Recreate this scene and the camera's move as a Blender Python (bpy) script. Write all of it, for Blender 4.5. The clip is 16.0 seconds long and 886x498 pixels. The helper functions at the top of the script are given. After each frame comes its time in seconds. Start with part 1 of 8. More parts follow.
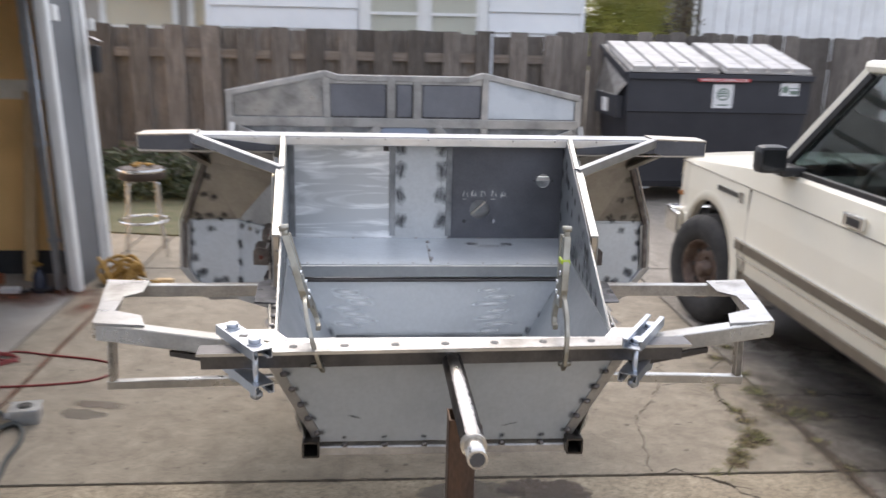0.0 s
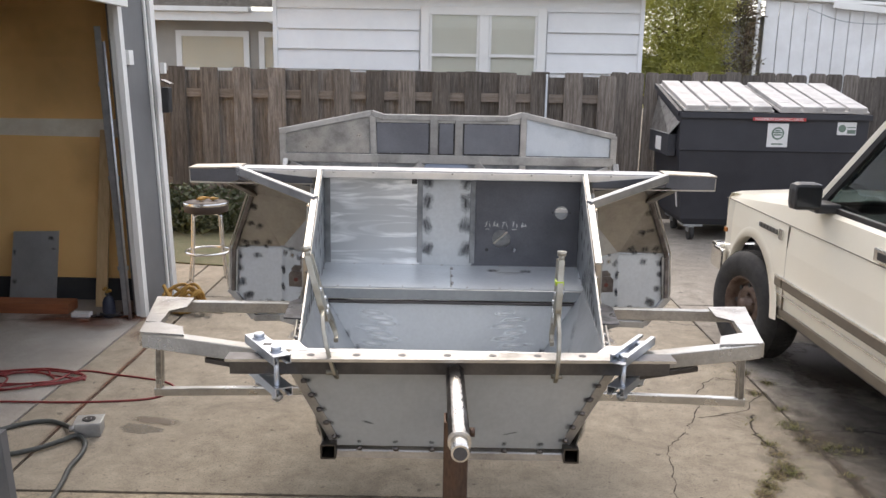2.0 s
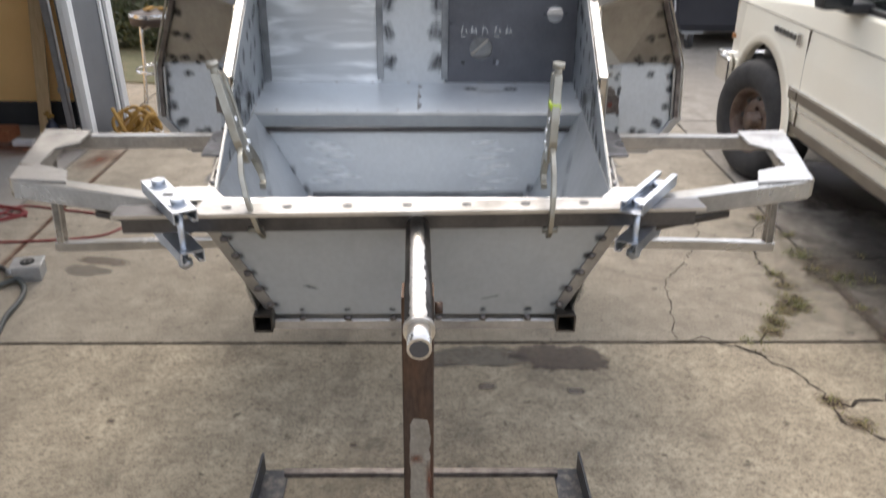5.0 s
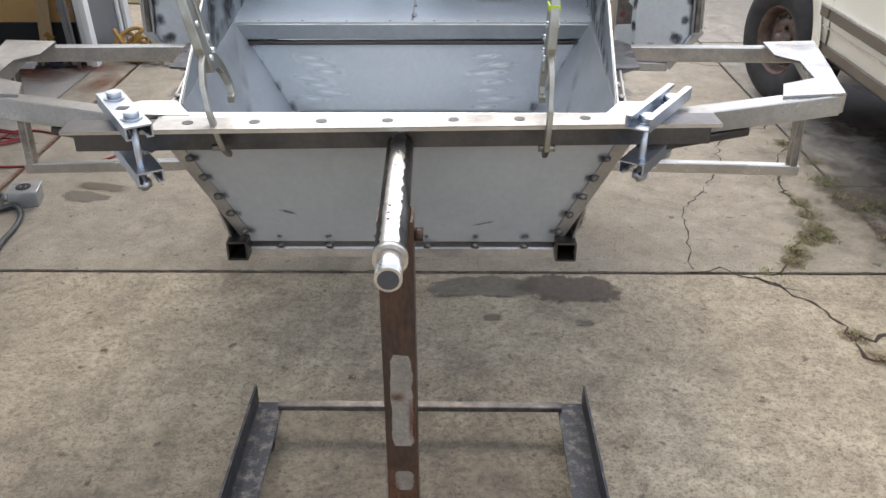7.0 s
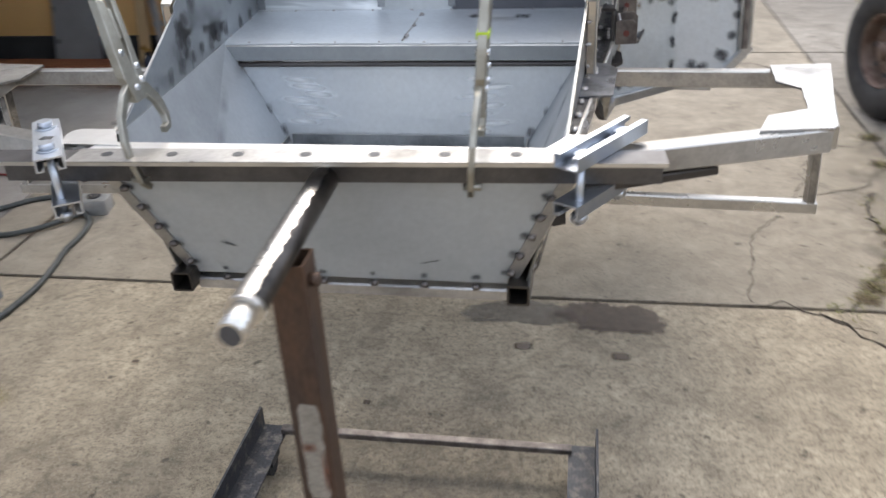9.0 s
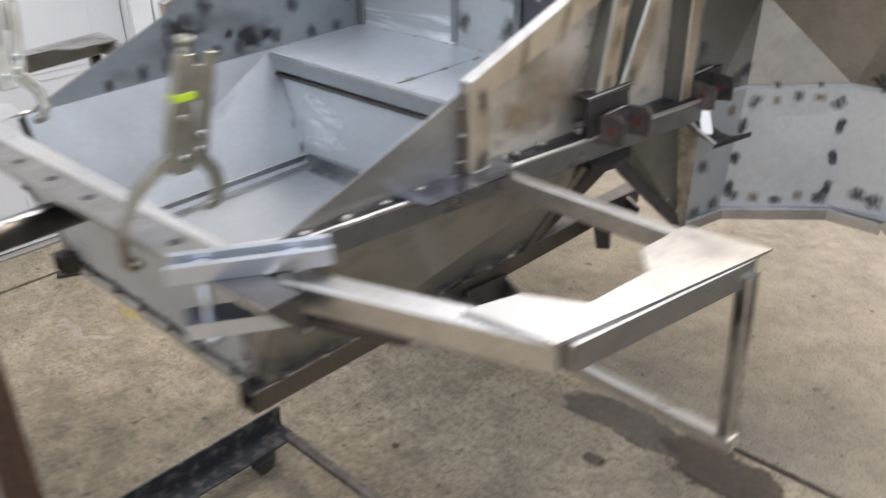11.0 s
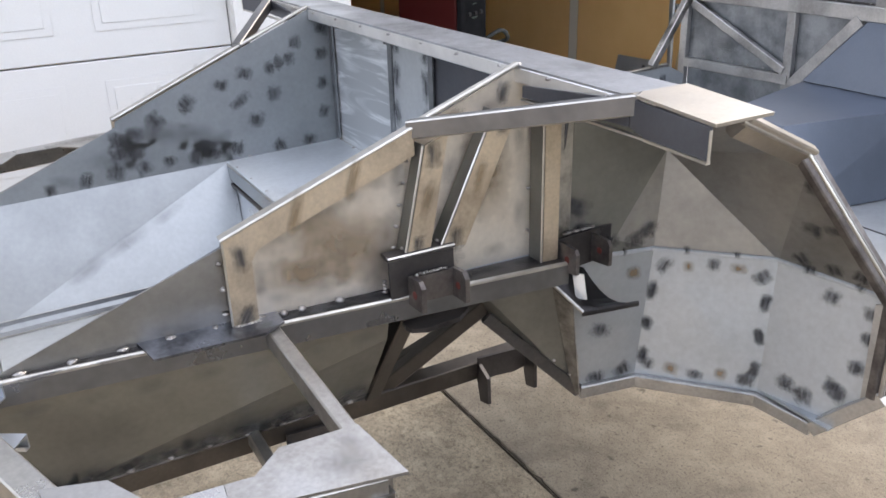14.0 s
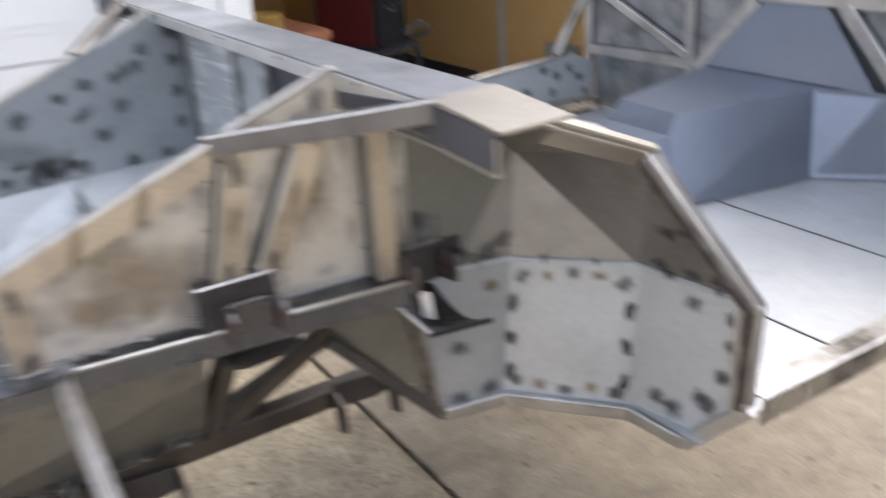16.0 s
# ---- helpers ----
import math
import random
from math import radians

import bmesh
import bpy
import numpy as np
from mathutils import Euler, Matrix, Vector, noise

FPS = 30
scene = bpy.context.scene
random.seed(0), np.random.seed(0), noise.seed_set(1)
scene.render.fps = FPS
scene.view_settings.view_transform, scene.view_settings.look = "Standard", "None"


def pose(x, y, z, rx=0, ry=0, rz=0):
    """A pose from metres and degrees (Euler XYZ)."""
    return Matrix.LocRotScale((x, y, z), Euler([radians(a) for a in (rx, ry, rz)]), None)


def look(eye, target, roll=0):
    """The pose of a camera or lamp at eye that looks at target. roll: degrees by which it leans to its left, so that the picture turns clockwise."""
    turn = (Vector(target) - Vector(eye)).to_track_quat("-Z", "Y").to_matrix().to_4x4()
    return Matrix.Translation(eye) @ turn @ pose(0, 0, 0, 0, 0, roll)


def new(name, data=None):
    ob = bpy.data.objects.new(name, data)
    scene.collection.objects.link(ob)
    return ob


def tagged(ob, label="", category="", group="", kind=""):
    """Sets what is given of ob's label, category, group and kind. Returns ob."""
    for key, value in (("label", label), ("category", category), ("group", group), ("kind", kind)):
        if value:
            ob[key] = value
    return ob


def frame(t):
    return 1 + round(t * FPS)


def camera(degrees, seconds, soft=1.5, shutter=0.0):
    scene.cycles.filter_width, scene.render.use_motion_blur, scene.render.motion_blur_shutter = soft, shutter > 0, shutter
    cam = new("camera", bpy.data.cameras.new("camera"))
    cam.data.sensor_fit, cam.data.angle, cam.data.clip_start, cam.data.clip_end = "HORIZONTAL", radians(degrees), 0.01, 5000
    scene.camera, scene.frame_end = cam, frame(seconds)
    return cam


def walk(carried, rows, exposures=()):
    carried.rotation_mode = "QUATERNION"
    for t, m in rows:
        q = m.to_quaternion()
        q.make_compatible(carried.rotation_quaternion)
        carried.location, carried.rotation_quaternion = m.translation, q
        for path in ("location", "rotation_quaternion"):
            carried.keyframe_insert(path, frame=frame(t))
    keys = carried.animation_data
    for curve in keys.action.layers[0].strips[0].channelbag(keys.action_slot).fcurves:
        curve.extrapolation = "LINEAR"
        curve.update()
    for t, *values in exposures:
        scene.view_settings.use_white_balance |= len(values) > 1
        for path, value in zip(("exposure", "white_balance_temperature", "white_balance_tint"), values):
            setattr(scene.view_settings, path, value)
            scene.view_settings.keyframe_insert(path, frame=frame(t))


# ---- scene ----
cam = camera(55.7, 16.0, shutter=1.0)
PATH = [
    (0, (-0.148, -1.644, 1.78), (0.004, 0.287, 1.28), 1.3),
    (0.5, (-0.014, -1.794, 1.795), (-0.013, 0.151, 1.333), -0.5),
    (1, (-0.001, -1.837, 1.79), (-0.02, 0.123, 1.389), 0.8),
    (1.5, (-0.008, -1.839, 1.793), (0.002, 0.119, 1.382), 1.0),
    (2, (-0.02, -1.842, 1.791), (-0.025, 0.114, 1.377), 1.0),
    (2.5, (-0.02, -1.846, 1.787), (-0.025, 0.111, 1.374), 1.1),
    (3, (-0.002, -1.843, 1.784), (-0.013, 0.111, 1.356), 0.8),
    (3.5, (0.027, -1.832, 1.776), (0.004, 0.118, 1.334), 0.5),
    (4, (0.041, -1.802, 1.768), (0.007, 0.139, 1.286), 0.5),
    (4.5, (0.046, -1.618, 1.734), (-0.013, 0.27, 1.075), 0.2),
    (5, (0.029, -1.376, 1.691), (0.061, 0.444, 0.863), 0.4),
    (7.5, (0.099, -1.25, 1.617), (0.074, 0.494, 0.638), -0.2),
    (8, (0.113, -1.234, 1.614), (0.082, 0.514, 0.642), -0.7),
    (10.5, (1.04, -0.679, 1.626), (-0.013, 0.747, 0.699), -2.2),
    (11, (1.17, -0.432, 1.623), (-0.048, 0.848, 0.686), -0.8),
    (11.5, (1.255, -0.143, 1.663), (-0.055, 1.034, 0.714), -1.6),
    (12, (1.407, -0.006, 1.687), (-0.107, 0.934, 0.781), -0.4),
    (12.5, (1.478, 0.093, 1.7), (-0.089, 0.973, 0.822), -2.0),
    (13, (1.496, 0.128, 1.711), (-0.094, 0.98, 0.847), -2.2),
    (13.5, (1.499, 0.148, 1.72), (-0.089, 1.037, 0.891), -1.9),
    (14, (1.508, 0.158, 1.726), (-0.089, 1.063, 0.932), -1.6),
    (14.5, (1.515, 0.163, 1.729), (-0.096, 1.061, 0.955), -2.0),
    (15, (1.528, 0.184, 1.725), (-0.116, 1.052, 0.986), -2.0),
    (15.5, (1.551, 0.238, 1.722), (-0.097, 1.112, 1.001), -2.4),
    (16, (1.507, 0.401, 1.709), (-0.038, 1.373, 0.893), -3.5),
]
walk(cam, [(t, look(eye, target, roll)) for t, eye, target, roll in PATH], exposures=[(0, 0.47, 6480, 13), (1.5, 0.47, 6480, 13.5), (2, 0.47, 6780, 12.5), (3, 0.47, 6780, 12), (4, 0.49, 6680, 12), (4.5, 0.6, 6610, 11.5), (5, 0.51, 6600, 11), (7.5, 0.58, 6340, 10), (8, 0.6, 6340, 10), (10.5, 0.71, 6600, 10.5), (11, 0.75, 6720, 11), (12, 0.93, 6560, 12), (13, 0.94, 6480, 12.5), (16, 0.96, 6580, 12.5)])

# ---- light: an open, overcast yard ----
world = bpy.data.worlds.new("overcast_sky")
scene.world = world
world.use_nodes = True
wn, wl = world.node_tree.nodes, world.node_tree.links
wn.clear()
sky = wn.new("ShaderNodeTexSky")
sky.sky_type, sky.sun_disc = "NISHITA", False
sky.sun_elevation, sky.sun_rotation = radians(48), radians(356)
sky.air_density, sky.dust_density, sky.ozone_density = 1.0, 3.0, 1.5
haze = wn.new("ShaderNodeMixRGB")
haze.inputs[0].default_value = 0.5
haze.inputs[2].default_value = (6.3, 6.5, 6.9, 1)
wbg, wout = wn.new("ShaderNodeBackground"), wn.new("ShaderNodeOutputWorld")
wbg.inputs[1].default_value = 0.235
wl.new(sky.outputs[0], haze.inputs[1])
wl.new(haze.outputs[0], wbg.inputs[0])
wl.new(wbg.outputs[0], wout.inputs[0])
sun_data = bpy.data.lights.new("sun", "SUN")
sun_data.energy, sun_data.angle, sun_data.color = 1.0, radians(35), (1, 0.93, 0.80)
sun = new("sun", sun_data)
sun.matrix_world = look((-0.5, 9.0, 10.0), (0, 0, 0))

# ---- materials ----


def mat(name, color, rough=0.6, metal=0.0, color2=None, scale=6.0, detail=8.0, spread=(0.35, 0.7), fine=0.0, fine_scale=160.0, bump=0.0, bump_scale=120.0, rough2=None, stretch=(1, 1, 1), spec=0.5, coat=0.0, vary=0.0):
    m = bpy.data.materials.new(name)
    m.use_nodes = True
    nt = m.node_tree
    N, L = nt.nodes, nt.links
    b = N["Principled BSDF"]
    b.inputs["Roughness"].default_value, b.inputs["Metallic"].default_value = rough, metal
    b.inputs["Specular IOR Level"].default_value = spec
    b.inputs["Coat Weight"].default_value = coat
    co = N.new("ShaderNodeTexCoord")
    mp = N.new("ShaderNodeMapping")
    mp.inputs["Scale"].default_value = stretch
    if vary > 0:
        oi = N.new("ShaderNodeObjectInfo")
        ad = N.new("ShaderNodeVectorMath")
        ad.operation = "ADD"
        sc = N.new("ShaderNodeVectorMath")
        sc.operation = "SCALE"
        sc.inputs[0].default_value = (7.1, 3.3, 5.7)
        L.new(oi.outputs["Random"], sc.inputs["Scale"])
        L.new(co.outputs["Object"], ad.inputs[0])
        L.new(sc.outputs[0], ad.inputs[1])
        L.new(ad.outputs[0], mp.inputs["Vector"])
    else:
        L.new(co.outputs["Object"], mp.inputs["Vector"])
    n1 = N.new("ShaderNodeTexNoise")
    n1.inputs["Scale"].default_value, n1.inputs["Detail"].default_value, n1.inputs["Roughness"].default_value = scale, detail, 0.62
    L.new(mp.outputs[0], n1.inputs["Vector"])
    rp = N.new("ShaderNodeMapRange")
    rp.inputs[1].default_value, rp.inputs[2].default_value = spread
    L.new(n1.outputs["Fac"], rp.inputs[0])
    mx = N.new("ShaderNodeMixRGB")
    mx.inputs[1].default_value = (*color, 1)
    mx.inputs[2].default_value = (*(color2 or [c * 0.8 for c in color]), 1)
    L.new(rp.outputs[0], mx.inputs[0])
    out = mx.outputs[0]
    n2 = N.new("ShaderNodeTexNoise")
    n2.inputs["Scale"].default_value, n2.inputs["Detail"].default_value = fine_scale, 4
    L.new(mp.outputs[0], n2.inputs["Vector"])
    if fine > 0:
        r2 = N.new("ShaderNodeMapRange")
        r2.inputs[1].default_value, r2.inputs[2].default_value = 0.3, 0.7
        r2.inputs[3].default_value, r2.inputs[4].default_value = 1 - fine, 1 + fine
        L.new(n2.outputs["Fac"], r2.inputs[0])
        vm = N.new("ShaderNodeVectorMath")
        vm.operation = "SCALE"
        L.new(out, vm.inputs[0])
        L.new(r2.outputs[0], vm.inputs["Scale"])
        out = vm.outputs[0]
    if vary > 0:
        r4 = N.new("ShaderNodeMapRange")
        r4.inputs[3].default_value, r4.inputs[4].default_value = 1 - vary, 1 + vary
        L.new(oi.outputs["Random"], r4.inputs[0])
        vm2 = N.new("ShaderNodeVectorMath")
        vm2.operation = "SCALE"
        L.new(out, vm2.inputs[0])
        L.new(r4.outputs[0], vm2.inputs["Scale"])
        out = vm2.outputs[0]
    L.new(out, b.inputs["Base Color"])
    if rough2 is not None:
        r3 = N.new("ShaderNodeMapRange")
        r3.inputs[1].default_value, r3.inputs[2].default_value = 0.3, 0.7
        r3.inputs[3].default_value, r3.inputs[4].default_value = rough, rough2
        L.new(n1.outputs["Fac"], r3.inputs[0])
        L.new(r3.outputs[0], b.inputs["Roughness"])
    if bump > 0:
        bp = N.new("ShaderNodeBump")
        bp.inputs["Strength"].default_value = bump
        bp.inputs["Distance"].default_value = 0.004
        n3 = N.new("ShaderNodeTexNoise")
        n3.inputs["Scale"].default_value, n3.inputs["Detail"].default_value = bump_scale, 6
        L.new(mp.outputs[0], n3.inputs["Vector"])
        L.new(n3.outputs["Fac"], bp.inputs["Height"])
        L.new(bp.outputs[0], b.inputs["Normal"])
    return m


def glass_mat(name, tint=(0.75, 0.85, 0.82), rough=0.02):
    m = bpy.data.materials.new(name)
    m.use_nodes = True
    b = m.node_tree.nodes["Principled BSDF"]
    b.inputs["Base Color"].default_value = (*tint, 1)
    b.inputs["Transmission Weight"].default_value = 1
    b.inputs["Roughness"].default_value = rough
    b.inputs["IOR"].default_value = 1.45
    return m


def mark_mat(name, color, rough, metal, soft=(0.35, 0.95), noise_amount=0.9, strength=0.9, scale=38.0, square=4.0, streak=0.0):
    """A stain whose edge fades out over its own surface (uv 0..1 across each patch)."""
    m = bpy.data.materials.new(name)
    m.use_nodes = True
    nt = m.node_tree
    N, L = nt.nodes, nt.links
    b, out = N["Principled BSDF"], N["Material Output"]
    b.inputs["Base Color"].default_value = (*color, 1)
    b.inputs["Roughness"].default_value, b.inputs["Metallic"].default_value = rough, metal
    uv, co = N.new("ShaderNodeUVMap"), N.new("ShaderNodeTexCoord")
    d0 = N.new("ShaderNodeVectorMath")
    d0.operation = "SUBTRACT"
    d0.inputs[1].default_value = (0.5, 0.5, 0)
    L.new(uv.outputs[0], d0.inputs[0])
    sep = N.new("ShaderNodeSeparateXYZ")
    L.new(d0.outputs[0], sep.inputs[0])
    p4 = []
    for axis in (0, 1):
        pw = N.new("ShaderNodeMath")
        pw.operation = "POWER"
        pw.inputs[1].default_value = square
        ab = N.new("ShaderNodeMath")
        ab.operation = "ABSOLUTE"
        L.new(sep.outputs[axis], ab.inputs[0])
        L.new(ab.outputs[0], pw.inputs[0])
        p4.append(pw)
    ad4 = N.new("ShaderNodeMath")
    L.new(p4[0].outputs[0], ad4.inputs[0])
    L.new(p4[1].outputs[0], ad4.inputs[1])
    d = N.new("ShaderNodeMath")
    d.operation = "POWER"
    d.inputs[1].default_value = 1.0 / square
    L.new(ad4.outputs[0], d.inputs[0])
    n = N.new("ShaderNodeTexNoise")
    n.inputs["Scale"].default_value, n.inputs["Detail"].default_value = scale, 7
    n.inputs["Roughness"].default_value = 0.7
    L.new(co.outputs["Object"], n.inputs["Vector"])
    a = N.new("ShaderNodeMath")
    a.operation = "MULTIPLY_ADD"
    a.inputs[1].default_value = noise_amount
    L.new(n.outputs["Fac"], a.inputs[0])
    dd = N.new("ShaderNodeMath")
    dd.operation = "MULTIPLY"
    dd.inputs[1].default_value = 2.0
    L.new(d.outputs[0], dd.inputs[0])
    L.new(dd.outputs[0], a.inputs[2])
    r = N.new("ShaderNodeMapRange")
    r.inputs[1].default_value, r.inputs[2].default_value = soft[0] + noise_amount / 2, soft[1] + noise_amount / 2 - 0.15
    r.inputs[3].default_value, r.inputs[4].default_value = strength, 0.0
    L.new(a.outputs[0], r.inputs[0])
    fac = r.outputs[0]
    if streak:      # fine scratches along the patch
        sc, ad, ns, rg, mu = N.new("ShaderNodeVectorMath"), N.new("ShaderNodeVectorMath"), N.new("ShaderNodeTexNoise"), N.new("ShaderNodeMapRange"), N.new("ShaderNodeMath")
        sc.operation, ad.operation, mu.operation = "MULTIPLY", "MULTIPLY_ADD", "MULTIPLY"
        sc.inputs[1].default_value = (9.0, 1.1, 0)
        L.new(uv.outputs[0], sc.inputs[0])
        ad.inputs[1].default_value = (6, 6, 6)
        L.new(co.outputs["Object"], ad.inputs[0])
        L.new(sc.outputs[0], ad.inputs[2])
        ns.inputs["Scale"].default_value, ns.inputs["Detail"].default_value = 1.0, 3
        L.new(ad.outputs[0], ns.inputs["Vector"])
        rg.inputs[1].default_value, rg.inputs[2].default_value = 0.4, 0.6
        rg.inputs[3].default_value, rg.inputs[4].default_value = 1 - streak, 1.0
        L.new(ns.outputs["Fac"], rg.inputs[0])
        L.new(fac, mu.inputs[0])
        L.new(rg.outputs[0], mu.inputs[1])
        fac = mu.outputs[0]
    t, mix = N.new("ShaderNodeBsdfTransparent"), N.new("ShaderNodeMixShader")
    L.new(fac, mix.inputs[0])
    L.new(t.outputs[0], mix.inputs[1])
    L.new(b.outputs[0], mix.inputs[2])
    L.new(mix.outputs[0], out.inputs["Surface"])
    return m



def leaf_mat(name, a, c):
    """Thin leaf: half of the light passes through it."""
    m = mat(name, a, 0.6, color2=c, scale=1.6, spread=(0.4, 0.62))
    N, L = m.node_tree.nodes, m.node_tree.links
    b, out = N["Principled BSDF"], N["Material Output"]
    t, mix = N.new("ShaderNodeBsdfTranslucent"), N.new("ShaderNodeMixShader")
    mix.inputs[0].default_value = 0.5
    L.new(b.inputs["Base Color"].links[0].from_socket, t.inputs["Color"])
    L.new(b.outputs[0], mix.inputs[1])
    L.new(t.outputs[0], mix.inputs[2])
    L.new(mix.outputs[0], out.inputs["Surface"])
    return m


def concrete_mat(name, light, dark, grime=0.4):
    """Driveway concrete: broad stains, mottling, pale worn patches, speckle and pits."""
    m = bpy.data.materials.new(name)
    m.use_nodes = True
    N, L = m.node_tree.nodes, m.node_tree.links
    b = N["Principled BSDF"]
    co = N.new("ShaderNodeTexCoord")

    def noise(scale, detail, rough, lo, hi, distort=0.0):
        n, r = N.new("ShaderNodeTexNoise"), N.new("ShaderNodeMapRange")
        n.inputs["Scale"].default_value, n.inputs["Detail"].default_value = scale, detail
        n.inputs["Roughness"].default_value, n.inputs["Distortion"].default_value = rough, distort
        L.new(co.outputs["Object"], n.inputs["Vector"])
        r.inputs[1].default_value, r.inputs[2].default_value = lo, hi
        L.new(n.outputs["Fac"], r.inputs[0])
        return r.outputs[0]

    def mix(kind, a, c, fac):
        x = N.new("ShaderNodeMixRGB")
        x.blend_type = kind
        for k, v in ((0, fac), (1, a), (2, c)):
            if isinstance(v, (tuple, float)):
                x.inputs[k].default_value = v if isinstance(v, float) else (*v, 1)
            else:
                L.new(v, x.inputs[k])
        return x.outputs[0]

    broad = noise(0.55, 6, 0.6, 0.38, 0.66, 0.6)
    mottle = noise(6.0, 13, 0.78, 0.40, 0.64)
    col = mix("MIX", light, tuple(0.5 * (p + q) for p, q in zip(light, dark)), broad)
    col = mix("MIX", col, dark, mix("MULTIPLY", mottle, (0.8, 0.8, 0.8), 1.0))
    worn = noise(11, 10, 0.78, 0.52, 0.66)
    col = mix("MIX", col, tuple(min(1, 1.18 * p) for p in light), mix("MULTIPLY", worn, (0.6, 0.6, 0.6), 1.0))
    speck = noise(110, 3, 0.6, 0.54, 0.68)
    col = mix("MIX", col, tuple(0.45 * p for p in dark), mix("MULTIPLY", speck, (0.75, 0.75, 0.75), 1.0))
    grain = noise(44, 6, 0.8, 0.46, 0.64)
    col = mix("MIX", col, tuple(0.55 * p for p in dark), mix("MULTIPLY", grain, (grime, grime, grime), 1.0))
    grit = noise(330, 2, 0.6, 0.5, 0.66)
    col = mix("MIX", col, tuple(min(1, 1.5 * p) for p in light), mix("MULTIPLY", grit, (0.32, 0.32, 0.32), 1.0))
    streak = noise(2.6, 9, 0.72, 0.5, 0.7, 1.2)
    col = mix("MIX", col, tuple(0.62 * p for p in dark), mix("MULTIPLY", streak, (0.5, 0.5, 0.5), 1.0))
    spots = noise(20, 3, 0.5, 0.66, 0.72)
    col = mix("MIX", col, tuple(0.35 * p for p in dark), mix("MULTIPLY", spots, (0.7, 0.7, 0.7), 1.0))
    L.new(col, b.inputs["Base Color"])
    b.inputs["Roughness"].default_value = 0.82
    bp = N.new("ShaderNodeBump")
    bp.inputs["Strength"].default_value, bp.inputs["Distance"].default_value = 0.55, 0.003
    L.new(noise(90, 8, 0.7, 0.2, 0.8), bp.inputs["Height"])
    L.new(bp.outputs[0], b.inputs["Normal"])
    return m


def swept_mat():
    """Bright sheet with wavy bands left by a grinder swept from side to side."""
    m = bpy.data.materials.new("grinder_swept_steel")
    m.use_nodes = True
    N, L = m.node_tree.nodes, m.node_tree.links
    b = N["Principled BSDF"]
    co, w, n = N.new("ShaderNodeTexCoord"), N.new("ShaderNodeTexNoise"), N.new("ShaderNodeTexNoise")
    mp = N.new("ShaderNodeMapping")
    mp.inputs["Rotation"].default_value, mp.inputs["Scale"].default_value = (0, radians(7), 0), (2.6, 1, 19)
    L.new(co.outputs["Object"], mp.inputs["Vector"])
    w.inputs["Scale"].default_value, w.inputs["Distortion"].default_value = 1.0, 1.5
    w.inputs["Detail"].default_value, w.inputs["Roughness"].default_value = 3.0, 0.55
    L.new(mp.outputs[0], w.inputs["Vector"])
    n.inputs["Scale"].default_value, n.inputs["Detail"].default_value = 5.0, 5.0
    L.new(co.outputs["Object"], n.inputs["Vector"])
    mul = N.new("ShaderNodeMath")
    mul.operation = "MULTIPLY"
    st = N.new("ShaderNodeMapRange")
    st.inputs[1].default_value, st.inputs[2].default_value = 0.46, 0.62
    L.new(w.outputs["Fac"], st.inputs[0])
    L.new(st.outputs[0], mul.inputs[0])
    sp = N.new("ShaderNodeMapRange")
    sp.inputs[1].default_value, sp.inputs[2].default_value = 0.25, 0.55
    L.new(n.outputs["Fac"], sp.inputs[0])
    L.new(sp.outputs[0], mul.inputs[1])
    mx = N.new("ShaderNodeMixRGB")
    mx.inputs[1].default_value, mx.inputs[2].default_value = (0.52, 0.54, 0.55, 1), (0.95, 0.97, 0.98, 1)
    L.new(mul.outputs[0], mx.inputs[0])
    L.new(mx.outputs[0], b.inputs["Base Color"])
    b.inputs["Metallic"].default_value, b.inputs["Roughness"].default_value = 0.55, 0.36
    bp = N.new("ShaderNodeBump")
    bp.inputs["Strength"].default_value, bp.inputs["Distance"].default_value = 0.2, 0.002
    L.new(w.outputs["Fac"], bp.inputs["Height"])
    L.new(bp.outputs[0], b.inputs["Normal"])
    return m


M_CONC = concrete_mat("concrete", (0.365, 0.313, 0.24), (0.178, 0.15, 0.114), 0.2)
M_CONC_N = concrete_mat("grimy_concrete", (0.495, 0.415, 0.30), (0.172, 0.141, 0.1), 0.8)
M_CONC_G = concrete_mat("grey_concrete", (0.36, 0.322, 0.272), (0.175, 0.152, 0.125), 0.3)
M_OIL = mark_mat("brown_oil_spill", (0.07, 0.047, 0.032), 0.6, 0.0, soft=(0.75, 1.05), noise_amount=0.9, strength=0.72, scale=14, square=2.0)
M_BOXSHEET = mat("grey_wheel_box_sheet", (0.55, 0.583, 0.617), 0.36, 0.68, color2=(0.4, 0.423, 0.437), scale=3.5, spread=(0.42, 0.8), fine=0.05, fine_scale=90, rough2=0.5)
# soft dark patches: dirt mixed with painted shade of body and truck
M_GRIMESHADE = mark_mat("grime_and_shade", (0.06, 0.053, 0.045), 0.7, 0.0, soft=(-0.25, 0.85), noise_amount=1.2, strength=0.7, scale=4.5, square=2.6)
M_CONC_D = mat("garage_concrete", (0.37, 0.34, 0.30), 0.7, color2=(0.23, 0.205, 0.175), scale=1.6, fine=0.2, bump=0.2)
M_DIRT = mark_mat("crack_dirt", (0.10, 0.066, 0.04), 0.95, 0.0, soft=(0.1, 0.75), noise_amount=1.4, strength=0.75, scale=16)
M_SOIL = mat("joint_soil", (0.055, 0.042, 0.03), 0.95, color2=(0.03, 0.024, 0.018), scale=20, bump=0.5)
M_EARTH = mat("earth", (0.19, 0.15, 0.11), 0.95, color2=(0.11, 0.1, 0.06), scale=0.7, fine=0.25, bump=0.5)
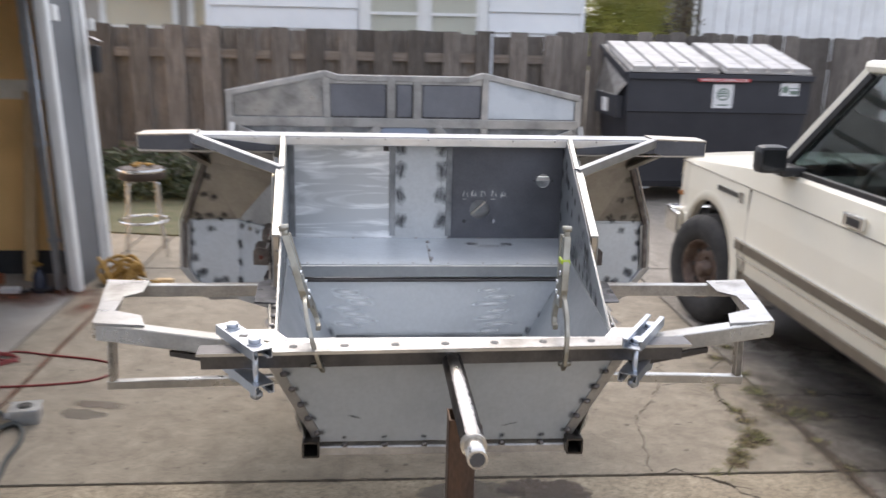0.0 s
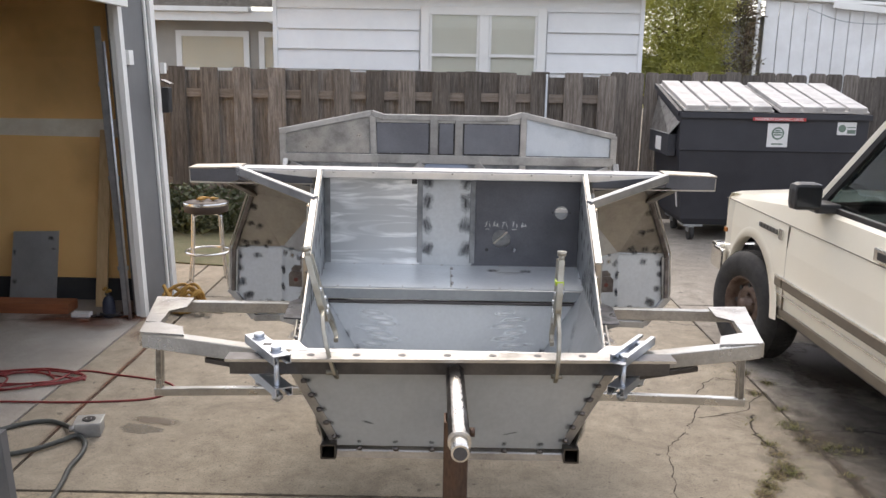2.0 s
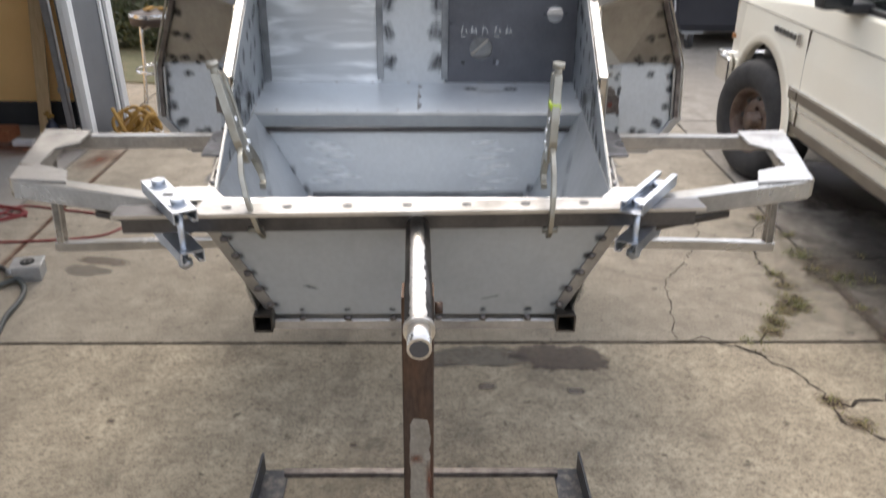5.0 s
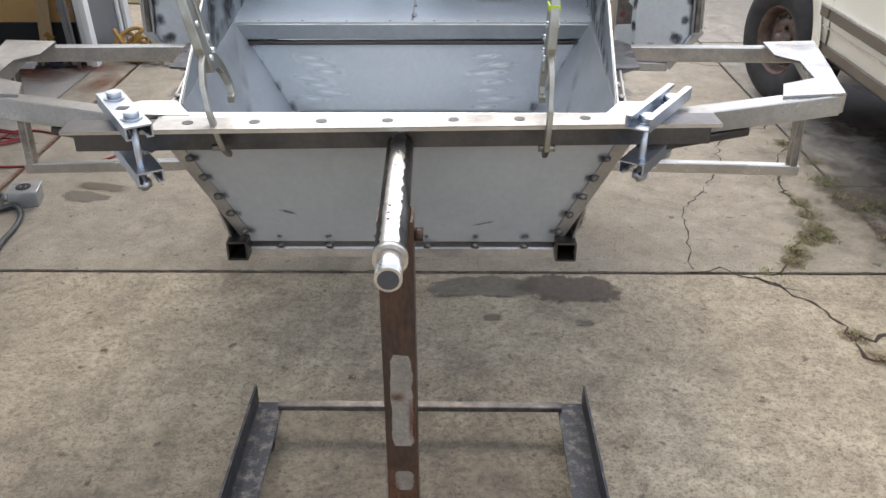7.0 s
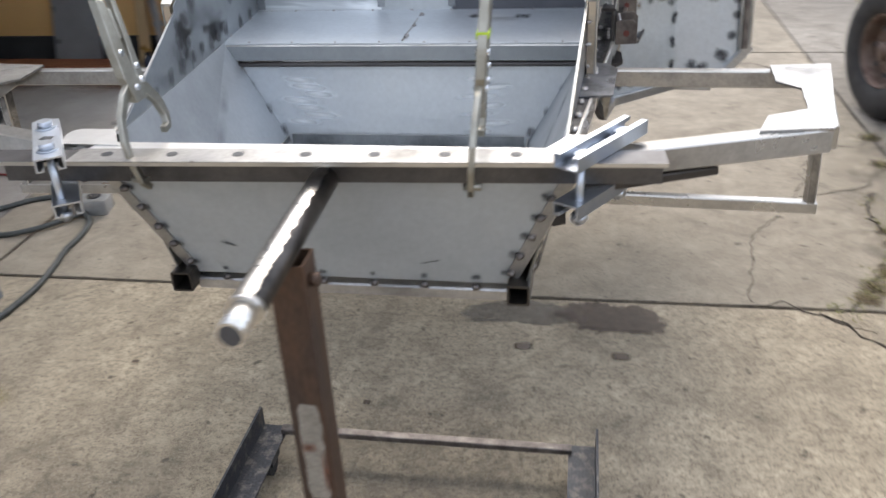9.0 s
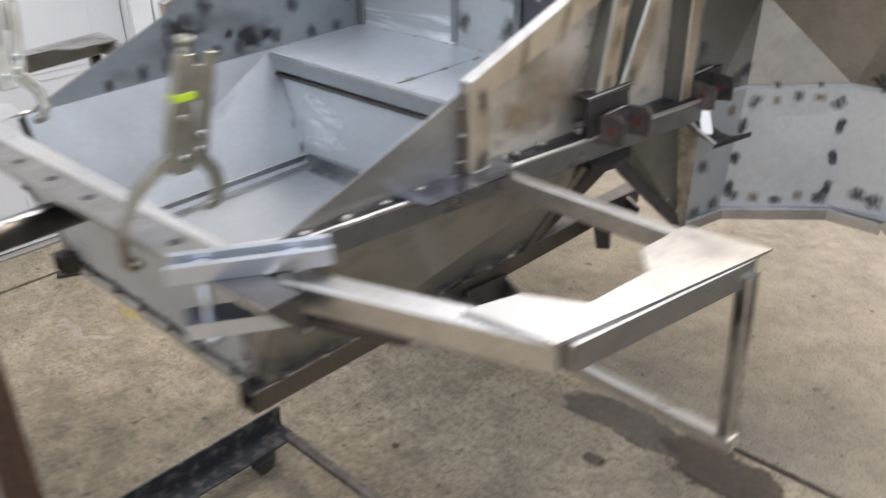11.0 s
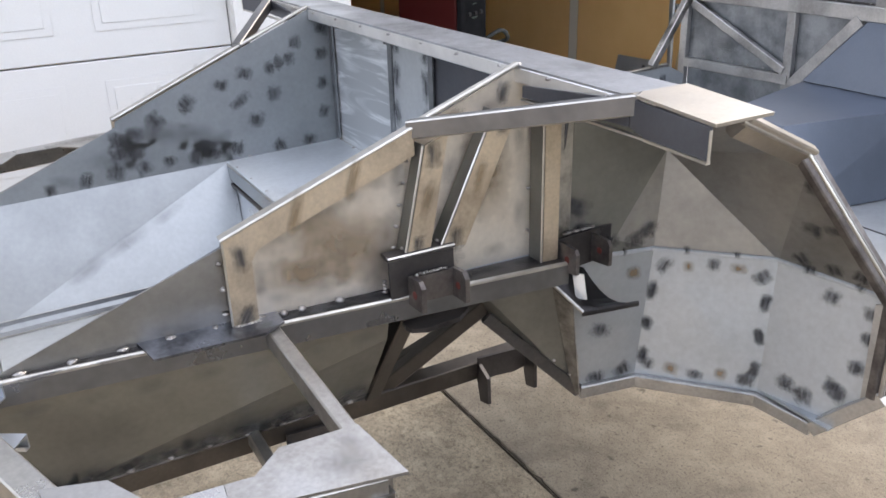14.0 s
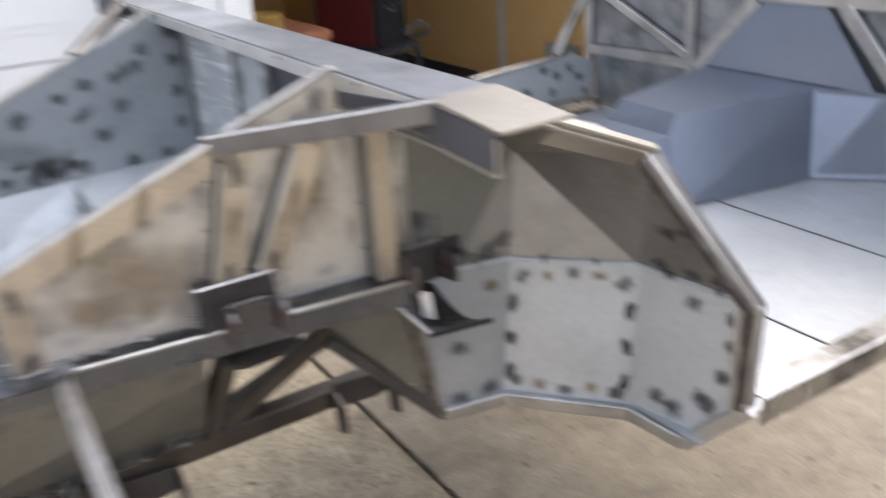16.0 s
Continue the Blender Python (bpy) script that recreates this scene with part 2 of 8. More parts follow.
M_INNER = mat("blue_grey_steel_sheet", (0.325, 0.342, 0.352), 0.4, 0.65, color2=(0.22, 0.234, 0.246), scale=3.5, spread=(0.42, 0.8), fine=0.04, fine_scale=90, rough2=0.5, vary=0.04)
M_LUG = mat("brown_grey_bracket_steel", (0.21, 0.19, 0.18), 0.3, 0.8, color2=(0.085, 0.073, 0.068), scale=25, fine=0.1, rough2=0.55)
# warm tone paints the truck and concrete reflected in the side sheet
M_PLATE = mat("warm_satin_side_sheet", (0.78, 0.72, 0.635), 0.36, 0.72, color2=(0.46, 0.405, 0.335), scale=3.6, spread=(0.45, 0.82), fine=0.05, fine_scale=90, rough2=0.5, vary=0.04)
M_WARM = mat("tan_angle", (0.61, 0.515, 0.395), 0.32, 0.8, color2=(0.27, 0.215, 0.157), scale=7, spread=(0.46, 0.76), fine=0.08, rough2=0.5, vary=0.08)
M_PAD = mat("blued_doubler_plate", (0.22, 0.23, 0.26), 0.24, 0.9, color2=(0.075, 0.078, 0.09), scale=14, spread=(0.42, 0.62), fine=0.08, rough2=0.45)
M_GUSSET = mat("bright_ground_gusset", (0.46, 0.45, 0.437), 0.2, 0.92, color2=(0.31, 0.303, 0.293), scale=9, spread=(0.45, 0.8), fine=0.06, rough2=0.42)
# one folded sheet in a darker and a paler tone, painting its light
M_FACET = mat("shade_toned_facet", (0.375, 0.392, 0.403), 0.4, 0.6, color2=(0.265, 0.28, 0.292), scale=3.5, spread=(0.4, 0.75), fine=0.04, fine_scale=90, rough2=0.5, vary=0.05)
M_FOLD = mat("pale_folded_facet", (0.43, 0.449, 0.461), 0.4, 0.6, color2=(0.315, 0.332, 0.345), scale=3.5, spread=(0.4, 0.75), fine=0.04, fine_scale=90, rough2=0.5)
# paler copy of the sheet, with the light on the riser in its colour
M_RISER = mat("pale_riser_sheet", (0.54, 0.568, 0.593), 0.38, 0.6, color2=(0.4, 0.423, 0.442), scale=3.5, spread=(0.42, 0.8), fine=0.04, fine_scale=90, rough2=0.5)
M_PRIMER = mat("red_primer", (0.15, 0.035, 0.025), 0.6, color2=(0.09, 0.02, 0.016), scale=40)
M_STEEL = mat("mill_steel_sheet", (0.39, 0.382, 0.368), 0.3, 0.9, color2=(0.19, 0.182, 0.17), scale=3.6, spread=(0.42, 0.78), fine=0.05, fine_scale=90, rough2=0.46, vary=0.06)
M_FRONT = mat("smooth_front_sheet", (0.49, 0.517, 0.53), 0.42, 0.5, color2=(0.37, 0.392, 0.403), scale=3, spread=(0.42, 0.8), fine=0.04, fine_scale=90, rough2=0.5)
M_BARGREY = mat("grey_steel_bar", (0.48, 0.47, 0.455), 0.34, 0.88, color2=(0.23, 0.22, 0.21), scale=6, spread=(0.42, 0.75), fine=0.08, rough2=0.46, vary=0.1)
M_RAILFACE = mat("smooth_blue_grey_rail", (0.28, 0.28, 0.288), 0.22, 0.9, color2=(0.115, 0.112, 0.114), scale=5, spread=(0.42, 0.72), fine=0.06, rough2=0.42)
M_RAIL = mat("brown_scaled_rail", (0.115, 0.103, 0.092), 0.28, 0.85, color2=(0.028, 0.025, 0.023), scale=5, spread=(0.4, 0.75), fine=0.1, rough2=0.5)
M_WING = mat("warm_ground_plate", (0.50, 0.455, 0.39), 0.32, 0.9, color2=(0.34, 0.305, 0.255), scale=7, spread=(0.4, 0.75), fine=0.05, rough2=0.5)
M_HOOD = mat("smeared_blue_grey_bar", (0.50, 0.515, 0.54), 0.26, 0.9, color2=(0.22, 0.225, 0.235), scale=6, spread=(0.42, 0.64), fine=0.08, rough2=0.46)
M_CLEAN = mat("clean_pale_steel_sheet", (0.52, 0.543, 0.554), 0.4, 0.6, color2=(0.4, 0.421, 0.433), scale=3.5, spread=(0.42, 0.8), fine=0.04, fine_scale=90, rough2=0.5, vary=0.05)
# palest copy of the sheet, painting the light that falls on the shelf
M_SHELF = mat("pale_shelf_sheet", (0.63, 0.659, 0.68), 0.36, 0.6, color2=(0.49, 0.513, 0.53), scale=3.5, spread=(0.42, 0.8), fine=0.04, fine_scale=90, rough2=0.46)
M_OUTR = mat("clean_outrigger_tube", (0.50, 0.487, 0.46), 0.22, 0.93, color2=(0.28, 0.268, 0.247), scale=7, spread=(0.42, 0.75), fine=0.07, rough2=0.4, vary=0.1)
M_SMEAR = mat("smeared_dark_and_bright_bar", (0.46, 0.445, 0.42), 0.2, 0.93, color2=(0.055, 0.051, 0.05), scale=6, spread=(0.38, 0.58), fine=0.1, rough2=0.42, vary=0.1)
M_TUBE = mat("bare_steel_tube", (0.53, 0.51, 0.475), 0.22, 0.93, color2=(0.09, 0.082, 0.071), scale=7, spread=(0.43, 0.66), fine=0.08, rough2=0.44, vary=0.1)
M_HRS = mat("hot_rolled_steel", (0.042, 0.039, 0.04), 0.34, 0.7, color2=(0.10, 0.091, 0.087), scale=7, fine=0.1, rough2=0.55, vary=0.12)
M_BASE = mat("grimy_blue_black_angle", (0.055, 0.058, 0.068), 0.36, 0.75, color2=(0.17, 0.162, 0.152), scale=34, spread=(0.5, 0.66), fine=0.3, rough2=0.55)
M_BAR = mat("dull_angle_iron", (0.14, 0.135, 0.135), 0.32, 0.85, color2=(0.06, 0.057, 0.057), scale=6, fine=0.08, rough2=0.5)
M_SHINY = mat("ground_bright_steel", (0.86, 0.85, 0.83), 0.26, 0.9, color2=(0.6, 0.59, 0.57), scale=7, spread=(0.45, 0.8), rough2=0.4)
M_SWEPT = swept_mat()
# pale steel that paints the highlight lines on ground, rounded edges
M_EDGE = mat("edge_highlight_steel", (0.66, 0.635, 0.59), 0.3, 0.92, color2=(0.45, 0.43, 0.39), scale=14, rough2=0.4)
M_MOTTLED = mat("mottled_grey_sheet", (0.33, 0.342, 0.352), 0.36, 0.8, color2=(0.14, 0.146, 0.154), scale=8, spread=(0.4, 0.68), fine=0.06, rough2=0.5)
M_GROUND = mat("dull_ground_plate", (0.42, 0.41, 0.395), 0.25, 0.92, color2=(0.21, 0.2, 0.185), scale=11, spread=(0.4, 0.75), fine=0.1, rough2=0.55)
M_PALE = mat("pale_galvanised_sheet", (0.62, 0.66, 0.70), 0.4, 0.5, color2=(0.45, 0.49, 0.53), scale=6, spread=(0.4, 0.7), fine=0.04, rough2=0.5)
M_DARKSHEET = mat("dark_blue_grey_sheet", (0.085, 0.088, 0.10), 0.38, 0.8, color2=(0.155, 0.158, 0.175), scale=3.5, fine=0.05, rough2=0.55)
M_INSET = mat("violet_grey_inset_sheet", (0.16, 0.163, 0.182), 0.38, 0.75, color2=(0.24, 0.245, 0.265), scale=3.5, fine=0.05, rough2=0.55)
M_BLUEBOX = mat("smooth_blue_grey_sheet", (0.20, 0.226, 0.278), 0.34, 0.6, color2=(0.145, 0.167, 0.208), scale=2, fine=0.02)
M_WELD = mat("weld_bead", (0.5, 0.48, 0.46), 0.3, 0.95, color2=(0.2, 0.18, 0.17), scale=90, bump=0.5, bump_scale=400)
M_BURN = mark_mat("weld_scorch", (0.07, 0.07, 0.077), 0.5, 0.55, soft=(0.2, 0.75), noise_amount=0.9, strength=0.78, scale=55, square=3.2, streak=0.42)
M_SMUDGE = mark_mat("soft_dark_smudge", (0.12, 0.125, 0.14), 0.5, 0.5, soft=(-0.5, 0.72), noise_amount=0.75, strength=0.5, scale=11, square=2.3)
M_SWEEP = mark_mat("bright_grinder_stroke", (0.92, 0.94, 0.95), 0.35, 0.4, soft=(-0.2, 0.95), noise_amount=0.3, strength=0.92, scale=20, square=2.4)
M_BROWN = mark_mat("heat_tint", (0.33, 0.25, 0.165), 0.4, 0.75, soft=(0.1, 0.8), noise_amount=0.8, strength=0.75, scale=16, square=3.2, streak=0.25)
M_ZINC = mat("zinc_plated", (0.62, 0.65, 0.69), 0.3, 0.95, color2=(0.5, 0.53, 0.58), scale=14, rough2=0.4)
M_PIPE = mat("bare_pipe_steel", (0.74, 0.71, 0.66), 0.22, 0.97, color2=(0.42, 0.39, 0.35), scale=13, spread=(0.42, 0.72), fine=0.12, rough2=0.4)
M_PIPEDARK = mat("dark_pipe_scale", (0.10, 0.088, 0.078), 0.28, 0.85, color2=(0.03, 0.027, 0.026), scale=14, spread=(0.4, 0.7), fine=0.12, rough2=0.45)
# darker steel tone that paints shade on undercut and inward faces
M_TUBSIDE = mat("darkened_steel_sheet", (0.235, 0.234, 0.217), 0.36, 0.85, color2=(0.132, 0.13, 0.118), scale=3.2, spread=(0.42, 0.78), fine=0.05, fine_scale=90, rough2=0.48)
M_PLIER = mat("nickel_plier_steel", (0.40, 0.38, 0.325), 0.32, 0.95, color2=(0.25, 0.232, 0.19), scale=22, rough2=0.45)
M_RUST = mat("rusty_brown_steel", (0.075, 0.052, 0.042), 0.5, 0.6, color2=(0.15, 0.082, 0.046), scale=9, spread=(0.4, 0.7), fine=0.2, bump=0.2, stretch=(1, 1, 0.35))
M_CHALK = mark_mat("chalk", (0.75, 0.75, 0.72), 0.9, 0.0, strength=0.45, scale=160)
M_WETSTAIN = mark_mat("oil_stain", (0.105, 0.076, 0.053), 0.45, 0.0, soft=(0.4, 0.85), noise_amount=1.3, strength=0.78, scale=6)
M_CHALKY = mark_mat("faded_yellow_chalk", (0.62, 0.5, 0.12), 0.85, 0.0, soft=(0.0, 0.8), noise_amount=1.1, strength=0.7, scale=24)
M_CHALKW = mark_mat("faded_pink_chalk", (0.62, 0.52, 0.48), 0.85, 0.0, soft=(-0.2, 0.8), noise_amount=1.3, strength=0.55, scale=22)
M_DAMP = mark_mat("damp_concrete", (0.115, 0.1, 0.082), 0.6, 0.0, soft=(0.75, 1.0), noise_amount=0.4, strength=0.6, scale=12, square=2.0)
M_WHITE = mat("white_paint", (0.78, 0.78, 0.76), 0.5, color2=(0.66, 0.65, 0.62), scale=3, spread=(0.5, 0.85), fine=0.03)
M_DOOR = mat("white_garage_door_paint", (0.73, 0.73, 0.72), 0.42, color2=(0.66, 0.66, 0.64), scale=2.2, spread=(0.5, 0.85), fine=0.02)
M_GREYWALL = mat("grey_wall_paint", (0.16, 0.165, 0.17), 0.65, color2=(0.13, 0.132, 0.136), scale=3, fine=0.05, bump=0.15)
M_YELLOW = mat("tan_wallboard", (0.92, 0.60, 0.25), 0.75, color2=(0.84, 0.52, 0.20), scale=1.4, fine=0.04)
M_JOINT = mark_mat("joint_compound", (0.80, 0.74, 0.62), 0.85, 0.0, soft=(0.75, 1.0), noise_amount=0.3, strength=0.92, scale=9)
M_WALLDARK = mark_mat("wall_dark_patch", (0.16, 0.08, 0.03), 0.9, 0.0, soft=(0.0, 0.95), noise_amount=0.9, strength=0.22, scale=5)
M_BAND = mat("dried_joint_compound", (0.84, 0.80, 0.70), 0.85, color2=(0.72, 0.66, 0.54), scale=7, fine=0.08, bump=0.2)
M_PINE = mat("pale_pine_board", (0.62, 0.45, 0.25), 0.6, color2=(0.5, 0.34, 0.17), scale=6, stretch=(8, 8, 0.6), fine=0.05)
M_REDWOOD = mat("red_brown_plank", (0.34, 0.125, 0.055), 0.7, color2=(0.22, 0.08, 0.04), scale=5, stretch=(0.6, 8, 8), fine=0.1)
M_FENCE = mat("weathered_grey_brown_board", (0.205, 0.182, 0.162), 0.9, color2=(0.068, 0.056, 0.047), scale=5.0, spread=(0.35, 0.7), fine=0.3, fine_scale=30, bump=0.5, bump_scale=40, stretch=(9, 9, 0.55), vary=0.42)
M_RAILWOOD = mat("pale_weathered_rail", (0.24, 0.205, 0.175), 0.9, color2=(0.14, 0.115, 0.095), scale=5.0, fine=0.25, fine_scale=30, bump=0.4, stretch=(0.6, 9, 9))
M_SIDING = mat("pale_blue_siding", (0.80, 0.81, 0.815), 0.6, color2=(0.73, 0.74, 0.75), scale=2.0, fine=0.04, vary=0.03)
M_GREYHOUSE = mat("warm_grey_stucco", (0.41, 0.385, 0.345), 0.85, color2=(0.35, 0.33, 0.295), scale=2.2, fine=0.05, bump=0.2)
M_ROOF = mat("roof_shingle", (0.27, 0.255, 0.235), 0.95, color2=(0.19, 0.175, 0.16), scale=9, fine=0.3, fine_scale=40, bump=0.4)
M_BLIND = mat("cream_blind", (0.66, 0.65, 0.565), 0.7, color2=(0.6, 0.59, 0.51), scale=1.5, fine=0.02)
M_GLASS = glass_mat("window_glass", (0.97, 0.98, 0.97))
M_CARGLASS = glass_mat("tinted_car_glass", (0.30, 0.36, 0.36))
M_SHED = mat("white_corrugated_sheet", (0.82, 0.83, 0.84), 0.45, 0.1, color2=(0.7, 0.7, 0.7), scale=2.5, fine=0.04)
M_BARK = mat("bark", (0.11, 0.08, 0.06), 0.95, color2=(0.06, 0.045, 0.035), scale=14, bump=0.8, stretch=(4, 4, 1))
M_LEAF = leaf_mat("yellow_green_leaf", (0.60, 0.57, 0.17), (0.40, 0.41, 0.12))
M_LEAFD = mat("dark_green_leaf", (0.045, 0.06, 0.025), 0.55, color2=(0.075, 0.09, 0.04), scale=3)
M_LEAFB = mat("brown_vine_leaf", (0.16, 0.11, 0.07), 0.7, color2=(0.13, 0.13, 0.06), scale=3)
M_WEED = mat("weed_green", (0.15, 0.165, 0.05), 0.8, color2=(0.25, 0.20, 0.10), scale=7)
M_TRUCK = mat("cream_white_car_paint", (0.87, 0.82, 0.69), 0.3, color2=(0.82, 0.76, 0.62), scale=1.3, spread=(0.4, 0.8), fine=0.02, coat=0.5, rough2=0.42)
M_TRIM = mat("grey_brown_trim", (0.125, 0.10, 0.072), 0.5, color2=(0.17, 0.14, 0.10), scale=5)
M_CHROME = mat("chrome", (0.75, 0.75, 0.74), 0.14, 1.0, color2=(0.6, 0.6, 0.6), scale=12, rough2=0.25)
M_BADGE = mat("dark_chrome_badge", (0.25, 0.25, 0.25), 0.3, 0.9, color2=(0.12, 0.12, 0.12), scale=60)
M_RUBBER = mat("tyre_rubber", (0.022, 0.021, 0.021), 0.85, color2=(0.045, 0.042, 0.04), scale=14, fine=0.15, bump=0.3)
M_RIM = mat("rusty_wheel", (0.20, 0.15, 0.12), 0.5, 0.5, color2=(0.09, 0.05, 0.038), scale=18, fine=0.15)
M_BLACK = mat("black_plastic", (0.022, 0.022, 0.024), 0.45, color2=(0.035, 0.035, 0.037), scale=8)
M_DARKINT = mat("dark_cabin_trim", (0.03, 0.033, 0.036), 0.8, color2=(0.05, 0.05, 0.052), scale=6)
M_DUMP = mat("dark_navy_painted_steel", (0.02, 0.0215, 0.029), 0.5, color2=(0.038, 0.039, 0.047), scale=2.0, fine=0.08, rough2=0.65)
M_LID = mat("weathered_grey_plastic_lid", (0.46, 0.445, 0.43), 0.5, color2=(0.30, 0.285, 0.275), scale=5, spread=(0.4, 0.72), fine=0.1)
M_MATTE = mat("matte_black_panel", (0.012, 0.012, 0.013), 0.9, color2=(0.02, 0.02, 0.021), scale=9, spec=0.12)
M_RED = mat("red_paint", (0.09, 0.010, 0.009), 0.5, color2=(0.075, 0.009, 0.008), scale=5)
M_REDSTICK = mat("red_sticker", (0.55, 0.05, 0.05), 0.5)
M_STICK = mat("white_sticker", (0.74, 0.74, 0.74), 0.5, color2=(0.66, 0.66, 0.66), scale=9)
M_GREENLBL = mat("green_grey_print", (0.16, 0.22, 0.18), 0.6)
M_REDCORD = mat("red_cord", (0.26, 0.035, 0.035), 0.55, color2=(0.19, 0.03, 0.03), scale=20)
M_BLKCORD = mat("dark_rubber_cord", (0.045, 0.05, 0.048), 0.6, color2=(0.07, 0.075, 0.07), scale=20)
M_STRAP = mat("yellow_strap", (0.42, 0.24, 0.05), 0.7, color2=(0.26, 0.15, 0.04), scale=30, fine=0.1)
M_SEAT = mat("brown_vinyl", (0.04, 0.026, 0.02), 0.6, color2=(0.06, 0.04, 0.03), scale=9)
M_PATCH = mat("grey_primer", (0.27, 0.245, 0.205), 0.8, color2=(0.185, 0.16, 0.125), scale=26, fine=0.15, bump=0.2)
M_RUSTSTAIN = mark_mat("rust_stain", (0.17, 0.06, 0.03), 0.8, 0.0, soft=(0.0, 0.9), noise_amount=1.2, strength=0.85, scale=4)
M_GALV = mat("galvanised_steel", (0.48, 0.50, 0.51), 0.4, 0.85, color2=(0.37, 0.38, 0.4), scale=18, rough2=0.55)
M_AMBER = mat("amber_lens", (0.35, 0.12, 0.02), 0.3)
# near-black colour paints the dark reflection in the wing mirror
M_DARKGLASS = mat("dark_reflection_glass", (0.03, 0.032, 0.034), 0.12, 0.3)
M_LIME = mat("lime_tape", (0.45, 0.6, 0.03), 0.5)

# ---- mesh helpers ----
V = Vector


def part(name, bm, material, parent=None, label="", smooth=False):
    me = bpy.data.meshes.new(name)
    if smooth:
        for f in bm.faces:
            f.smooth = True
    bm.normal_update()
    bm.to_mesh(me)
    bm.free()
    me.materials.append(material)
    if any(p.material_index for p in me.polygons):
        me.materials.append(M_EDGE)
    ob = new(name, me)
    if parent is not None:
        ob.parent = parent
    if label:
        ob["label"] = label
    return ob


def thing(name, label, category, group="", at=(0, 0, 0), rz=0.0, kind=""):
    e = new(name)
    e.empty_display_size = 0.1
    e.matrix_basis = pose(*at, 0, 0, rz)
    return tagged(e, label, category, group, kind)


def face(bm, pts):
    try:
        return bm.faces.new([bm.verts.new(p) for p in pts])
    except ValueError:
        return None


def add_box(bm, lo, hi, m=None, bev=0.0):
    r = bmesh.ops.create_cube(bm, size=1)
    c, s = (V(lo) + V(hi)) / 2, V(hi) - V(lo)
    for v in r["verts"]:
        v.co = V((v.co.x * s.x, v.co.y * s.y, v.co.z * s.z)) + c
    if bev > 0:
        es = list({e for v in r["verts"] for e in v.link_edges})
        q = bmesh.ops.bevel(bm, geom=es, offset=bev, segments=2, affect="EDGES", profile=0.6)
        vs = list({v for f in q["faces"] for v in f.verts} | {v for v in r["verts"] if v.is_valid})
    else:
        vs = r["verts"]
    if m is not None:
        for v in vs:
            v.co = m @ v.co
    return vs


def box(lo, hi, bev=0.0):
    bm = bmesh.new()
    add_box(bm, lo, hi, None, bev)
    return bm


def axes(p0, p1, up=(0, 0, 1)):
    d = (V(p1) - V(p0)).normalized()
    u = V(up)
    if abs(d.dot(u)) > 0.98:
        u = V((0, 1, 0))
    x = d.cross(u).normalized()
    return d, x, x.cross(d).normalized()


def add_sweep(bm, p0, p1, prof, up=(0, 0, 1), cap=True, worn=False):
    """Sweeps a profile of (side, up) pairs from p0 to p1. side points to the right of the way."""
    d, x, u = axes(p0, p1, up)
    a = [bm.verts.new(V(p0) + x * s + u * h) for s, h in prof]
    b = [bm.verts.new(V(p1) + x * s + u * h) for s, h in prof]
    n = len(prof)
    for i in range(n):
        f = bm.faces.new((a[i], a[(i + 1) % n], b[(i + 1) % n], b[i]))
        if worn and i % 2:
            f.material_index = 1
    if cap:
        bm.faces.new(list(reversed(a)))
        bm.faces.new(b)


def rect_prof(w, h, c=0.003):
    w, h = w / 2, h / 2
    return [(-w + c, -h), (w - c, -h), (w, -h + c), (w, h - c), (w - c, h), (-w + c, h), (-w, h - c), (-w, -h + c)]


def add_tube(bm, p0, p1, w, h=None, wall=0.0, up=(0, 0, 1), c=0.004, worn=False):
    """Square tube; with a wall it is hollow and its ends are open."""
    h = h or w
    if wall <= 0:
        add_sweep(bm, p0, p1, rect_prof(w, h, c), up, worn=worn)
        return
    d, x, u = axes(p0, p1, up)
    rings = []
    for p in (p0, p1):
        for prof in (rect_prof(w, h, c), rect_prof(w - 2 * wall, h - 2 * wall, c * 0.6)):
            rings.append([bm.verts.new(V(p) + x * s + u * q) for s, q in prof])
    o0, i0, o1, i1 = rings
    for i in range(8):
        j = (i + 1) % 8
        bm.faces.new((o0[i], o0[j], o1[j], o1[i]))
        bm.faces.new((i0[j], i0[i], i1[i], i1[j]))
        bm.faces.new((o0[j], o0[i], i0[i], i0[j]))
        bm.faces.new((o1[i], o1[j], i1[j], i1[i]))


def tube(p0, p1, w, h=None, wall=0.0, up=(0, 0, 1), worn=False):
    """worn: the rounded edges get the pale steel that paints their highlight."""
    bm = bmesh.new()
    add_tube(bm, p0, p1, w, h, wall, up, 0.0022, worn)
    return bm


def add_angle(bm, p0, p1, n1, n2, w1=0.038, w2=0.038, t=0.004, worn=False):
    """Angle iron: its outer corner runs from p0 to p1, its legs point along n1 and n2."""
    d = (V(p1) - V(p0)).normalized()
    n1 = (V(n1) - d * V(n1).dot(d)).normalized()
    n2 = V(n2) - d * V(n2).dot(d)
    n2 = (n2 - n1 * n2.dot(n1)).normalized()
    prof = [(0.003, 0), (w1, 0), (w1, t), (t, t), (t, w2), (0, w2), (0, 0.003)]
    a = [bm.verts.new(V(p0) + n1 * s + n2 * h) for s, h in prof]
    b = [bm.verts.new(V(p1) + n1 * s + n2 * h) for s, h in prof]
    n = len(prof)
    for i in range(n):
        f = bm.faces.new((a[i], a[(i + 1) % n], b[(i + 1) % n], b[i]))
        if worn and i in (1, 4, 6):
            f.material_index = 1
    bm.faces.new(list(reversed(a)))
    bm.faces.new(b)
    bmesh.ops.recalc_face_normals(bm, faces=bm.faces)


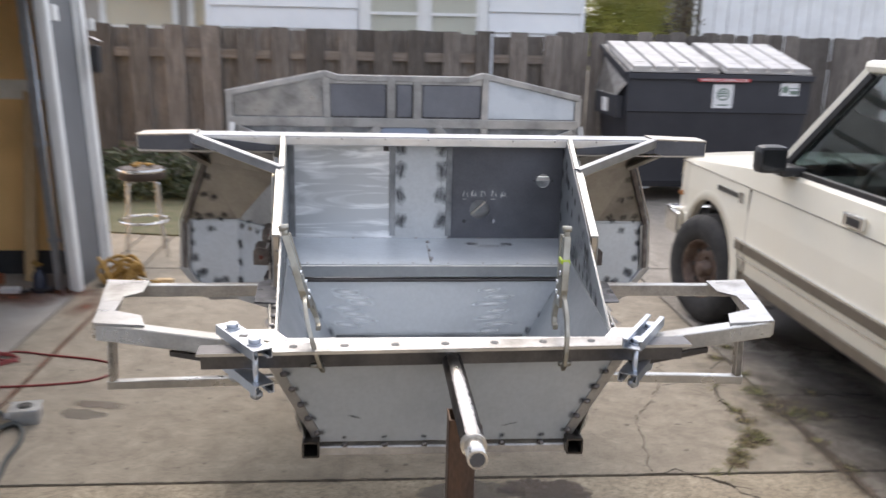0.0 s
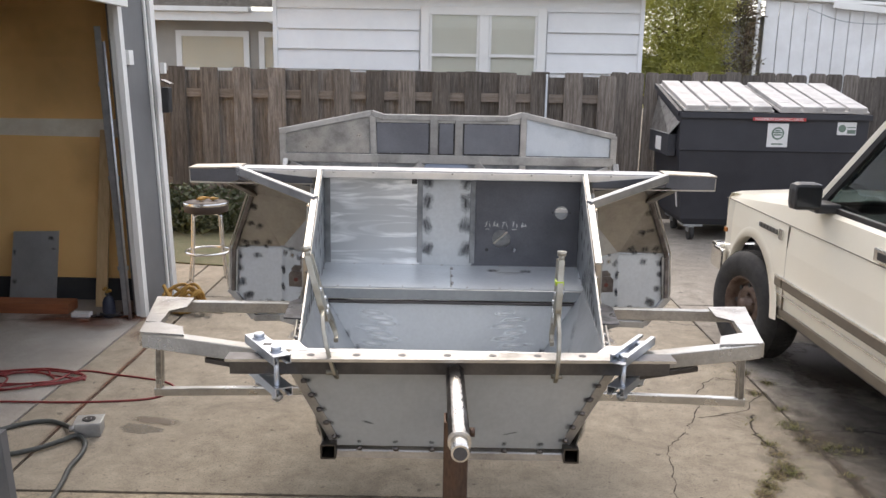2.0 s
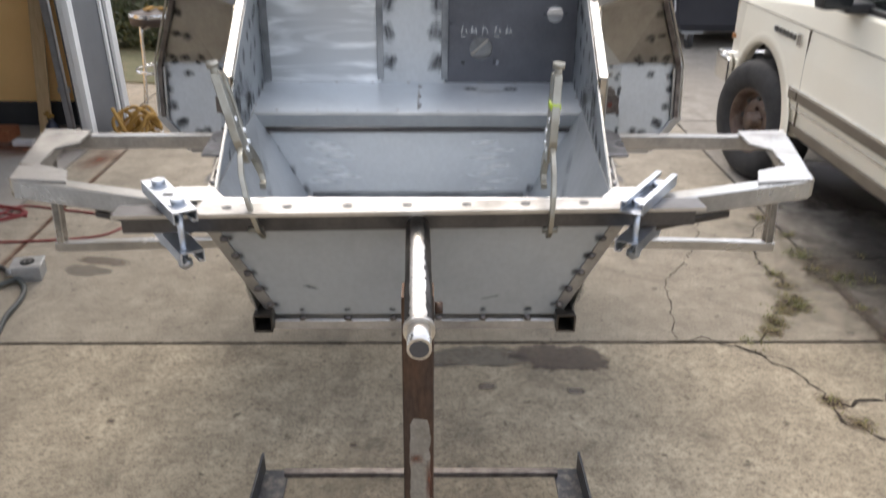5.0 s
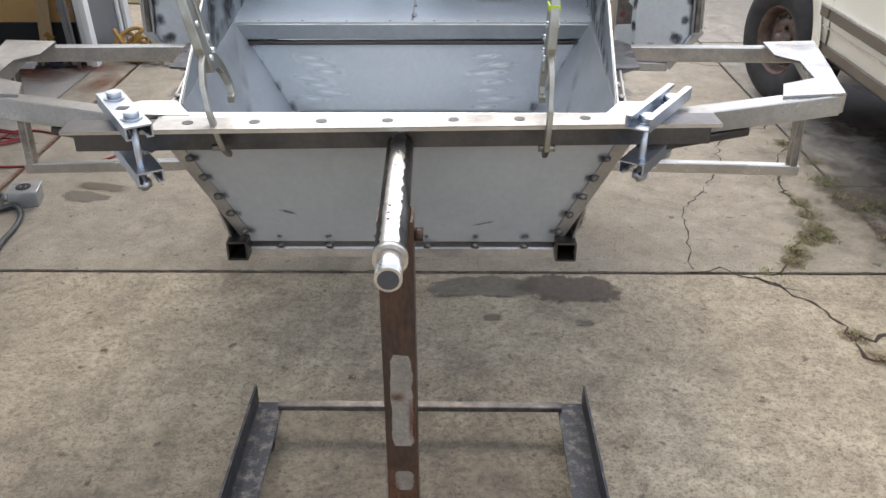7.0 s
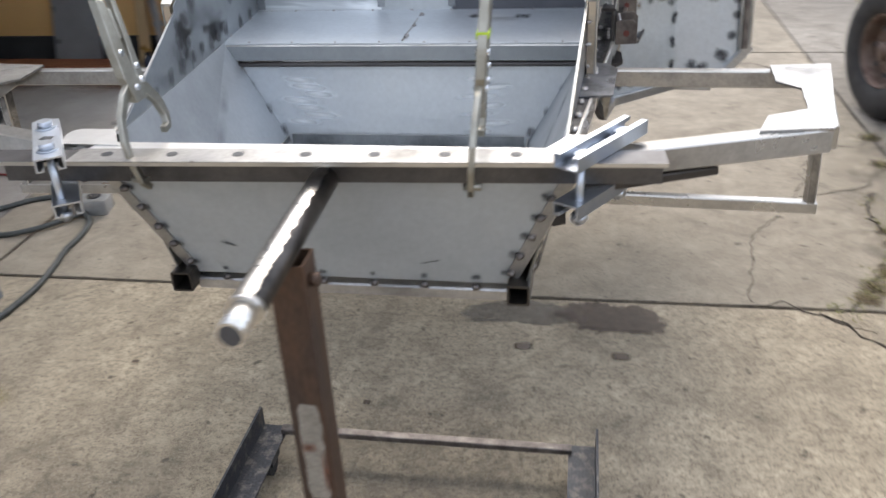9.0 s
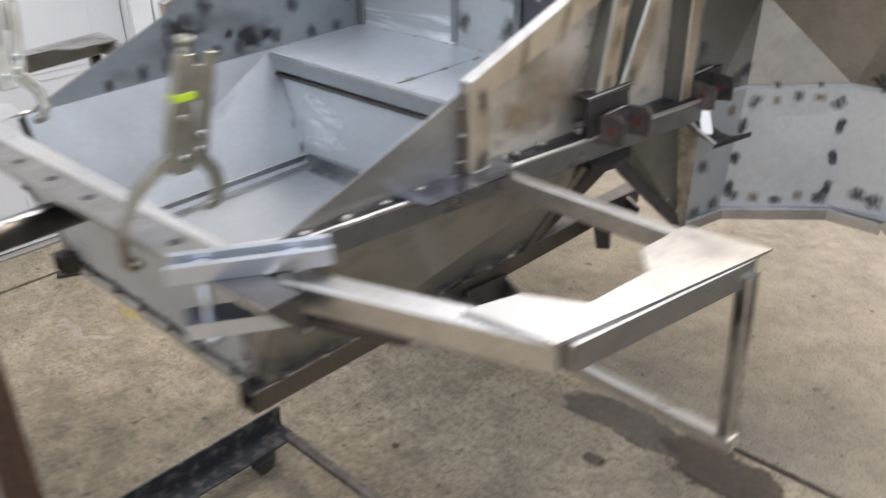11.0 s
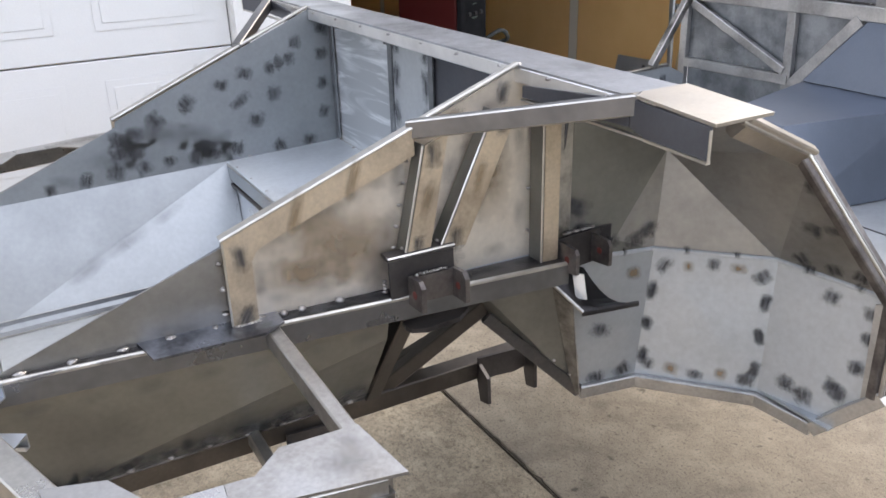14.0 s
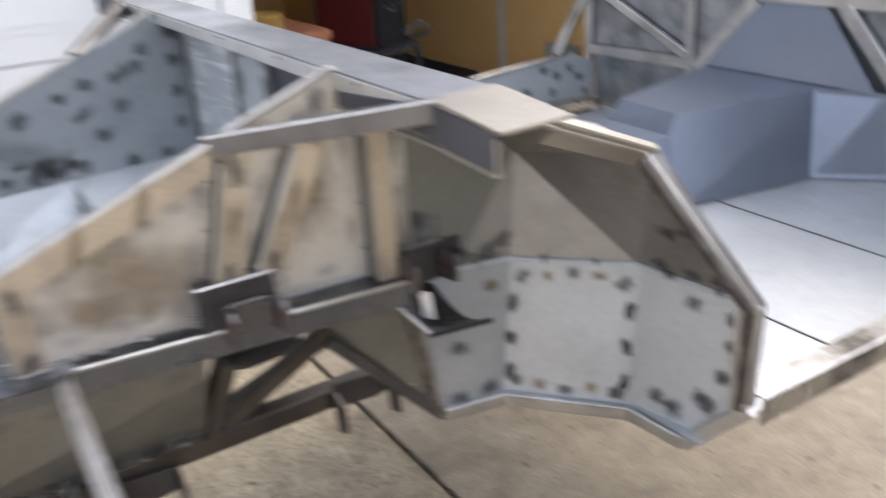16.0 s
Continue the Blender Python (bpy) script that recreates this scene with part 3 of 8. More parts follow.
def angle(p0, p1, n1, n2, w1=0.038, w2=0.038, t=0.004, worn=False):
    bm = bmesh.new()
    add_angle(bm, p0, p1, n1, n2, w1, w2, t, worn)
    return bm


def add_plate(bm, pts, t=0.003, toward=None):
    """A sheet: polygon with thickness t, grown to the side of toward (or along its normal)."""
    pts = [V(p) for p in pts]
    n = V((0, 0, 0))
    for i in range(len(pts)):
        n += (pts[i] - pts[0]).cross(pts[(i + 1) % len(pts)] - pts[0])
    n.normalize()
    if toward is not None and n.dot(V(toward)) < 0:
        pts.reverse()
        n = -n
    a = [bm.verts.new(p) for p in pts]
    b = [bm.verts.new(p + n * t) for p in pts]
    k = len(pts)
    bm.faces.new(list(reversed(a)))
    bm.faces.new(b)
    for i in range(k):
        bm.faces.new((a[i], a[(i + 1) % k], b[(i + 1) % k], b[i]))


def plate(pts, t=0.003, toward=None):
    bm = bmesh.new()
    add_plate(bm, pts, t, toward)
    return bm


def add_cyl(bm, p0, p1, r0, r1=None, n=16, cap=True):
    d, x, u = axes(p0, p1)
    r1 = r0 if r1 is None else r1
    a = [bm.verts.new(V(p0) + (x * math.cos(k * 2 * math.pi / n) + u * math.sin(k * 2 * math.pi / n)) * r0) for k in range(n)]
    b = [bm.verts.new(V(p1) + (x * math.cos(k * 2 * math.pi / n) + u * math.sin(k * 2 * math.pi / n)) * r1) for k in range(n)]
    for i in range(n):
        bm.faces.new((a[i], a[(i + 1) % n], b[(i + 1) % n], b[i])).smooth = True
    if cap:
        bm.faces.new(list(reversed(a)))
        bm.faces.new(b)


def cyl(p0, p1, r0, r1=None, n=16, cap=True):
    bm = bmesh.new()
    add_cyl(bm, p0, p1, r0, r1, n, cap)
    return bm


def add_lathe(bm, c, prof, axis="z", n=24, cap=True):
    """prof: (radius, height) rows, turned round an axis through c."""
    rows = []
    for r, h in prof:
        row = []
        for k in range(n):
            a = 2 * math.pi * k / n
            p = (r * math.cos(a), r * math.sin(a), h)
            if axis == "x":
                p = (h, p[0], p[1])
            elif axis == "y":
                p = (p[0], h, p[1])
            row.append(bm.verts.new(V(c) + V(p)))
        rows.append(row)
    for a, b in zip(rows, rows[1:]):
        for i in range(n):
            bm.faces.new((a[i], a[(i + 1) % n], b[(i + 1) % n], b[i])).smooth = True
    if cap:
        bm.faces.new(list(reversed(rows[0])))
        bm.faces.new(rows[-1])
    bmesh.ops.recalc_face_normals(bm, faces=bm.faces)


def lathe(c, prof, axis="z", n=24, cap=True):
    bm = bmesh.new()
    add_lathe(bm, c, prof, axis, n, cap)
    return bm


def cord(name, pts, r, material, parent=None, label=""):
    """A cable through points, as a mesh swept along a smooth line."""
    pts = [V(p) for p in pts]
    line = []
    for i in range(len(pts) - 1):
        p0, p1, p2, p3 = pts[max(i - 1, 0)], pts[i], pts[i + 1], pts[min(i + 2, len(pts) - 1)]
        for k in range(6):
            t = k / 6
            line.append(0.5 * ((2 * p1) + (p2 - p0) * t + (2 * p0 - 5 * p1 + 4 * p2 - p3) * t * t + (3 * p1 - p0 - 3 * p2 + p3) * t ** 3))
    line.append(pts[-1])
    bm = bmesh.new()
    prev = None
    for i, p in enumerate(line):
        d = (line[min(i + 1, len(line) - 1)] - line[max(i - 1, 0)]).normalized()
        x = d.cross(V((0.02, 0.01, 1))).normalized()
        u = x.cross(d)
        ring = [bm.verts.new(p + (x * math.cos(k * math.pi / 3) + u * math.sin(k * math.pi / 3)) * r) for k in range(6)]
        if prev:
            for k in range(6):
                bm.faces.new((prev[k], prev[(k + 1) % 6], ring[(k + 1) % 6], ring[k])).smooth = True
        else:
            bm.faces.new(list(reversed(ring)))
        prev = ring
    bm.faces.new(prev)
    return part(name, bm, material, parent, label)


def add_blob(bm, c, r, flat=(1, 1, 1)):
    q = bmesh.ops.create_icosphere(bm, subdivisions=1, radius=r)
    for v in q["verts"]:
        v.co = V((v.co.x * flat[0], v.co.y * flat[1], v.co.z * flat[2])) * random.uniform(0.55, 0.95) + V(c)
    for f in {f for v in q["verts"] for f in v.link_faces}:
        f.smooth = True


MARK_COUNT = [0]


def marks(name, places, material, parent=None, kind="stuff"):
    """Stains: each (centre, normal, up, width, height), laid just clear of its surface."""
    bm = bmesh.new()
    uvl = bm.loops.layers.uv.new("UVMap")
    for k, (c, n, u, w, h) in enumerate(places):
        n, u = V(n).normalized(), V(u)
        u = (u - n * u.dot(n)).normalized()
        x = u.cross(n)
        MARK_COUNT[0] += 1
        c = V(c) + n * (0.0018 + 0.0003 * (MARK_COUNT[0] % 14) if n.z > 0.9 and abs(c[2]) < 0.01 else 0.0016 + 0.00005 * (k % 9))
        f = bm.faces.new([bm.verts.new(c + x * sx * w / 2 + u * sy * h / 2) for sx, sy in ((-1, -1), (1, -1), (1, 1), (-1, 1))])
        for l, q in zip(f.loops, ((0, 0), (1, 0), (1, 1), (0, 1))):
            l[uvl].uv = q
    ob = part(name, bm, material, parent)
    ob["kind"] = kind
    ob.visible_shadow = False
    return ob


def lerp(a, b, t):
    return V(a) * (1 - t) + V(b) * t


def leaf_cloud(name, material, parent, blobs, count, size, seed, label=""):
    """A crown of many small bent leaves scattered in and round several uneven clumps."""
    rnd = random.Random(seed)
    vs, fs = [], []
    for _ in range(count):
        c, r = rnd.choice(blobs)
        d = V((rnd.gauss(0, 1), rnd.gauss(0, 1), rnd.gauss(0, 1))).normalized()
        k = rnd.random() ** 0.35
        p = V(c) + V((d.x * r[0], d.y * r[1], d.z * r[2])) * k * rnd.uniform(0.75, 1.15)
        a = V((rnd.gauss(0, 1), rnd.gauss(0, 1), rnd.gauss(0, 0.7))).normalized()
        b = a.cross(V((rnd.gauss(0, 1), rnd.gauss(0, 1), rnd.gauss(0, 1)))).normalized()
        s = size * rnd.uniform(0.6, 1.4)
        i = len(vs)
        vs += [p - a * s, p + b * s * 0.42, p + a * s, p - b * s * 0.42]
        fs.append((i, i + 1, i + 2, i + 3))
    me = bpy.data.meshes.new(name)
    me.from_pydata(vs, [], fs)
    me.materials.append(material)
    ob = new(name, me)
    ob.parent = parent
    if label:
        ob["label"] = label
    return ob

# ---- ground ----
ground = tagged(part("ground", box((-150, -150, -0.4), (150, 150, -0.06)), M_EARTH), "bare dry earth reaching to the horizon", "ground", kind="structure")
pavement = thing("pavement", "worn tan concrete slabs with stained joints", "pavement", kind="structure")
part("bedding", box((-7, -8, -0.055), (7.5, 8.7, -0.02)), M_SOIL, pavement, "dark soil showing in the joints")
XS = [(-2.2, -1.958), (-1.942, 1.834), (1.846, 7.5)]
YS = [(-8, -1.71), (-1.69, 1.449), (1.467, 4.62), (4.635, 8.7)]
for y0, y1 in YS:
    for x0, x1 in XS:
        part("concrete_slab", box((x0, y0, -0.05), (x1, y1, 0), 0.006), M_CONC_G if x0 > 1.5 else M_CONC if y0 > 1 else M_CONC_N, pavement)
part("concrete_slab", box((-7, 4.72, -0.05), (-2.215, 8.7, 0), 0.006), M_CONC, pavement)
floor = tagged(part("floor", box((-8.3, -3, -0.1), (-2.215, 4.62, -0.002)), M_CONC_D), "dull grey concrete garage floor", "floor", kind="structure")


def crack(pts, w, seed, wander=0.008):
    rnd = random.Random(seed)
    bm = bmesh.new()
    line = []
    for a, b in zip(pts, pts[1:]):
        n = max(2, int((V((*b, 0)) - V((*a, 0))).length / 0.03))
        for k in range(n):
            q = lerp((*a, 0), (*b, 0), k / n)
            line.append(q + V((rnd.gauss(0, wander), rnd.gauss(0, wander), 0)))
    prev = None
    for i, q in enumerate(line):
        d = (line[min(i + 1, len(line) - 1)] - line[max(0, i - 1)]).normalized()
        x = V((-d.y, d.x, 0)) * w * rnd.uniform(0.25, 1)
        pr = (bm.verts.new(q + x + V((0, 0, 0.0015))), bm.verts.new(q - x + V((0, 0, 0.0015))))
        if prev:
            bm.faces.new((prev[0], prev[1], pr[1], pr[0]))
        prev = pr
    ob = part("crack", bm, M_SOIL, pavement)
    ob["kind"] = "stuff"


crack([(1.0, 1.47), (1.011, 1.541), (1.052, 1.717), (1.056, 1.821), (1.099, 2.011), (1.242, 2.212), (1.363, 2.432), (1.45, 2.724), (1.534, 2.892), (1.634, 2.979), (1.748, 2.948), (1.828, 3.153)], 0.0045, 1)
MAIN_CRACK = [(1.645, 2.43), (1.584, 2.163), (1.624, 2.042), (1.621, 1.927), (1.6, 1.796), (1.486, 1.67), (1.376, 1.515), (1.32, 1.46), (1.24, 1.43)]
crack(MAIN_CRACK, 0.009, 2, 0.012)
crack([(1.237, 1.429), (1.318, 1.331), (1.374, 1.21), (1.419, 1.127), (1.41, 1.034), (1.423, 0.935), (1.465, 0.897), (1.56, 0.8), (1.7, 0.55)], 0.009, 12, 0.01)
crack([(1.41, 1.06), (1.456, 1.035), (1.527, 1.035), (1.65, 1.07), (1.83, 1.05)], 0.012, 14, 0.012)
crack([(1.349, 2.365), (1.521, 2.426), (1.653, 2.488), (1.74, 2.64), (1.868, 2.771)], 0.005, 7)
crack([(1.795, 2.22), (1.924, 2.224), (2.057, 2.239), (2.246, 2.235), (2.45, 2.21)], 0.010, 3, 0.012)
crack([(1.861, 1.98), (1.961, 1.937), (2.113, 1.965), (2.35, 1.93)], 0.009, 8, 0.012)
crack([(0.55, 4.3), (1.0, 4.42), (1.47, 4.37), (1.7, 4.1), (1.93, 4.03)], 0.006, 4)
crack([(1.0, 1.47), (1.106, 1.50), (1.133, 1.479), (1.203, 1.421), (1.4, 1.3)], 0.005, 5)
for p, q in (((-1.94, 1.458), (1.83, 1.458)), ((1.84, -1.6), (1.84, 4.6)), ((-1.95, -1.6), (-1.95, 4.6))):
    crack([p, lerp((*p, 0), (*q, 0), 0.33)[:2], lerp((*p, 0), (*q, 0), 0.66)[:2], q], 0.006, 21, 0.0025)
crack([(-1.5, 3.1), (-1.0, 3.25), (-0.6, 3.2)], 0.003, 6)


def spill(name, lobes, seed, material):
    """A flat stain with one uneven outline round several lobes (x, y, radius)."""
    rnd = random.Random(seed)
    bm = bmesh.new()
    uvl = bm.loops.layers.uv.new("UVMap")
    w = sum(r for _, _, r in lobes)
    cx, cy = sum(x * r for x, _, r in lobes) / w, sum(y * r for _, y, r in lobes) / w
    n, ring, ph = 96, [], [rnd.uniform(0, 6.28) for _ in range(4)]
    for k in range(n):
        a, r = 2 * math.pi * k / n, 0.02
        while r < 1.2 and sum((q / max(0.004, math.hypot(cx + r * math.cos(a) - x, cy + r * math.sin(a) - y))) ** 2 for x, y, q in lobes) > 1:
            r += 0.003
        r *= 1 + 0.05 * math.sin(5 * a + ph[0]) + 0.04 * math.sin(11 * a + ph[1]) + 0.03 * math.sin(23 * a + ph[2])
        ring.append((a, r))
    MARK_COUNT[0] += 1
    z = 0.0018 + 0.0003 * (MARK_COUNT[0] % 14)
    for (a, r), (b, q) in zip(ring, ring[1:] + ring[:1]):
        f = bm.faces.new([bm.verts.new(p) for p in ((cx, cy, z), (cx + r * math.cos(a), cy + r * math.sin(a), z), (cx + q * math.cos(b), cy + q * math.sin(b), z))])
        for l, (u, v) in zip(f.loops, ((0, 0), (math.cos(a), math.sin(a)), (math.cos(b), math.sin(b)))):
            l[uvl].uv = (0.5 + 0.5 * u, 0.5 + 0.5 * v)
    ob = part(name, bm, material, pavement)
    ob["kind"] = "stuff"
    ob.visible_shadow = False


def tufts(name, spots, seed, label):
    rnd = random.Random(seed)
    bm = bmesh.new()
    for x, y, s, n in spots:
        for _ in range(n):
            a = rnd.uniform(0, 6.28)
            r = abs(rnd.gauss(0, s))
            p = V((x + r * math.cos(a), y + r * math.sin(a), 0))
            d = V((rnd.gauss(0, 1), rnd.gauss(0, 1), rnd.uniform(0.1, 0.8))).normalized() * rnd.uniform(0.008, 0.026)
            q = V((-d.y, d.x, 0)).normalized() * 0.0028
            bm.faces.new([bm.verts.new(v) for v in (p - q, p + q, p + d * 0.6 + q * 0.8, p + d, p + d * 0.6 - q * 0.8)])
    tagged(part(name, bm, M_WEED), label, "weeds", kind="stuff")


rnd_w = random.Random(9)
spots = []
for (x0, y0), (x1, y1) in zip(MAIN_CRACK, MAIN_CRACK[1:]):
    for k in range(4):
        t = rnd_w.random()
        spots.append((x0 + (x1 - x0) * t, y0 + (y1 - y0) * t, 0.04, rnd_w.randint(3, 12)))
spots += [(1.822, 2.263, 0.05, 300), (1.819, 2.1, 0.035, 150), (1.871, 2.003, 0.05, 300), (1.943, 2.029, 0.045, 200), (2.023, 1.985, 0.04, 140), (1.785, 2.736, 0.035, 130), (1.829, 3.079, 0.04, 150), (1.917, 2.906, 0.03, 80), (1.6, 1.796, 0.04, 200), (1.595, 1.733, 0.035, 170), (1.52, 1.711, 0.03, 130), (1.446, 1.61, 0.035, 150), (1.4, 1.534, 0.03, 110), (1.62, 1.94, 0.03, 80), (1.62, 2.05, 0.025, 60), (1.873, 1.475, 0.04, 110), (1.862, 1.721, 0.03, 90), (1.43, 1.05, 0.03, 55), (1.47, 0.92, 0.03, 55), (1.85, 2.5, 0.03, 70), (2.1, 2.24, 0.03, 60)]
marks("crack_dirt", [(( x, y, 0), (0, 0, 1), (0.4, 1, 0), 0.1 + 3.2 * s, 0.08 + 2.6 * s) for x, y, s, n in spots if n > 50] + [((1.846, 1.5, 0), (0, 0, 1), (0, 1, 0), 0.13, 3.0), ((1.9, 2.12, 0), (0, 0, 1), (1, 0.2, 0), 0.25, 0.5)], M_DIRT, pavement)
tufts("weeds", spots, 10, "sparse dry green weeds growing in the cracks")
stains = [((0.235, 1.15, 0), (0, 0, 1), (0, 1, 0), 0.1, 0.06), ((0.55, 1.118, 0), (0, 0, 1), (0, 1, 0), 0.09, 0.06),
          ((-0.215, 0.815, 0), (0, 0, 1), (0, 1, 0), 0.035, 0.03), ((-1.035, 0.948, 0), (0, 0, 1), (0, 1, 0), 0.035, 0.025), ((-1.5, 2.2, 0), (0, 0, 1), (0.2, 1, 0), 0.45, 0.12), ((2.5, 3.2, 0), (0, 0, 1), (0, 1, 0), 1.2, 1.6)]
marks("faded_chalk", [((-1.45, 0.71, 0), (0, 0, 1), (0.5, 1, 0), 0.32, 0.26), ((-1.42, 0.70, 0), (0, 0, 1), (-0.7, 1, 0), 0.17, 0.09)], M_CHALKY, pavement)
marks("white_chalk", [((-1.46, 0.46, 0), (0, 0, 1), (0.6, 1, 0), 0.26, 0.1), ((-1.38, 0.5, 0), (0, 0, 1), (-0.8, 1, 0), 0.2, 0.05), ((-1.55, 0.47, 0), (0, 0, 1), (0.1, 1, 0), 0.14, 0.07)], M_CHALKW, pavement)
spill("damp_patch", ((0.02, 1.33, 0.06), (0.14, 1.36, 0.06), (0.27, 1.36, 0.07), (0.36, 1.34, 0.06)), 3, M_DAMP)
spill("oil_spill", ((0.39, 1.37, 0.06), (0.48, 1.36, 0.065), (0.44, 1.30, 0.035), (0.56, 1.32, 0.055), (0.62, 1.38, 0.035), (0.68, 1.34, 0.04), (0.66, 1.27, 0.028)), 5, M_OIL)
spill("damp_patch", ((-1.63, 2.12, 0.04), (-1.56, 2.10, 0.05), (-1.50, 2.085, 0.04), (-1.45, 2.08, 0.024), (-1.41, 2.078, 0.015)), 8, M_DAMP)
marks("oil_stain", stains, M_WETSTAIN, pavement)
# dirt and painted shade: first two round the stand, last two beside the truck
marks("grime_and_shade", [((0.02, 0.3, 0), (0, 0, 1), (0.05, 1, 0), 1.7, 2.0), ((-0.95, -0.1, 0), (0, 0, 1), (0.1, 1, 0), 1.4, 2.0), ((2.1, 2.1, 0), (0, 0, 1), (0.05, 1, 0), 1.9, 3.2), ((2.3, 1.8, 0), (0, 0, 1), (-0.1, 1, 0), 1.6, 3.0)], M_GRIMESHADE, pavement)
marks("rust_stain", [((-2.75, 3.95, 0), (0, 0, 1), (0, 1, 0), 1.1, 0.3), ((-3.6, 3.9, 0), (0, 0, 1), (0, 1, 0), 1.5, 0.5), ((-2.6, 3.9, 0), (0, 0, 1), (0.1, 1, 0), 0.9, 0.55), ((-2.35, 4.05, 0), (0, 0, 1), (0, 1, 0), 0.4, 0.25), ((-1.955, 2.9, 0), (0, 0, 1), (0.0, 1, 0), 0.05, 3.2), ((-2.2, 4.0, 0), (0, 0, 1), (0.0, 1, 0), 0.5, 0.35), ((-2.05, 3.7, 0), (0, 0, 1), (0.3, 1, 0), 0.3, 0.5)], M_RUSTSTAIN, pavement)

# ---- garage ----
GX = -2.2


def wall(name, lo, hi, material, label):
    return tagged(part(name, box(lo, hi), material), label, "wall", kind="structure")


wall("wall_pier", (GX - 0.14, 1.24, 0), (GX, 1.77, 2.9), M_WHITE, "white-painted pier between two garage doors")
corner = wall("wall_corner", (GX - 0.10, 4.095, 0), (GX, 4.70, 2.9), M_GREYWALL, "flat dark grey painted garage corner wall")
wall("wall_header", (GX - 0.14, 1.77, 2.25), (GX, 4.13, 2.9), M_GREYWALL, "grey garage wall above the open door")
wall("wall_header_south", (GX - 0.14, -3.2, 2.13), (GX, 1.24, 2.9), M_GREYWALL, "grey garage wall above the closed door")
wall("wall_pier_south", (GX - 0.14, -3.2, 0), (GX, -2.6, 2.13), M_GREYWALL, "grey garage wall beside the closed door")
wall("wall_north", (-8.3, 4.5, 0), (GX - 0.10, 4.7, 2.9), M_YELLOW, "tan unpainted wallboard inside the garage")
wall("wall_west", (-8.5, -3.2, 0), (-8.3, 4.7, 2.9), M_YELLOW, "tan unpainted wallboard at the garage back")
# unseen south wall and ceiling, made white to brighten the open bay
wall("wall_south", (-8.3, -3.2, 0), (GX - 0.14, -3.0, 2.9), M_WHITE, "unseen south garage wall, set white to bounce light")
tagged(part("ceiling", box((-8.5, -3.2, 2.9), (GX, 4.7, 3.0)), M_WHITE), "unseen garage ceiling, set white to bounce light", "ceiling", kind="structure")
tagged(part("garage_roof", plate([(-8.8, -3.6, 3.1), (-1.85, -3.6, 3.02), (-1.85, 5.1, 3.02), (-8.8, 5.1, 3.1)], 0.1, (0, 0, 1)), M_ROOF), "low grey shingled garage roof", "roof", kind="structure")
trim = thing("trim", "white-painted garage door casing boards", "trim", kind="structure")
lean = [corner, part("casing_board", box((GX - 0.03, 4.02, 0), (GX + 0.012, 4.093, 2.25), 0.004), M_WHITE, trim)]
lean.append(part("reveal_board", box((GX - 0.068, 4.045, 0), (GX - 0.031, 4.0935, 2.25), 0.003), M_WHITE, trim))
part("casing_board", box((GX - 0.15, 1.772, 0), (GX + 0.012, 1.80, 2.25), 0.004), M_WHITE, trim)
part("casing_board", box((GX - 0.03, 1.80, 2.18), (GX + 0.012, 4.018, 2.248), 0.004), M_WHITE, trim)
lean.append(part("corner_board", box((GX - 0.09, 4.63, 0), (GX + 0.022, 4.722, 2.88), 0.004), M_WHITE, trim))
lean.append(part("corner_board", box((GX + 0.002, 4.52, 0), (GX + 0.02, 4.55, 2.88), 0.002), M_WHITE, trim))
part("pier_board", box((GX + 0.002, 1.24, 0), (GX + 0.03, 1.33, 2.13), 0.004), M_WHITE, trim)
part("pier_board", box((GX + 0.002, 1.345, 0), (GX + 0.022, 1.5, 2.13), 0.004), M_WHITE, trim)
part("pier_board", box((GX + 0.002, 1.515, 0), (GX + 0.022, 1.64, 2.13), 0.004), M_WHITE, trim)
part("pier_board", box((GX + 0.002, 1.655, 0), (GX + 0.03, 1.768, 2.13), 0.004), M_WHITE, trim)
lean.append(part("jamb_block", box((GX - 0.02, 4.11, 1.80), (GX + 0.03, 4.19, 1.90), 0.003), M_WHITE, trim, "small white block on the jamb"))
for o in lean:      # the old corner stands a little out of plumb
    o.matrix_basis = Matrix.Translation((GX, 0, 0)) @ Matrix.Rotation(radians(-1.95), 4, "Y") @ Matrix.Translation((-GX, 0, 0))
part("compound_band", plate([(-8.25, 4.4992, 1.26), (-6.6, 4.4992, 1.275), (-5.2, 4.4992, 1.255), (-3.8, 4.4992, 1.27), (-2.36, 4.4992, 1.262), (-2.36, 4.4992, 1.40), (-3.5, 4.4992, 1.392), (-4.9, 4.4992, 1.41), (-6.5, 4.4992, 1.395), (-8.25, 4.4992, 1.405)], 0.002, (0, 1, 0)), M_BAND, bpy.data.objects["wall_north"])
marks("joint_compound", [((-3.93, 4.5, 0.6), (0, -1, 0), (0, 0, 1), 0.13, 1.6), ((-6.2, 4.5, 0.7), (0, -1, 0), (0, 0, 1), 0.13, 1.5), ((-7.4, 4.5, 0.7), (0, -1, 0), (0, 0, 1), 0.13, 1.5)], M_JOINT, bpy.data.objects["wall_north"])
# soft darker patches, mostly high on the north wall
marks("smudges", [((-2.95, 4.5, 1.75), (0, -1, 0), (0, 0, 1), 1.0, 0.9), ((-3.3, 4.5, 2.2), (0, -1, 0), (0, 0, 1), 1.5, 0.7), ((-2.7, 4.5, 1.05), (0, -1, 0), (0, 0, 1), 0.5, 0.6)], M_WALLDARK, bpy.data.objects["wall_north"])
tagged(part("baseboard", box((-8.29, 4.47, 0), (-2.36, 4.499, 0.17)), M_DARKINT), "dark strip along the foot of the wall", "baseboard", kind="structure")

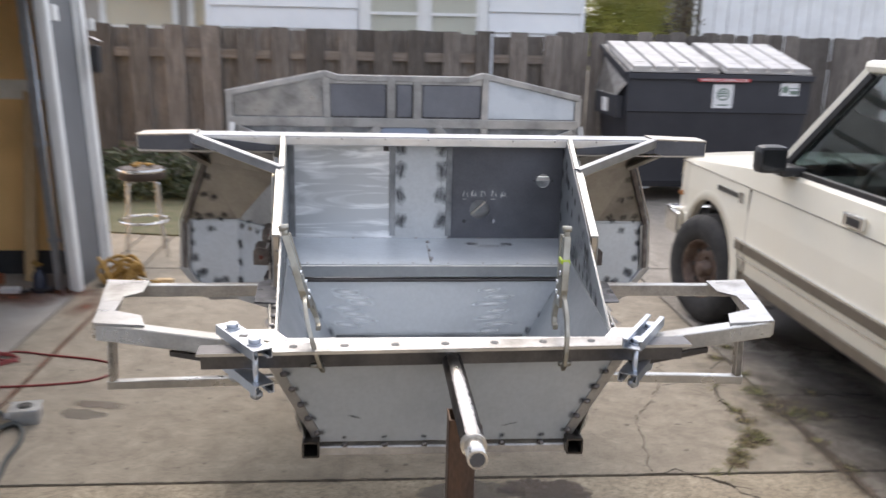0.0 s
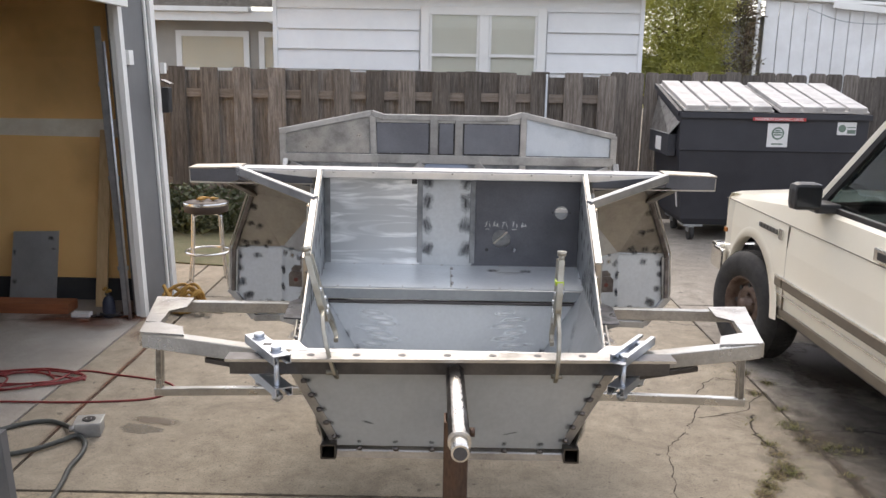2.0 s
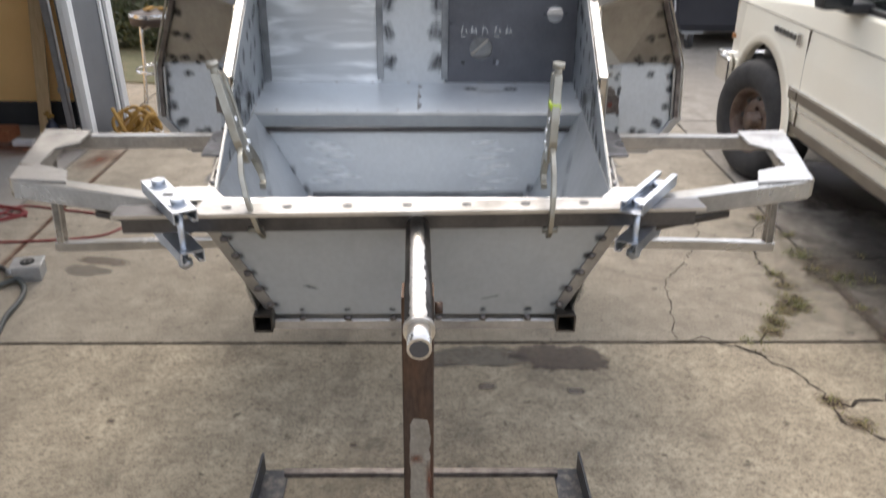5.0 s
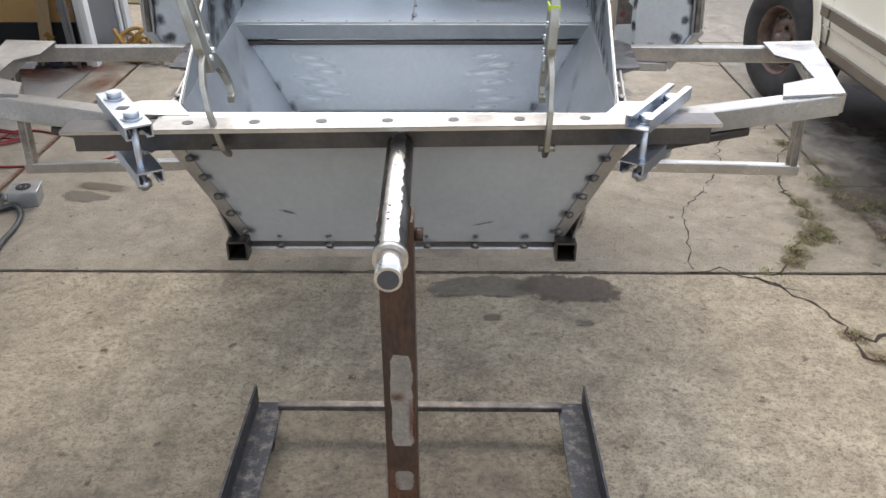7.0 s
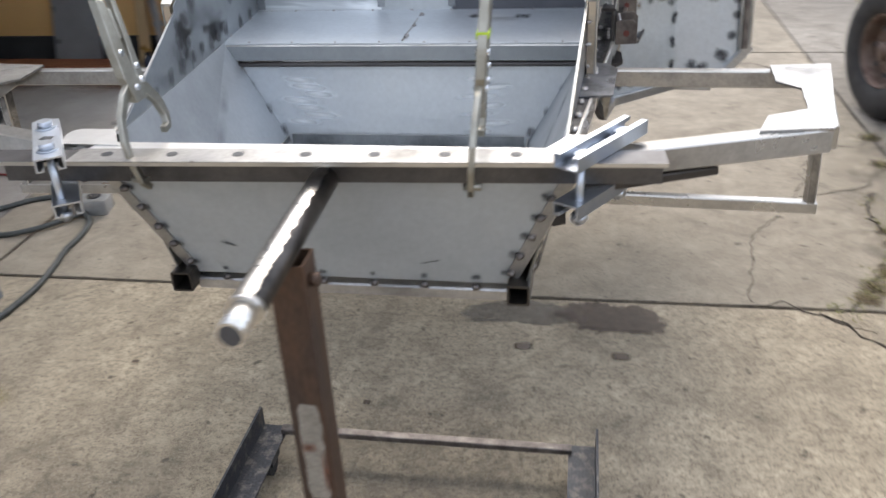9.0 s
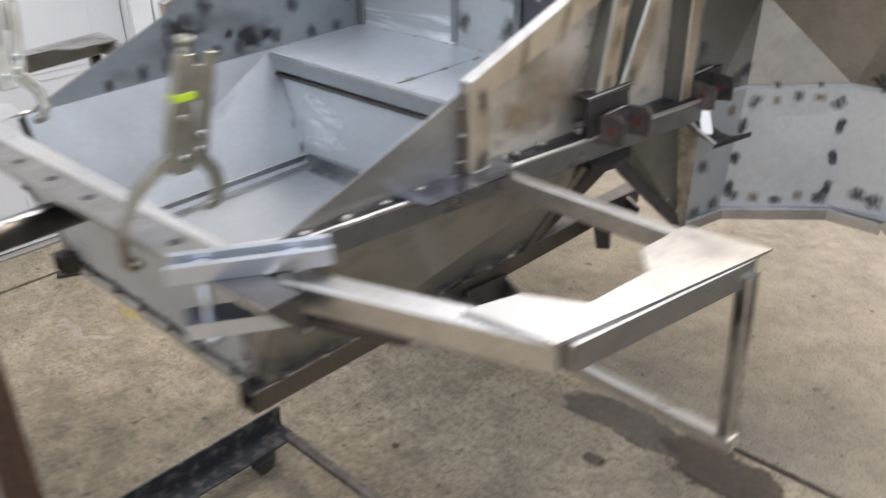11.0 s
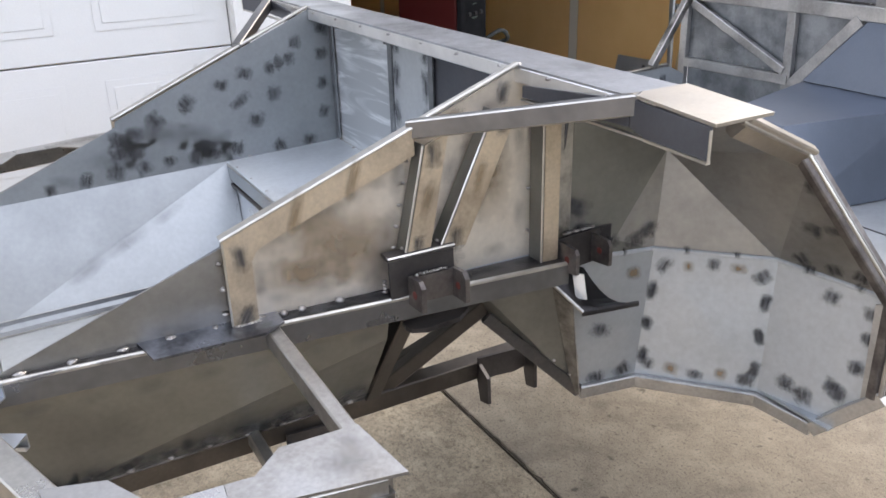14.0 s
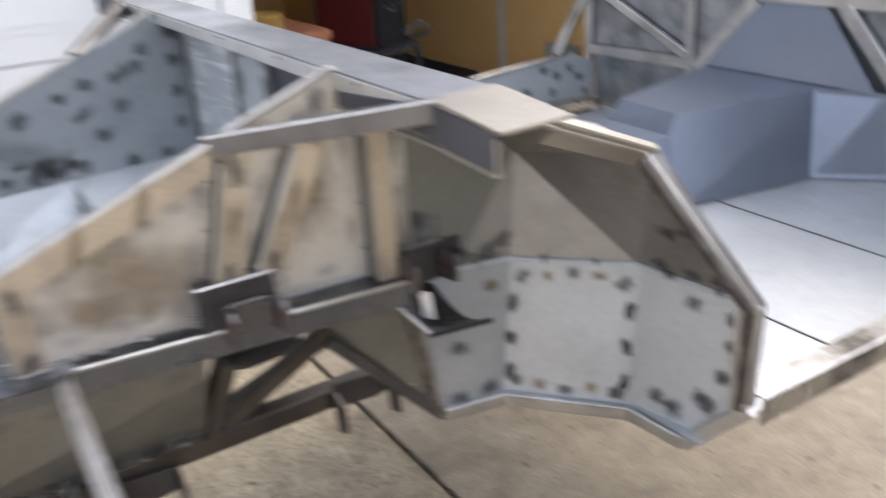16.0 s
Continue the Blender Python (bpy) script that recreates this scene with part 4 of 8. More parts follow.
# closed sectional door
door = thing("door_1", "white closed sectional garage door with raised panels", "garage door", kind="structure")
for k in range(4):
    z0, z1 = k * 0.55 + 0.0, k * 0.55 + 0.546
    if z1 > 2.15:
        z1 = 2.13
    sec = part("door_section", box((GX - 0.10, -2.58, z0 + 0.003), (GX - 0.055, 1.235, z1), 0.004), M_DOOR, door)
    y = 1.12
    while y > -2.4 and z1 - z0 > 0.3:
        bm = bmesh.new()
        a, b, c, d = y - 0.44, y, z0 + 0.115, z1 - 0.085
        x = GX - 0.053
        add_box(bm, (x, a, c), (x + 0.0015, b, d), None, 0.001)
        add_box(bm, (x + 0.001, a + 0.03, c + 0.03), (x + 0.004, b - 0.03, d - 0.03), None, 0.0025)
        part("raised_panel", bm, M_DOOR, sec)
        y -= 0.6

# things in the open bay
tagged(part("leaning_board", tube((-2.62, 4.28, 0.0), (-2.575, 4.47, 1.32), 0.085, 0.02, up=(0, -1, 0.1)), M_PINE), "pale pine board leaning on the tan wall", "board")
sheet = tagged(part("steel_sheet_offcut", plate([(-3.36, 4.36, 0.0), (-3.0, 4.36, 0.0), (-2.98, 4.46, 0.545), (-3.33, 4.46, 0.535)], 0.005, (0, -1, 0)), M_CLEAN), "grey steel sheet offcut leaning on the wall", "steel sheet")
marks("scorch_mark", [((-3.04, 4.445, 0.49), (0, -1, 0.18), (0, 0, 1), 0.09, 0.07), ((-3.02, 4.43, 0.4), (0, -1, 0.18), (0, 0, 1), 0.07, 0.07), ((-3.32, 4.425, 0.38), (0, -1, 0.18), (0, 0, 1), 0.05, 0.09), ((-3.32, 4.385, 0.16), (0, -1, 0.18), (0, 0, 1), 0.07, 0.08)], M_BURN, sheet)
tagged(part("floor_plank", box((-4.6, 4.06, 0.0), (-2.78, 4.24, 0.075), 0.006), M_REDWOOD), "red-brown plank lying on the garage floor", "plank")
track = thing("door_track", "galvanised vertical garage door track beside the jamb", "door track")
part("rail", angle((-2.345, 4.0, 0.02), (-2.425, 4.0, 2.05), (1, 0, 0), (0, 1, 0), 0.045, 0.035, 0.003), M_GALV, track)
part("roller_tube", cyl((-2.285, 3.97, 0.0), (-2.355, 3.98, 1.95), 0.011), M_GALV, track)
for z in (0.35, 1.0, 1.65):
    part("bracket", box((-2.36 - 0.038 * z, 4.015, z), (-2.29 - 0.038 * z, 4.044, z + 0.03)), M_GALV, track)
tagged(part("paper_card", box((-2.72, 3.98, 0.0), (-2.59, 4.05, 0.035), 0.004), M_STICK), "small white carton on the garage floor", "carton")
tools = thing("hand_tools", "small heap of steel hand tools beside the carton", "tools")
for k in range(5):
    part("tool", cyl((-2.57 + 0.03 * k, 3.98 + 0.02 * (k % 2), 0.012 + 0.012 * (k % 3)), (-2.50 + 0.035 * k, 4.06 - 0.03 * (k % 3), 0.014 + 0.01 * (k % 2)), 0.011, 0.007, 10), M_GALV if k % 2 else M_BLACK, tools)
glove = bmesh.new()
for k in range(4):
    add_blob(glove, (-2.47 + 0.02 * math.sin(2 * k), 4.03, 0.184 + 0.01 * k), 0.02, (1.2, 0.8, 0.9))
tagged(part("yellow_rag", glove, M_STRAP), "yellow work rag on the small blue jug", "rag")
jug = thing("plastic_jug", "small dark blue plastic jug on the garage floor", "jug")
part("body", lathe((-2.46, 4.03, 0.0), [(0.038, 0.0), (0.045, 0.008), (0.046, 0.05), (0.044, 0.11), (0.032, 0.14), (0.017, 0.155), (0.016, 0.165)], n=20), mat("dark_blue_plastic", (0.018, 0.024, 0.045), 0.45, color2=(0.028, 0.034, 0.055), scale=9), jug, smooth=True)
part("cap", lathe((-2.46, 4.03, 0.165), [(0.022, 0.0), (0.022, 0.012), (0.0005, 0.013)], n=16), M_BLACK, jug)
mb = thing("mailbox", "small dark wall-mounted box on the corner board", "wall box")
part("body", box((GX + 0.024, 4.55, 1.45), (GX + 0.08, 4.64, 1.64), 0.008), M_BLACK, mb)
part("lid", plate([(GX + 0.024, 4.54, 1.69), (GX + 0.024, 4.65, 1.69), (GX + 0.09, 4.65, 1.66), (GX + 0.09, 4.54, 1.66)], 0.008, (0, 0, 1)), M_BLACK, mb)
part("light", box((GX + 0.024, 4.55, 1.74), (GX + 0.06, 4.6, 1.82), 0.004), M_WHITE, mb, "small white cover")

# welder on a cart
wx, wy = -3.2, 2.84
cart = thing("welding_cart", "low black steel cart carrying a welder", "cart", at=(wx, wy, 0), rz=118)
part("top_shelf", box((-0.22, -0.32, 0.74), (0.22, 0.32, 0.77), 0.004), M_BLACK, cart)
part("bottom_shelf", box((-0.22, -0.32, 0.16), (0.22, 0.32, 0.19), 0.004), M_BLACK, cart)
for sx in (-0.2, 0.2):
    for sy in (-0.3, 0.3):
        part("post", box((sx - 0.015, sy - 0.015, 0.08), (sx + 0.015, sy + 0.015, 0.74)), M_BLACK, cart)
        part("wheel", cyl((sx - 0.02, sy, 0.05), (sx + 0.02, sy, 0.05), 0.05), M_RUBBER, cart)
welder = thing("welder", "red and black wire-feed welder with front knobs", "welder", at=(wx, wy, 0.77), rz=118)
part("body", box((-0.15, -0.22, 0.02), (0.15, 0.20, 0.34), 0.012), M_RED, welder)
part("front_panel", box((-0.152, -0.26, 0.015), (0.152, -0.222, 0.345), 0.012), M_MATTE, welder)
part("base", box((-0.16, -0.25, 0.0), (0.16, 0.21, 0.02)), M_BLACK, welder)
for kx in (-0.07, 0.0, 0.07):
    part("knob", cyl((kx, -0.262, 0.24), (kx, -0.275, 0.24), 0.013), M_RUBBER, welder)
part("label_plate", box((-0.1, -0.2625, 0.2), (0.1, -0.2605, 0.31)), M_MATTE, welder, "dark control plate with pale print")
for kz, kw in ((0.295, 0.05), (0.215, 0.07), (0.208, 0.04)):
    part("print_bar", box((-kw / 2, -0.2635, kz), (kw / 2, -0.2627, kz + 0.003)), M_GREENLBL, welder)
h = part("handle", tube((-0.02, -0.16, 0.385), (-0.02, 0.14, 0.385), 0.03), M_BLACK, welder)
part("handle_post", box((-0.035, -0.16, 0.335), (-0.005, -0.13, 0.375)), M_BLACK, welder)
part("handle_post", box((-0.035, 0.11, 0.335), (-0.005, 0.14, 0.375)), M_BLACK, welder)
cord("torch_lead", [(0.1, -0.27, 0.06), (0.16, -0.36, 0.12), (0.24, -0.36, 0.05), (0.22, -0.2, -0.02), (0.24, -0.1, -0.3), (0.22, 0.1, -0.5)], 0.014, M_BLKCORD, welder)
tagged(part("wall_outlet_box", box((-6.1, 4.44, 0.75), (-5.9, 4.495, 1.0), 0.005), M_BLACK), "dark electrical box on the garage wall", "electrical box")

# made-up bench just inside the opening, with a yellow coil for an unidentified tool
bench = thing("workbench", "made-up dark brown workbench under the yellow coil", "workbench")
part("top", box((-3.1, 1.86, 0.98), (-2.45, 2.3, 1.02), 0.004), M_REDWOOD, bench)
for x in (-3.06, -2.49):
    for y in (1.9, 2.26):
        part("leg", box((x - 0.03, y - 0.03, 0), (x + 0.03, y + 0.03, 0.98)), M_REDWOOD, bench)
part("shelf", box((-3.08, 1.88, 0.3), (-2.47, 2.28, 0.33)), M_REDWOOD, bench)
bm = bmesh.new()
for k in range(4):
    for i in range(24):
        a0, a1 = i * math.pi / 12, (i + 1) * math.pi / 12
        r = 0.085 + 0.008 * (k % 2)
        add_cyl(bm, (-2.6 + r * math.cos(a0), 2.0 + r * math.sin(a0), 1.034 + 0.024 * k), (-2.6 + r * math.cos(a1), 2.0 + r * math.sin(a1), 1.034 + 0.024 * k), 0.0135, n=8, cap=False)
tagged(part("yellow_coil", bm, M_STRAP), "round yellow coil standing in for an unidentified tool", "hose")

# ---- the steel buggy body ----
body = thing("buggy_body", "unpainted welded steel buggy body of sheet and tube", "vehicle body")
welds, dark_welds, burns, tints, smudges, rails = [], [], [], [], [], []


def px(y):
    """Half width of the upper side plates at y."""
    return 0.374 + 0.072 * (y - 0.1)


def rx(y):
    """Half width of the lower rail's outer face at y."""
    return 0.318 + 0.02 * (y - 0.07)


RZ, LZ = 1.138, 0.89          # tops of the upper and lower rails
YF, YB = 0.105, 0.96          # tub front (at its foot) and firewall
YT = 0.034                     # tub front at its top


def rl(y):
    """Half width of the upper rail's outer face at y."""
    return 0.388 + 0.123 * (y - 0.1)


def tsx(y, z):
    """Half width of the folded tub side at y and z."""
    return min(0.381 + 0.123 * (y - 0.092) - 0.27 * (1.132 - z), 0.3155 + 0.0206 * (y - 0.125) + 0.618 * (z - 0.888))


def fy(z):
    """y of the leaning front panel at height z."""
    return YT + (YF - YT) * (1.147 - z) / 0.273

for s in (-1, 1):
    P = lambda x, y, z: (s * x, y, z)
    # lower rail, open square tube
    part("lower_rail", tube(P(rx(0.07) - 0.019, 0.07, LZ - 0.019), P(rx(1.06) - 0.019, 1.06, LZ - 0.019), 0.038, wall=0.0035), M_RAIL, body, "open square tube rail")
    # upper rail
    part("upper_rail", plate([P(rl(0.1), 0.1, RZ - 0.001), P(rl(0.975), 0.975, RZ - 0.001), P(rl(0.975), 0.975, RZ - 0.038), P(rl(0.1), 0.1, RZ - 0.036)], 0.004, (-s, 0, 0)), M_RAILFACE, body, "angle iron rail with spot welds")
    part("rail_edge", tube(P(rl(0.1) - 0.003, 0.1, RZ - 0.001), P(rl(0.975) - 0.003, 0.975, RZ - 0.001), 0.007, 0.008), M_EDGE, body, "painted highlight along the corner of the rail")
    part("rail_top_strip", plate([P(px(0.1) - 0.001, 0.1, RZ - 0.002), P(rl(0.1) - 0.005, 0.1, RZ - 0.002), P(rl(0.975) - 0.005, 0.975, RZ - 0.002), P(px(0.975) - 0.001, 0.975, RZ - 0.002)], 0.003, (0, 0, 1)), M_HRS, body, "dark blue-black upper face of the rail")
    part("rail_pad", plate([P(px(0.3) - 0.004, 0.29, RZ + 0.002), P(rl(0.296) + 0.001, 0.296, RZ + 0.002), P(rl(0.3) + 0.034, 0.301, RZ + 0.002), P(rl(0.46) + 0.026, 0.458, RZ + 0.002), P(rl(0.5) + 0.001, 0.492, RZ + 0.002), P(px(0.5) - 0.004, 0.492, RZ + 0.002)], 0.004, (0, 0, 1)), M_PAD, body, "blue-tinted rail doubler plate")
    # sloping tub side, its undercut shade put into a darker sheet
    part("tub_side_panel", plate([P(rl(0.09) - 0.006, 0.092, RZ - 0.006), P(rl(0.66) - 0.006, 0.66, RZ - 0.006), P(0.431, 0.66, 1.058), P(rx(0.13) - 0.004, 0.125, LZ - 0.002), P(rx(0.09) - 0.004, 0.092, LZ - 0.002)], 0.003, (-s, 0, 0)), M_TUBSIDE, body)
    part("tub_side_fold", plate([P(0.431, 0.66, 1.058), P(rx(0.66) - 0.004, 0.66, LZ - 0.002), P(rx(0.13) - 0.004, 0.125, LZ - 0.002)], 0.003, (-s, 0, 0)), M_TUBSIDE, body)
    # inner facets folded towards the floor, the lower one toned paler as if lit
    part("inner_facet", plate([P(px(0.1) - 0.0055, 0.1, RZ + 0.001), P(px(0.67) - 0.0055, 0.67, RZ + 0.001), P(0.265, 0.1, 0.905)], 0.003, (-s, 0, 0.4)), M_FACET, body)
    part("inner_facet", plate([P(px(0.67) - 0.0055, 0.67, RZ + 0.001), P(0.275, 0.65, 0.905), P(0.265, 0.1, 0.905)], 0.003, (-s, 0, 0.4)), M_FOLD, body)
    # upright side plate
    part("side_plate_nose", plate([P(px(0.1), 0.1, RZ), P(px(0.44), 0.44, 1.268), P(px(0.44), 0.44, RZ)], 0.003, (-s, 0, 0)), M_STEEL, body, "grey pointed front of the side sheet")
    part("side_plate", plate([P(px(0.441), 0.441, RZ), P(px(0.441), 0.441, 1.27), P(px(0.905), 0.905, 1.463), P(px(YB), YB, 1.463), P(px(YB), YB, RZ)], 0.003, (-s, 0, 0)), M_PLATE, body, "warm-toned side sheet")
    # added skin: the inner face's shaded blue-grey tone is put into its colour
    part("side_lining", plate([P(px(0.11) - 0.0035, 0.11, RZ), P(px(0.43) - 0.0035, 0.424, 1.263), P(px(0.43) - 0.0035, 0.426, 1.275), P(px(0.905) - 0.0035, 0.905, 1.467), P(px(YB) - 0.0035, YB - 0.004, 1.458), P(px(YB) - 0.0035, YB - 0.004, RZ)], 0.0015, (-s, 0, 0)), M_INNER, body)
    bm = bmesh.new()
    frame_pts = [(0.424, 1.277), (0.722, 1.397), (0.722, 1.357), (0.484, 1.262), (0.470, 1.254), (0.462, 1.24), (0.462, RZ + 0.004), (0.424, RZ + 0.004)]
    add_plate(bm, [P(px(y) + 0.003, y, z) for y, z in frame_pts], 0.015, (s, 0, 0))
    part("side_frame", bm, M_WARM, body, "tan frame angle round the side sheet")
    part("side_edge_rim", tube(P(px(0.42) + 0.009, 0.421, 1.2785), P(px(0.722) + 0.009, 0.722, 1.3995), 0.021, 0.006), M_EDGE, body)
    part("side_edge_rim", tube(P(px(0.722) + 0.005, 0.722, 1.399), P(px(0.905) + 0.005, 0.905, 1.472), 0.013, 0.007), M_EDGE, body)
    part("front_upright_rim", tube(P(px(0.424) + 0.0175, 0.4225, 1.276), P(px(0.424) + 0.0175, 0.4225, RZ + 0.004), 0.004, 0.004), M_EDGE, body)

    # inward leg takes the darker steel, painting its shade
    part("rear_upright", plate([P(px(0.93) + 0.003, 0.934, 1.455), P(px(0.93) + 0.037, 0.934, 1.455), P(px(0.93) + 0.037, 0.934, RZ + 0.002), P(px(0.93) + 0.003, 0.934, RZ + 0.002)], 0.004, (0, 1, 0)), M_TUBSIDE, body, "inner leg of the rear upright, darkened as if shaded")
    part("rear_upright_face", plate([P(px(0.93) + 0.034, 0.9385, 1.452), P(px(0.965) + 0.034, 0.967, 1.45), P(px(0.965) + 0.034, 0.967, RZ + 0.002), P(px(0.93) + 0.034, 0.9385, RZ + 0.002)], 0.004, (s, 0, 0)), M_WARM, body, "tan outer leg of the rear upright")
    for z in (1.33, 1.40):
        part("plug_weld", lathe(P(0.452, 0.9695, z), [(0.011, 0.0), (0.009, -0.002), (0.0005, -0.003)], "y", 14), M_PALE, body, "flat pale plug weld")
    part("upright_edge", tube(P(px(0.93) + 0.0375, 0.9345, 1.452), P(px(0.93) + 0.0375, 0.9345, RZ + 0.002), 0.004, 0.004), M_EDGE, body)
    # each strut is one angle: the shade on its inward leg is painted
    for (ya, za), (yb, zb), w in (((0.690, 1.206), (0.728, 1.374), 0.042), ((0.750, 1.206), (0.848, 1.412), 0.044)):
        top, foot = P(px(yb) + 0.003, yb, zb), P(px(ya) + 0.003, ya, za)
        part("strut", plate([foot, P(px(ya) + 0.034, ya, za), P(px(yb) + 0.030, yb, zb), top], 0.004, (0, 1, 0)), M_TUBSIDE, body, "leg of a bent strut angle, darkened as if shaded")
        part("strut_face", plate([P(px(ya) + 0.031, ya + 0.0045, za), P(px(ya + w) + 0.031, ya + w, za - 0.004), P(px(yb + w) + 0.027, yb + w, zb + (0.012 if w < 0.043 else -0.004)), P(px(yb) + 0.027, yb + 0.0045, zb)], 0.004, (s, 0, 0)), M_WARM, body, "tan outer leg of a strut")
        part("strut_edge", tube(P(px(ya) + 0.0345, ya, za), P(px(yb) + 0.0305, yb, zb), 0.004, 0.004), M_EDGE, body)
    # outrigger frame
    f0, f1, f2, f3 = P(0.405, 0.047, 1.122), P(0.766, 0.169, 1.122), P(0.82, 0.465, 1.122), P(rl(0.478) - 0.002, 0.474, 1.122)
    out = part("outrigger", tube(f0, f1, 0.036, 0.038, worn=True), M_OUTR, body, "tube side frame with gusset plates")
    part("outer_bar", tube(f1, f2, 0.036, 0.038, worn=True), M_OUTR, out)
    part("rear_bar", tube(f2, f3, 0.021, 0.032, worn=True), M_GROUND, out)
    part("leg", tube(P(0.832, 0.456, 1.12), P(0.842, 0.456, 0.858), 0.018, 0.027, worn=True), M_SMEAR, out)
    part("lower_bar", tube(P(0.854, 0.452, 0.868), P(rx(0.45) - 0.002, 0.452, 0.882), 0.02, 0.024, worn=True), M_OUTR, out)
    part("gusset", plate([P(0.660, 0.1325, 1.1415), P(0.773, 0.1495, 1.1415), P(0.806, 0.30, 1.1415), P(0.759, 0.305, 1.1415), P(0.752, 0.234, 1.1415), P(0.684, 0.200, 1.1415)], 0.004, (0, 0, 1)), M_GUSSET, out, "bright ground corner plate")
    part("gusset", plate([P(0.806, 0.3005, 1.1415), P(0.844, 0.484, 1.1415), P(0.735, 0.474, 1.1415), P(0.728, 0.378, 1.1415), P(0.763, 0.338, 1.1415), P(0.759, 0.3055, 1.1415)], 0.004, (0, 0, 1)), M_GROUND, out, "ground corner plate with a dark smear")
    smudges.append((P(0.795, 0.43, 1.1456), (0, 0, 1), (0.3, 1, 0), 0.10, 0.13))
    smudges.append((P(0.762, 0.45, 1.1456), (0, 0, 1), (1, 0.2, 0), 0.05, 0.08))
    part("rail_front_plate", plate([P(0.335, 0.034, RZ + 0.005), P(0.435, 0.036, RZ + 0.005), P(0.449, 0.075, RZ + 0.005), P(0.447, 0.093, RZ + 0.005), P(0.436, 0.103, RZ + 0.005), P(px(0.103) + 0.001, 0.103, RZ + 0.005)], 0.003, (0, 0, 1)), M_SHINY, out, "bright ground front corner plate")
    part("stub_bar", tube(P(0.40, 0.03, 1.091), P(0.598, 0.111, 1.091), 0.02, 0.014), M_RAIL, out)
    # suspension mounts
    mount = part("upper_mount", plate([P(px(0.66) + 0.034, 0.66, 1.204), P(px(0.77) + 0.034, 0.77, 1.206), P(px(0.77) + 0.038, 0.77, 1.136), P(px(0.66) + 0.038, 0.66, 1.136)], 0.005, (s, 0, 0)), M_HRS, body, "dark suspension mount with lugs")
    part("bracket_back", plate([P(px(0.69) + 0.0445, 0.69, 1.173), P(px(0.765) + 0.0445, 0.765, 1.173), P(px(0.765) + 0.0445, 0.765, 1.128), P(px(0.69) + 0.0445, 0.69, 1.128)], 0.006, (s, 0, 0)), M_LUG, mount)
    for y in (0.688, 0.762):
        part("lug", plate([P(px(y) + 0.044, y, 1.174), P(px(y) + 0.078, y, 1.178), P(px(y) + 0.088, y, 1.168), P(px(y) + 0.088, y, 1.128), P(px(y) + 0.044, y, 1.126)], 0.008, (0, 1, 0)), M_LUG, mount)
        for sd in (-1, 1):
            part("bolt_hole", cyl(P(px(y) + 0.066, y + 0.004 + sd * 0.0041, 1.15), P(px(y) + 0.066, y + 0.004 + sd * 0.0047, 1.15), 0.0065, n=14), M_PRIMER, mount, "hole showing red primer")
    part("mount_cap", tube(P(px(0.66) + 0.028, 0.658, 1.206), P(px(0.77) + 0.028, 0.772, 1.208), 0.03, 0.007, worn=True), M_HRS, mount)
    part("tab", plate([P(0.41, 0.69, 1.08), P(0.455, 0.683, 1.078), P(0.468, 0.687, 1.078), P(0.479, 0.708, 1.078), P(0.477, 0.77, 1.079), P(0.458, 0.798, 1.08), P(0.41, 0.803, 1.082)], 0.008, (0, 0, 1)), M_HRS, mount)
    mount2 = part("rear_mount", plate([P(0.462, 0.955, 1.172), P(0.466, 1.085, 1.178), P(0.466, 1.085, 1.118), P(0.462, 0.955, 1.108)], 0.006, (s, 0, 0)), M_HRS, body, "dark suspension mount with lugs")
    for y in (0.972, 1.042):
        part("lug", plate([P(0.468, y, 1.17), P(0.512, y, 1.168), P(0.518, y, 1.16), P(0.518, y, 1.124), P(0.468, y, 1.118)], 0.007, (0, 1, 0)), M_LUG, mount2)
        part("bolt_hole", cyl(P(0.494, y - 0.0004, 1.145), P(0.494, y - 0.0012, 1.145), 0.006, n=14), M_PRIMER, mount2, "hole showing red primer")
    # curved horn under the rear mount
    bm = bmesh.new()
    A, C = (P(0.466, 0.938, 1.12), P(0.46, 0.99, 1.108), P(0.458, 1.035, 1.105)), (P(0.525, 0.985, 1.058), P(0.535, 1.035, 1.055), P(0.545, 1.088, 1.056))
    rows = []
    for k in range(7):
        t = k / 6
        sag = V((0, 0, -0.022 * math.sin(math.pi * t)))
        rows.append([lerp(p, q, t) + sag * w for p, q, w in zip(A, C, (0.2, 1.0, 1.3))])
    for r0, r1 in zip(rows, rows[1:]):
        for k in range(2):
            face(bm, (r0[k], r0[k + 1], r1[k + 1], r1[k]))
    bmesh.ops.remove_doubles(bm, verts=bm.verts, dist=1e-5)
    bmesh.ops.recalc_face_normals(bm, faces=bm.faces)
    bmesh.ops.solidify(bm, geom=list(bm.faces), thickness=0.004)
    part("horn", bm, M_HRS, mount2, "dark curved horn plate", smooth=True)
    part("horn_lip", tube(P(0.526, 0.984, 1.053), P(0.546, 1.09, 1.052), 0.005, 0.011), M_HRS, mount2, "dark brown lip")
    part("horn_edge", tube(P(0.467, 0.936, 1.12), P(0.526, 0.984, 1.056), 0.005, 0.007), M_TUBE, mount2)
    part("bright_tab", plate([P(0.478, 0.998, 1.108), P(0.494, 1.01, 1.108), P(0.508, 1.008, 1.066), P(0.492, 0.996, 1.066)], 0.004, (0, -1, 0)), M_SHINY, mount2)
    # open truss between the rails
    part("truss_post", tube(P(rx(0.665) - 0.012, 0.672, LZ), P(px(0.70) + 0.012, 0.70, RZ - 0.04), 0.03, 0.03, up=(0, 1, 0)), M_RAIL, body)
